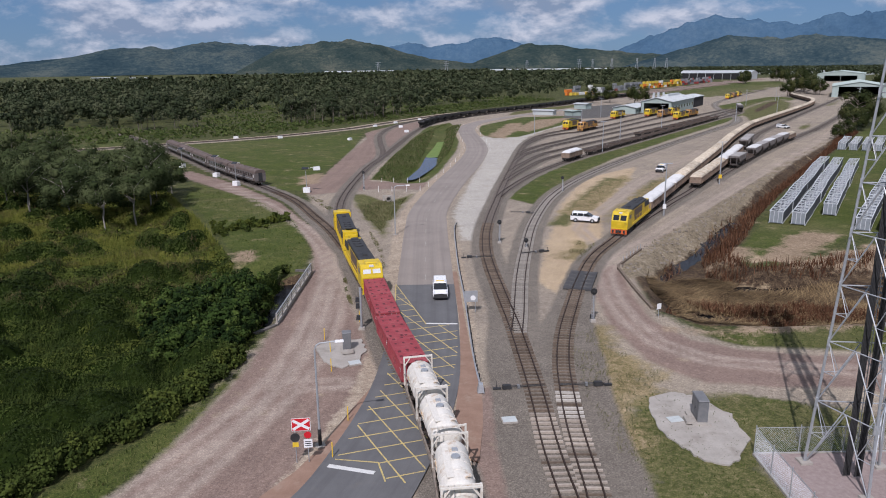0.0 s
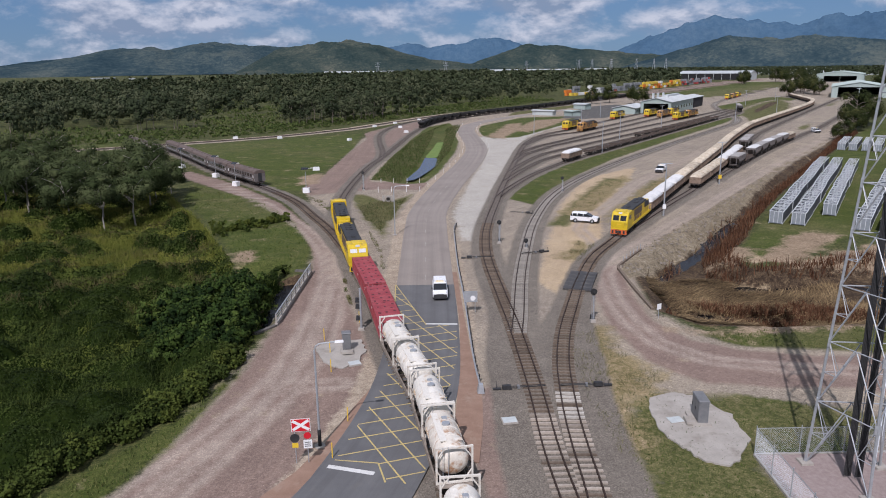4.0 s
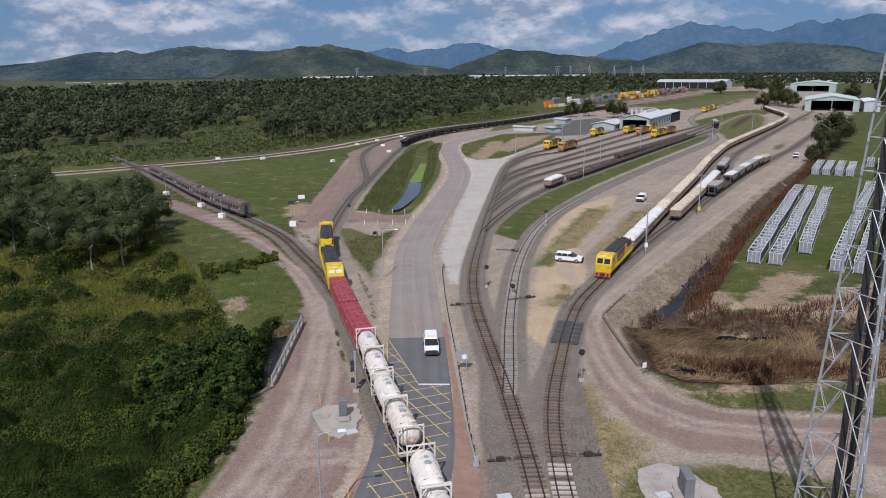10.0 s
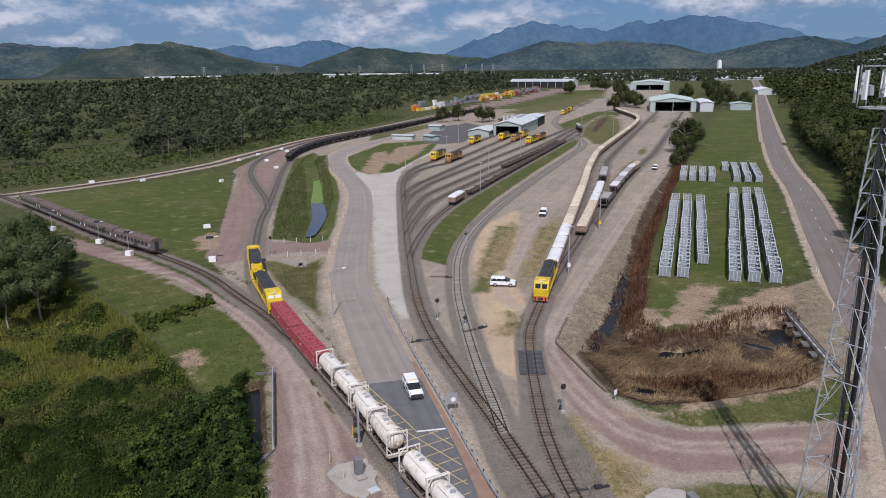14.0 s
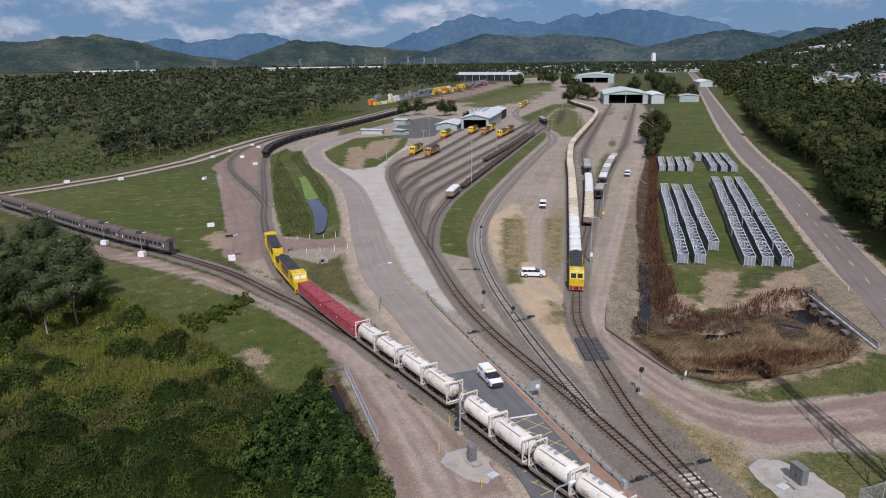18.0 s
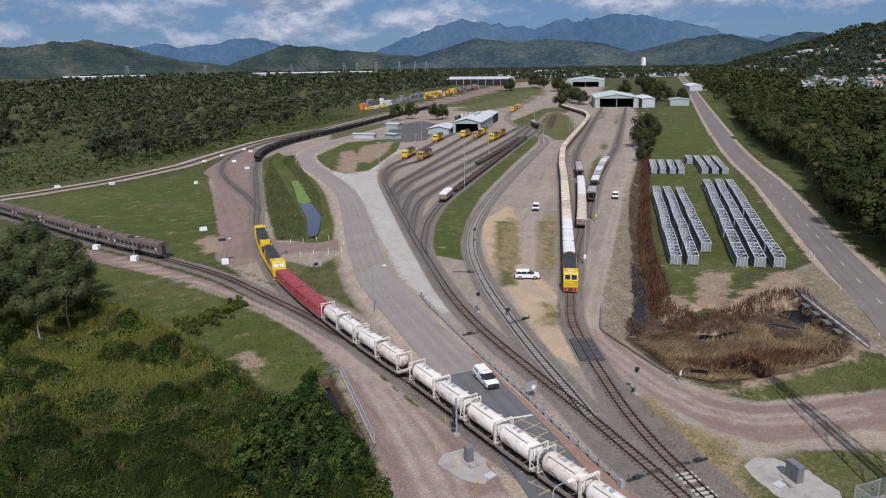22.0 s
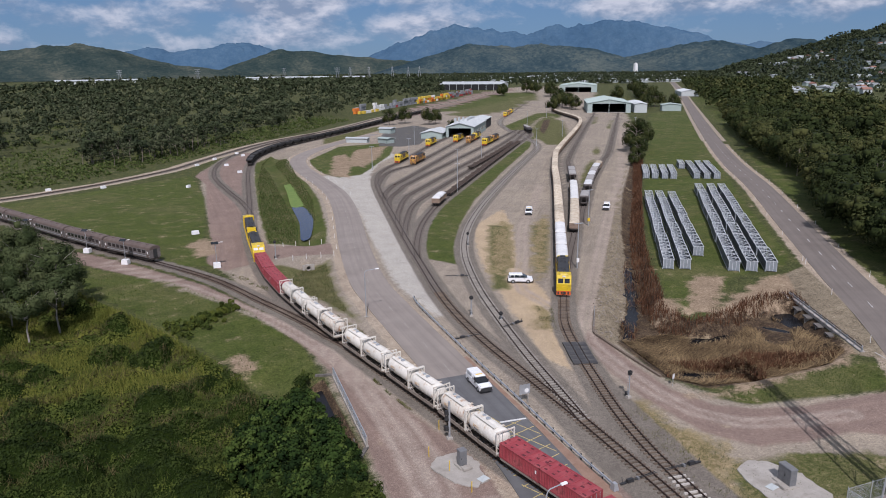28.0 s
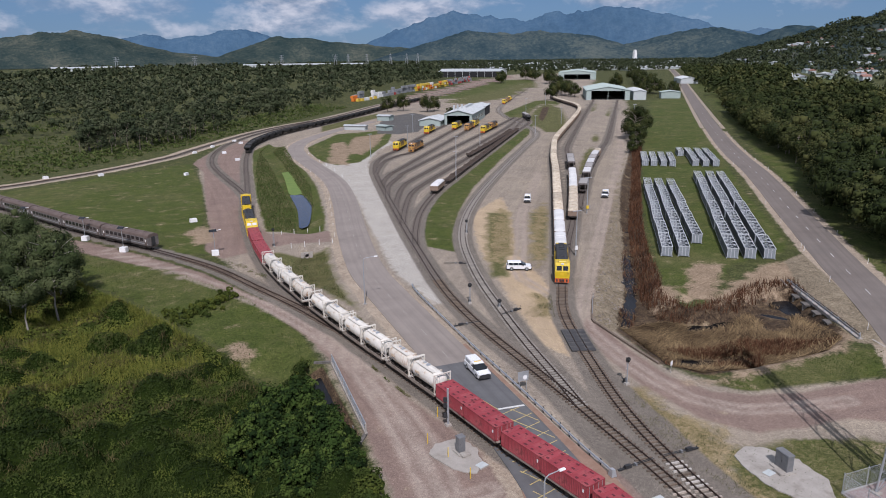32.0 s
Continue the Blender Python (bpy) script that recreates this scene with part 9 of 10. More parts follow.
# ---- buildings ----
def shed(name, label, at, w, l, eave, apex, wall, roof, opening=None, windows=0, side=None):
    """Front at -y. Portal walls of real thickness with a through opening, two roof slopes with eaves."""
    t = thing(name, at, label, "building")
    th = 0.3
    for x in (-w / 2, w / 2 - th):
        part("side_wall", Shape().box(x, x + th, 0, l, 0, eave), side or wall, t)
    gable = [(-w / 2, 0), (w / 2, 0), (w / 2, eave), (0, apex), (-w / 2, eave)]
    part("back_wall", Shape().loft([[(x, y, z) for x, z in gable] for y in (l - th, l)]), wall, t)
    if opening:
        ow, oh = opening
        s = Shape().box(-w / 2, -ow / 2, 0, th, 0, eave).box(ow / 2, w / 2, 0, th, 0, eave)
        top = [(-w / 2, oh), (w / 2, oh), (w / 2, eave), (0, apex), (-w / 2, eave)] if oh < eave else [(-w / 2, eave - 0.01), (w / 2, eave - 0.01), (0, apex)]
        s.loft([[(x, y, z) for x, z in top] for y in (0.02, th - 0.02)])
        part("front_wall", s, wall, t)
        part("floor_slab", Shape().box(-w / 2, w / 2, -2, l, -0.1, 0.06), CONCRETE, t)
        # Added near-black sheet that paints the hall's inner shade.
        part("inner_partition", Shape().box(-w / 2 + th, w / 2 - th, l * 0.8, l * 0.8 + 0.1, 0, eave), SHADE_BLACK, t)
        for x in (-ow / 2 - 0.25, ow / 2):
            part("door_post", Shape().box(x, x + 0.25, -0.12, 0, 0, oh), wall, t)
        if ow > 14:
            part("door_post", Shape().box(-0.2, 0.2, 0.02, 0.3, 0, oh), wall, t)
    else:
        part("front_wall", Shape().loft([[(x, y, z) for x, z in gable] for y in (0, th)]), wall, t)
    for e in (-1, 1):
        ring_a = [(0, -0.6, apex + 0.02), (e * (w / 2 + 0.5), -0.6, eave - 0.25), (e * (w / 2 + 0.5), -0.6, eave - 0.05), (0, -0.6, apex + 0.25)]
        part("roof", Shape().loft([ring_a, [(x, l + 0.6, z) for x, _, z in ring_a]]), roof, t, "pale corrugated roof slope")
        n = int(l / 1.5)
        s = Shape()
        for i in range(n):
            y = -0.5 + i * (l + 1) / n
            s.add([(0, y, apex + 0.26), (e * (w / 2 + 0.5), y, eave - 0.04), (e * (w / 2 + 0.5), y + 0.14, eave - 0.04), (0, y + 0.14, apex + 0.26),
                   (0, y + 0.07, apex + 0.34), (e * (w / 2 + 0.5), y + 0.07, eave + 0.04)], ((0, 1, 5, 4), (4, 5, 2, 3)))
        part("roof_ribs", s, roof, t)
    for i in range(windows):
        y = l * (i + 0.5) / windows
        part("window", Shape().box(w / 2, w / 2 + 0.04, y - 1.2, y + 1.2, eave * 0.35, eave * 0.6), GLASS, t)
    return t


def facing(x, y, deg):
    return pose(x, y, 0, 0, 0, deg)


HEAD = math.degrees(math.atan2(0.80, 0.60)) - 90
work = shed("locomotive_workshop", "pale green locomotive workshop with a white roof and open track doors", facing(133, 323, HEAD + 4), 17, 56, 6.6, 8.6, SHEDGREEN, ROOFWHITE, (13.6, 5.6), 8)
for i, x in enumerate((-5, -3.4, -1.4)):
    part("roof_stack", Shape().box(x, x + 1.1, 10 + i * 4, 11.4 + i * 4, 7.6, 11.0, 0.05), ROOFWHITE, work, "white roof exhaust stack")
part("roof_vent", Shape().box(-1.5, 1.5, 20, 50, 8.2, 9.6, 0.4), ROOFWHITE, work)
# Solid near-black walls in place of open, shaded sides.
annex = shed("open_shed", "white-roofed open shed behind the workshop, walls painted as shade", facing(170, 378, HEAD + 4), 12, 26, 6.4, 7.2, SHADE_BLACK, ROOFWHITE, (9, 5.4))
low = shed("low_building", "low pale blue green building beside the workshop", facing(116, 326, HEAD + 4), 13, 26, 3.4, 4.6, SHEDGREEN, ROOFWHITE, None, 4)
big = shed("train_shed", "large train shed with a wide dark doorway", facing(339.5, 468, HEAD + 6), 38, 84, 8.4, 11.6, SHEDGREEN, SHEDGREEN, (29, 8.0))
wing = shed("shed_wing", "white lean-to beside the large train shed", facing(363, 454, HEAD + 6), 11, 60, 7.6, 8.4, SHEDWHITE, ROOFWHITE, None, 5)
far_shed = shed("maintenance_shed", "long pale green maintenance shed", facing(585, 905, HEAD + 4), 58, 110, 10.5, 14, SHEDGREEN, SHEDGREEN, (40, 8))
# The long sides are closed walls, coloured as shade under the roof.
terminal = shed("terminal_shed", "long open freight terminal shed, sides painted as shade, white roof", facing(557, 1103, 48.6), 40, 118, 10.5, 14.5, SHEDWHITE, ROOFWHITE, None, 0, SHADE_BLACK)
for i in range(9):
    part("column", Shape().box(-20.6, -20.1, 2 + i * 14, 2.5 + i * 14, 0, 10.3), SHEDWHITE, terminal)
pylon = thing("power_pylon", pose(2400 * math.sin(0.23), 2400 * math.cos(0.23), 0), "distant grey lattice power pylon", "pylon", "distant pylons")
for a in range(4):
    c, d = (-1, -1, 1, 1)[a], (-1, 1, 1, -1)[a]
    part("leg", Shape().bar((c * 5, d * 5, 0), (c * 0.9, d * 0.9, 44), 0.42, 4, 0.3), STEEL, pylon)
for z in (30, 36, 42):
    part("cross_arm", Shape().box(-9, 9, -0.4, 0.4, z, z + 0.7), STEEL, pylon)
for b, r in ((14.2, 2450), (15.7, 2350), (17.6, 2400), (18.9, 2500), (19.8, 2450), (9.0, 2550), (-3.0, 2550), (2.5, 2550)):
    copy_thing(pylon, pose(r * math.sin(radians(b)), r * math.cos(radians(b)), 0, 0, 0, b * 3))
green = shed("store_shed", "pale green steel store shed", facing(400, 458, HEAD + 4), 17, 16, 5.6, 6.6, SHEDGREEN, SHEDGREEN, None, 2)
hut = shed("site_office", "long white demountable site office", facing(76, 322, HEAD + 88), 3.4, 13, 2.6, 2.8, SHEDWHITE, ROOFWHITE, None, 4)
hut = shed("site_office", "pale green demountable hut", facing(86.5, 313, HEAD + 60), 5.5, 8, 2.7, 2.9, SHEDGREEN, SHEDGREEN, None, 2)
hut = shed("site_office", "pale green amenities hut under trees", facing(107, 372, HEAD + 80), 6, 9, 3.2, 3.6, SHEDGREEN, ROOFWHITE, None, 2)
shed("store_shed", "long grey storage shed by the trees", facing(560, 700, HEAD + 4), 26, 60, 7, 9, SHEDWHITE, ROOFWHITE, None, 3)
shed("store_shed", "white roofed storage shed", facing(620, 690, HEAD + 4), 22, 70, 6, 8, SHEDWHITE, ROOFWHITE, None, 3)
silo = thing("silo", pose(2180, 2900, 0), "tall white silo tower in the town", "silo")
part("tower", Shape().box(-8, 8, -8, 8, 0, 44, 1), SIGNWHITE, silo)
part("head_house", Shape().box(-5, 5, -5, 5, 44, 50, 1), SIGNWHITE, silo)

# ---- container terminal ----
CC = {"orange": surface("orange container paint", [(0.62, 0.17, 0.02), (0.68, 0.21, 0.03)], 0.4, 0.6), "grey": surface("grey container paint", [(0.20, 0.21, 0.22), (0.27, 0.28, 0.29)], 0.4, 0.6, vary=0.2),
      "yellow": surface("yellow container paint", [(0.60, 0.42, 0.05), (0.66, 0.48, 0.07)], 0.4, 0.6), "white": surface("white container paint", [(0.66, 0.66, 0.64), (0.74, 0.74, 0.72)], 0.4, 0.6),
      "red": surface("red container paint", [(0.30, 0.04, 0.04), (0.36, 0.06, 0.05)], 0.4, 0.6)}


def simple_container(colour):
    t = thing("shipping_container", None, colour + " shipping container stacked at the freight terminal", "container", "terminal containers")
    wave = [(-3.0 + i * 6.0 / 28 + d, 1.18 if (i // 1) % 2 else 1.21) for i in range(28) for d in (0.02, 0.19)]
    s = Shape().prism([(x, -w) for x, w in wave] + [(x, w) for x, w in wave[::-1]], 0.1, 2.5)
    for x in (-3.03, 2.9):
        for y in (-1.22, 1.09):
            s.box(x, x + 0.13, y, y + 0.13, 0, 2.59)
    part("shell", s, CC[colour], t)
    part("door", Shape().box(-3.04, -3.0, -1.05, 1.05, 0.2, 2.4), CC[colour], t)
    return t


rng = random.Random(4)
made = {}
TERM = Line([(136, 566), (198, 648), (318, 800), (452, 988)], 5)
for a0, a1, colours, side, high in ((8, 20, ("orange",), 6, 3), (20, 44, ("grey",), 10, 3), (8, 58, ("yellow", "white"), 0, 1), (58, 82, ("white",), 4, 3), (85, 120, ("red", "grey"), 4, 2), (122, 190, ("grey",), 6, 3),
                                    (190, 330, ("yellow", "white", "yellow", "orange"), 4, 3), (330, 500, ("grey", "grey", "red"), 6, 3)):
    a = a0
    while a < a1:
        for k in range(rng.randint(max(1, high - 1), high)):
            c = rng.choice(colours)
            m = TERM.lay(a, 2, 2.6 * k, side + rng.uniform(-1, 1))
            if c not in made:
                made[c] = simple_container(c)
                made[c].matrix_basis = m
            else:
                copy_thing(made[c], m)
        a += 6.6

# ---- the town ----
ROOFTILE = surface("faded terracotta roof", [(0.24, 0.12, 0.09), (0.30, 0.16, 0.12)], 0.5, 0.8)


def house_kinds():
    out = []
    for wall, roof, label in ((SHEDWHITE, ROOFWHITE, "white flat-roofed building in the far town"), (SHEDWHITE, ROOFTILE, "house with a red roof in the far town"), (SHEDGREEN, CC["grey"], "house with a grey roof in the far town")):
        t = thing("house", None, label, "house", "town houses")
        part("wall", Shape().box(-6, 6, -4, 4, 0, 4.2), wall, t)
        part("roof", Shape().loft([[(-6.5, -4.5, 4.2), (-6.5, 4.5, 4.2), (-6.5, 0, 6.2)], [(6.5, -4.5, 4.2), (6.5, 4.5, 4.2), (6.5, 0, 6.2)]]), roof, t)
        out.append(t)
    return out


kinds = house_kinds()
used = set()


def put_house(k, m):
    if k in used:
        copy_thing(kinds[k], m)
    else:
        kinds[k].matrix_basis = m
        used.add(k)


for i in range(104):
    b, r = radians(rng.uniform(15, 43)), rng.uniform(1600, 3600)
    big_one = rng.random() < 0.5
    put_house(0, pose(r * math.sin(b), r * math.cos(b), 0, 0, 0, rng.uniform(-40, 40)) @ Matrix.Diagonal((rng.uniform(1.4, 3.4) if big_one else 1.2, 1.8 if big_one else 1.2, rng.uniform(0.7, 1.05), 1)))
for i in range(5):
    b, r = radians(rng.choice((rng.uniform(-24, -17), rng.uniform(-8, 9)))), rng.uniform(2300, 2600)
    put_house(0, pose(r * math.sin(b), r * math.cos(b), 0, 0, 0, rng.uniform(-30, 30)) @ Matrix.Diagonal((rng.uniform(1.2, 2.2), 2, 0.7, 1)))
for b, r, w in ((-6.3, 2640, 2.2), (-5.2, 2640, 1.4), (-4.1, 2640, 1.8), (-2.3, 2640, 1.2), (6.6, 2640, 1.2), (7.8, 2640, 1.8), (9.1, 2640, 1.2), (9.9, 2640, 2.6), (11.0, 2640, 1.6), (12.2, 2620, 1.4), (14.5, 2560, 2)):
    put_house(0, pose(r * math.sin(radians(b)), r * math.cos(radians(b)), 0, 0, 0, -b) @ Matrix.Diagonal((w, 2, 2.3, 1)))
for i in range(64):
    b, r = radians(rng.uniform(43, 55)), rng.choice((rng.uniform(950, 1500), rng.uniform(1700, 2150)))
    x, w = r * math.sin(b), r * math.cos(b)
    z = float(slope_height(np.array([x]), np.array([w]))[0])
    put_house(rng.choice((0, 0, 1, 2, 2)), pose(x, w, z - 0.5, 0, 0, rng.uniform(-40, 60)) @ Matrix.Diagonal((1.0, 1.1, 1.2, 1)))


# ---- single trees ----
def tree(at, h, r, material, seed, label, lobes=22, per=110, size=0.5, low=0.38, lean=0.0, bark=None):
    bark = bark or PALEBARK
    rg, rs = random.Random(seed), np.random.RandomState(seed)
    t = thing("tree", at, label, "tree")
    s = Shape()
    top = Vector((lean, lean * 0.4, h * 0.72))
    trunk = [Vector((0, 0, -0.3)), Vector((rg.uniform(-0.2, 0.2), rg.uniform(-0.2, 0.2), h * 0.25)), top * 0.72 + Vector((rg.uniform(-0.3, 0.3), 0, 0)), top]
    w = h * (0.022 if bark is BARK else 0.015)
    for i in range(3):
        s.bar(trunk[i], trunk[i + 1], w * (1 - i * 0.27), 7, w * (1 - (i + 1) * 0.27))
    for i in range(9):
        a = rg.uniform(0, 6.28)
        f = rg.uniform(0.3, 0.95)
        p = trunk[1].lerp(top, f)
        q = Vector((math.cos(a) * r * 0.75, math.sin(a) * r * 0.75, p.z + h * rg.uniform(0.08, 0.25)))
        s.bar(p, (p + q) / 2 + Vector((0, 0, h * 0.02)), w * 0.42, 5, w * 0.3)
        s.bar((p + q) / 2 + Vector((0, 0, h * 0.02)), q, w * 0.3, 5, w * 0.1)
    part("trunk", s, bark, t)
    v, f = crowns(np.zeros((1, 3)), np.array([h]), np.array([r]), lobes, per, size, rs, low, 0.40)
    me = raw_mesh("crown", v, f, material)
    me.attributes.new("tone", "FLOAT", "POINT").data.foreach_set("value", crown_tone(rs.uniform(0, 1, lobes), 1, per).astype(np.float32))
    part("crown", me, None, t)
    return t


gum = [tree(pose(-56.8, 53.6, -1.0), 10.5, 3.3, LEAF_TREE, 21, "slender pale-trunked gum tree with a loose grey green crown", 17, 300, 0.30, 0.34, 0.4),
       tree(pose(-53.4, 67.0, -0.8), 14.0, 5.2, LEAF_TREE, 22, "tall gum tree with a broad grey green crown", 30, 300, 0.32, 0.16),
       tree(pose(-64.5, 57, -1.0), 12.5, 4.6, LEAF_TREE, 23, "spreading gum tree in rank grass", 24, 300, 0.32, 0.20, -0.5)]
for x, y, k, a, sc in ((-53.0, 57.9, 0, 60, 1.12), (-60.5, 62, 0, 190, 1.05), (-58.5, 70, 2, 100, 0.92), (-56, 78, 0, 30, 1.1), (-66, 72, 1, 200, 0.9), (-74, 62, 2, 140, 1.0), (-80, 84, 1, 60, 0.95), (-70, 90, 0, 10, 1.2), (-88, 60, 1, 170, 0.95), (-92, 100, 2, 300, 1.0),
                       (-78, 46, 0, 110, 1.1), (-56, 87, 2, 60, 0.8), (-71, 80, 2, 120, 1.0), (-84, 72, 2, 20, 1.0), (-83, 97, 0, 90, 1.2), (-96, 78, 2, 230, 1.1), (-64, 98, 1, 280, 0.8), (-108, 100, 1, 40, 1.1), (-90, 47, 0, 40, 1.0),
                       (-101, 60, 1, 210, 1.0), (-76, 108, 2, 250, 0.85), (-94, 114, 1, 130, 0.9), (-108, 120, 2, 90, 1.0), (-62.5, 84, 0, 250, 1.2), (-79, 71, 0, 320, 1.15), (-90, 86, 0, 140, 1.25)):
    copy_thing(gum[k], pose(x, y, -0.6, 0, 0, a) @ Matrix.Diagonal((sc, sc, sc * (0.8 + 0.35 * ((x * 7.3) % 1)), 1)))
dense = tree(pose(181, 217, 0), 16, 8, LEAF_WOOD, 31, "dense dark green tree beside the yard", 26, 200, 0.62, 0.08, 0.0, BARK)
for x, y, a, sc in ((150, 177, 70, 0.36), (155, 181, 10, 0.42), (190, 226, 50, 0.9), (200, 238, 120, 0.85), (176, 208, 200, 0.62), (172, 204, 10, 0.5), (125, 437, 20, 0.75), (140, 445, 80, 0.8), (152, 425, 160, 0.8), (160, 432, 220, 0.7), (148, 372, 10, 0.45),
                    (349, 570, 0, 1.2), (362, 590, 90, 1.1), (340, 548, 180, 1.0), (372, 606, 40, 1.1), (300, 500, 250, 0.9), (430, 862, 10, 1.1), (440, 878, 100, 1.0), (420, 845, 200, 0.9),
                    (475, 800, 20, 1.2), (482, 815, 80, 1.3), (468, 790, 150, 1.1), (338, 520, 10, 0.8), (351, 552, 100, 1.0), (342, 534, 190, 0.9), (527, 665, 30, 1.2), (540, 690, 80, 1.3), (560, 720, 170, 1.3), (590, 765, 220, 1.3), (640, 840, 10, 1.3), (533, 970, 70, 1.3), (520, 920, 120, 1.2), (505, 905, 190, 1.1), (439, 877, 260, 1.1), (402, 496, 20, 0.7), (412, 510, 120, 0.8), (441, 525, 60, 0.9), (515, 945, 10, 1.3), (430, 520, 30, 1.0), (445, 545, 130, 1.1), (438, 500, 60, 0.9), (470, 590, 70, 1.1), (490, 620, 10, 1.2), (520, 640, 190, 1.1), (455, 620, 250, 1.2), (540, 690, 20, 1.2), (420, 480, 310, 0.8)):
    copy_thing(dense, pose(x, y, 0, 0, 0, a) @ Matrix.Diagonal((sc, sc, sc, 1)))

# ---- swamp reeds and rank growth ----
def reed_bed(poly, n, lo, hi, lean, width, material, label, thin=None, flow=False, wet=False):
    q = np.array(poly)
    xy = np.c_[RNG.uniform(q[:, 0].min(), q[:, 0].max(), n), RNG.uniform(q[:, 1].min(), q[:, 1].max(), n)]
    xy = xy[signed(poly, xy[:, 0], xy[:, 1]) > 0.1]
    if not wet:
        xy = xy[np.max([signed(p, xy[:, 0], xy[:, 1]) for p in POOLS], axis=0) < RNG.uniform(-0.6, 0.5, len(xy))]
    if thin:
        xy = xy[field(xy[:, 0], xy[:, 1], thin[0], thin[1]) > thin[2]]
    along = field(xy[:, 0], xy[:, 1], 0.09, 4.4) * 2.2 - 0.3 if flow else None
    v, f = blades(xy, lo, hi, lean, width, RNG, along)
    return stuff("reeds", v, f, material, label, "reeds")


STRAW = [(26.4, 4), (29, -1.2), (36.6, -2.8), (51.5, -2.2), (57, 0.5), (63, 12), (66, 16), (58, 17), (50, 14), (42, 13.5), (39, 19), (33, 19), (29, 17)]
reed_bed(STRAW, 60000, 0.7, 1.9, (2.0, 7.0), 0.10, LEAF_STRAW, "flattened straw coloured reeds in the swamp", (0.10, 1.0, -0.16), True)
BROWN = [(167, 200), (171, 198), (114, 123.8), (75.9, 72.5), (60, 49.4), (52, 36.2), (44.2, 25), (44.5, 18.8), (54.4, 20.5), (64, 24.6), (71, 22), (67.9, 16.1), (61.7, 18.8), (52.7, 16.1), (47.3, 14.2), (41.2, 15), (38.4, 19.6), (41, 27.4), (49.8, 41.6), (62.4, 59.4), (72.6, 74), (111, 125)]
reed_bed(BROWN, 230000, 0.7, 1.7, (0.1, 0.9), 0.10, LEAF_DRY, "standing dead brown reeds along the swamp edge")
reed_bed([(38.5, 2.6), (48, 0), (51.8, 2.2), (45, 7.4), (40, 6.6), (35.4, 7.4), (31.4, 9), (33, 5.4)], 9000, 0.5, 1.3, (0.2, 1.2), 0.09, LEAF_DRY, "tufts of dark brown reeds in the swamp")
reed_bed([(27, 4), (37, -1.6), (52, -1.6), (57, 1), (50, 5), (34, 5.5)], 9000, 0.5, 1.3, (0.2, 1.2), 0.09, LEAF_DRY, "dark brown reeds at the swamp's near side", (0.12, 5.0, 0.02))
reed_bed([(32.5, 21), (41, 30.5), (53, 46), (71, 74.6), (78, 86), (80, 85), (66, 66), (53, 44), (42, 29), (34, 19)], 7000, 0.4, 1.0, (0.3, 1.5), 0.09, LEAF_DRY, "thin dead reeds under the bank", (0.2, 6.0, -0.05))
reed_bed(POOLS[2], 5200, 0.9, 1.9, (0.1, 1.6), 0.10, LEAF_DRY, "clumps of dead reeds standing in the drain", (0.16, 8.0, 0.02), wet=True)
reed_bed(POOLS[2], 4200, 0.9, 1.9, (0.6, 3.0), 0.10, LEAF_STRAW, "fallen reeds lying in the drain", (0.19, 11.0, 0.06), wet=True)
reed_bed(BANK, 14000, 0.25, 0.7, (0.4, 2.2), 0.07, LEAF_PALE, "dry grass over the stony bank", (0.25, 3.0, -0.2))
n = 5200
q = np.c_[RNG.uniform(27, 92, n), RNG.uniform(18, 100, n)]
q = q[signed(BANK, q[:, 0], q[:, 1]) > 0.3]
rocks = Shape()
for (x, y), z in zip(q, height(q[:, 0], q[:, 1])):
    r = 0.1 + 0.22 * RNG.uniform() ** 2
    turn = Matrix.Translation((x, y, z + 0.03)) @ Matrix.Rotation(RNG.uniform(0, 6.28), 4, "Z") @ Matrix.Rotation(RNG.uniform(-0.5, 0.5), 4, "X")
    rocks.box(-r, r * RNG.uniform(0.6, 1.2), -r * 0.8, r * 0.8, -r * 0.4, r * RNG.uniform(0.4, 0.8), r * 0.3, turn)
ROCK = surface("grey brown bank stones", [(0.12, 0.10, 0.078), (0.22, 0.188, 0.150), (0.30, 0.262, 0.215)], 1.5, 0.95, 0, 0.01, 14)
tagged(new("stones", rocks.mesh("stones", ROCK)), "loose grey brown stones on the swamp bank", "stones", kind="stuff")
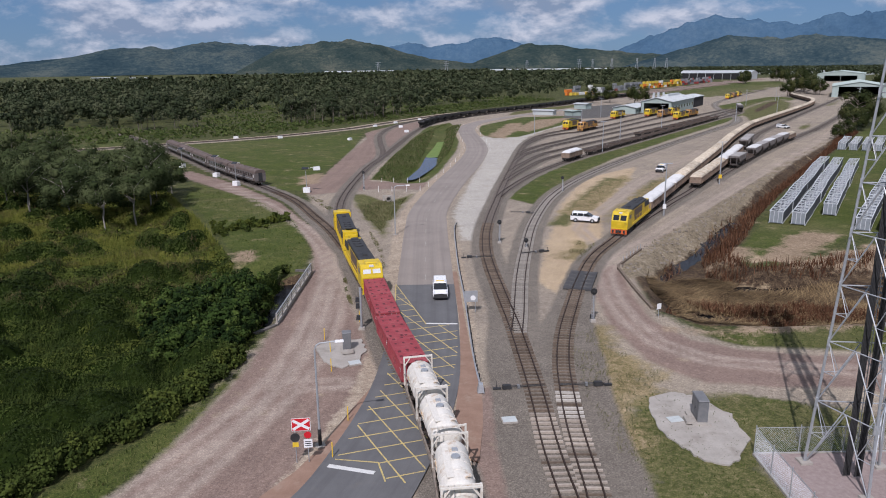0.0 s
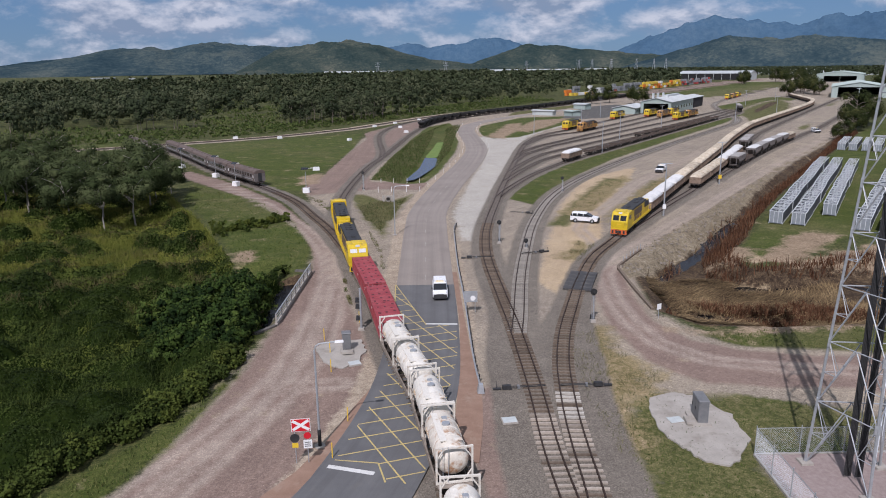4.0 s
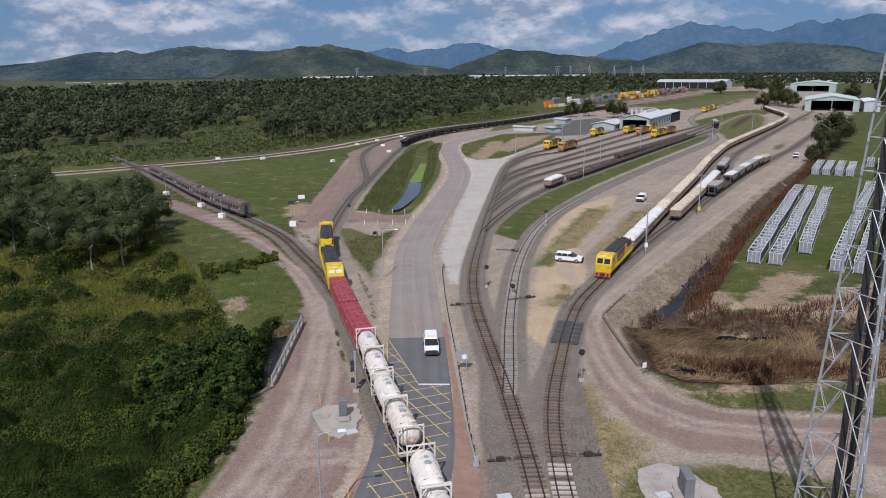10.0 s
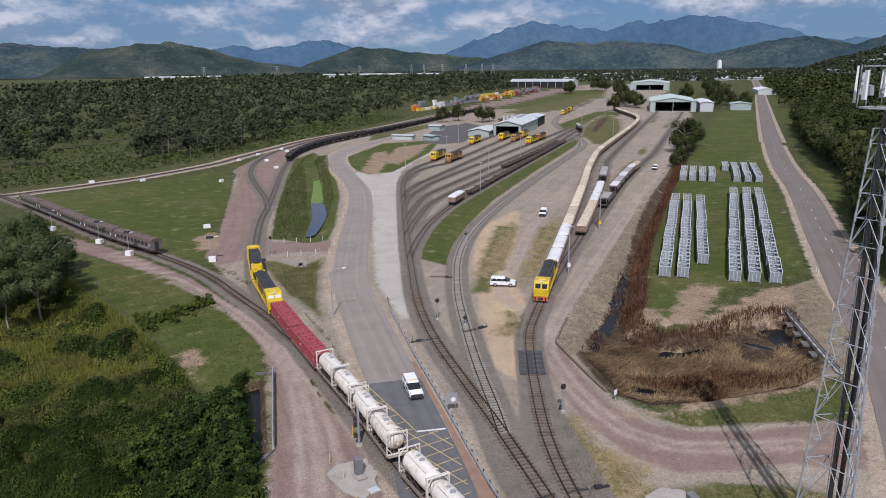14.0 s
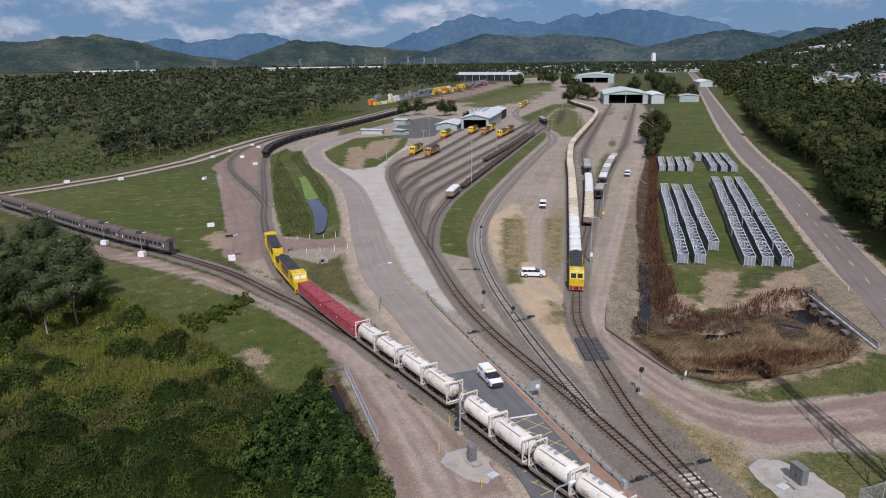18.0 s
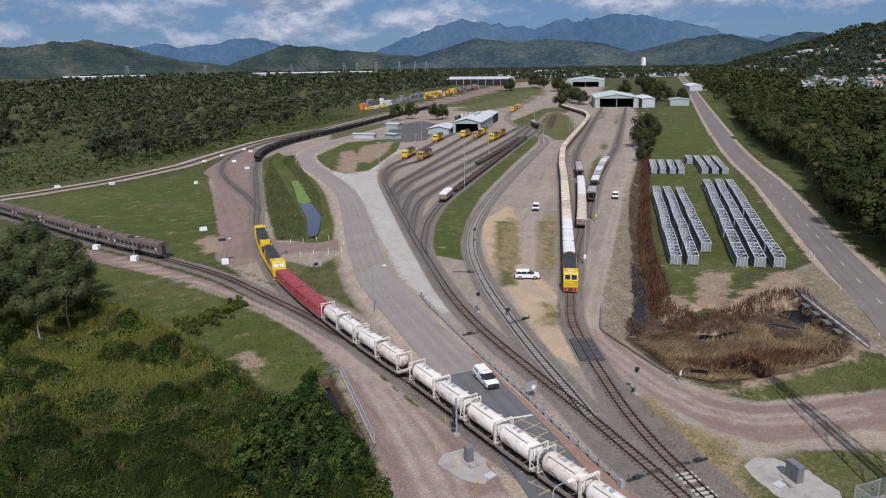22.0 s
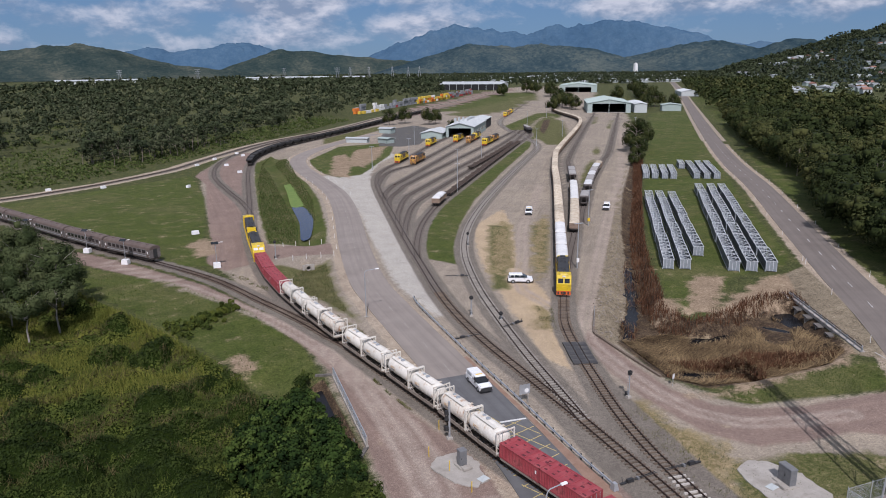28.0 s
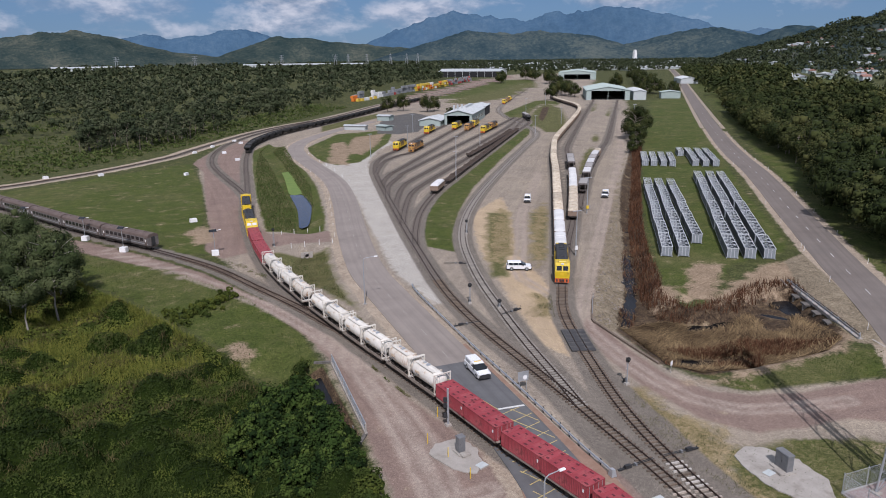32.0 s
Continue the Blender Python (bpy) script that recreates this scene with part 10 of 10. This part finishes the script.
q = np.c_[RNG.uniform(-14, 22, 60000), RNG.uniform(98, 280, 60000)]
q = q[(signed([(-12, 102), (-9, 140), (-2, 200), (8, 260), (14, 280), (20, 262), (15, 213), (10, 158), (3, 118), (-1, 100)], q[:, 0], q[:, 1]) > 0) & (off_line(DITCHES[0], q[:, 0], q[:, 1]) > 2.6)]
v, f = blades(q, 0.2, 0.6, (0.1, 1.0), 0.12, RNG)
stuff("tall_grass", v, f, LEAF_LIGHT, "rank grass along the ditch", "grass")
v, f = blades(q[RNG.uniform(size=len(q)) < 0.45], 0.3, 0.8, (0.1, 1.0), 0.10, RNG)
stuff("tall_grass", v, f, LEAF_PALE, "dry grass heads along the ditch", "grass")
for poly in STRAWS:
    reed_bed(poly, 3600, 0.12, 0.4, (0.3, 2.0), 0.05, LEAF_PALE, "short dry straw coloured grass", (0.3, 2.0, -0.12))
for poly in ([(-10.9, 17.9), (-10.3, 17.9), (-9.3, 11.7), (-8.5, 7.0), (-9.2, 7.8), (-10.2, 12.6)], [(-9.4, 47.2), (-7.9, 41.0), (-6.2, 32.8), (-5.4, 22.4), (-6.0, 21.5), (-6.7, 30.3), (-8.5, 39.6)], [(-24.6, 80.8), (-20.8, 75.5), (-17.5, 66.3), (-17.8, 63.2), (-21.4, 71.0)]):
    reed_bed(poly, 5000, 0.08, 0.35, (0.2, 1.6), 0.06, LEAF_PALE, "thin dry weeds in the gravel beside the track", (0.6, 2.5, -0.02))
    reed_bed(poly, 2500, 0.08, 0.35, (0.2, 1.6), 0.06, LEAF_TURF, "thin green weeds in the gravel beside the track", (0.6, 5.5, 0.05))
CULVERT = [(-13, 70), (-9, 79.5), (-3, 81), (-6, 57), (-7, 44), (-10, 56)]
reed_bed(CULVERT, 9000, 0.12, 0.45, (0.2, 1.5), 0.07, LEAF_PALE, "dry grass by the culvert")
reed_bed(CULVERT, 2600, 0.15, 0.5, (0.2, 1.5), 0.08, LEAF_LIGHT, "green grass by the culvert", (0.2, 2.0, -0.1))
motions()
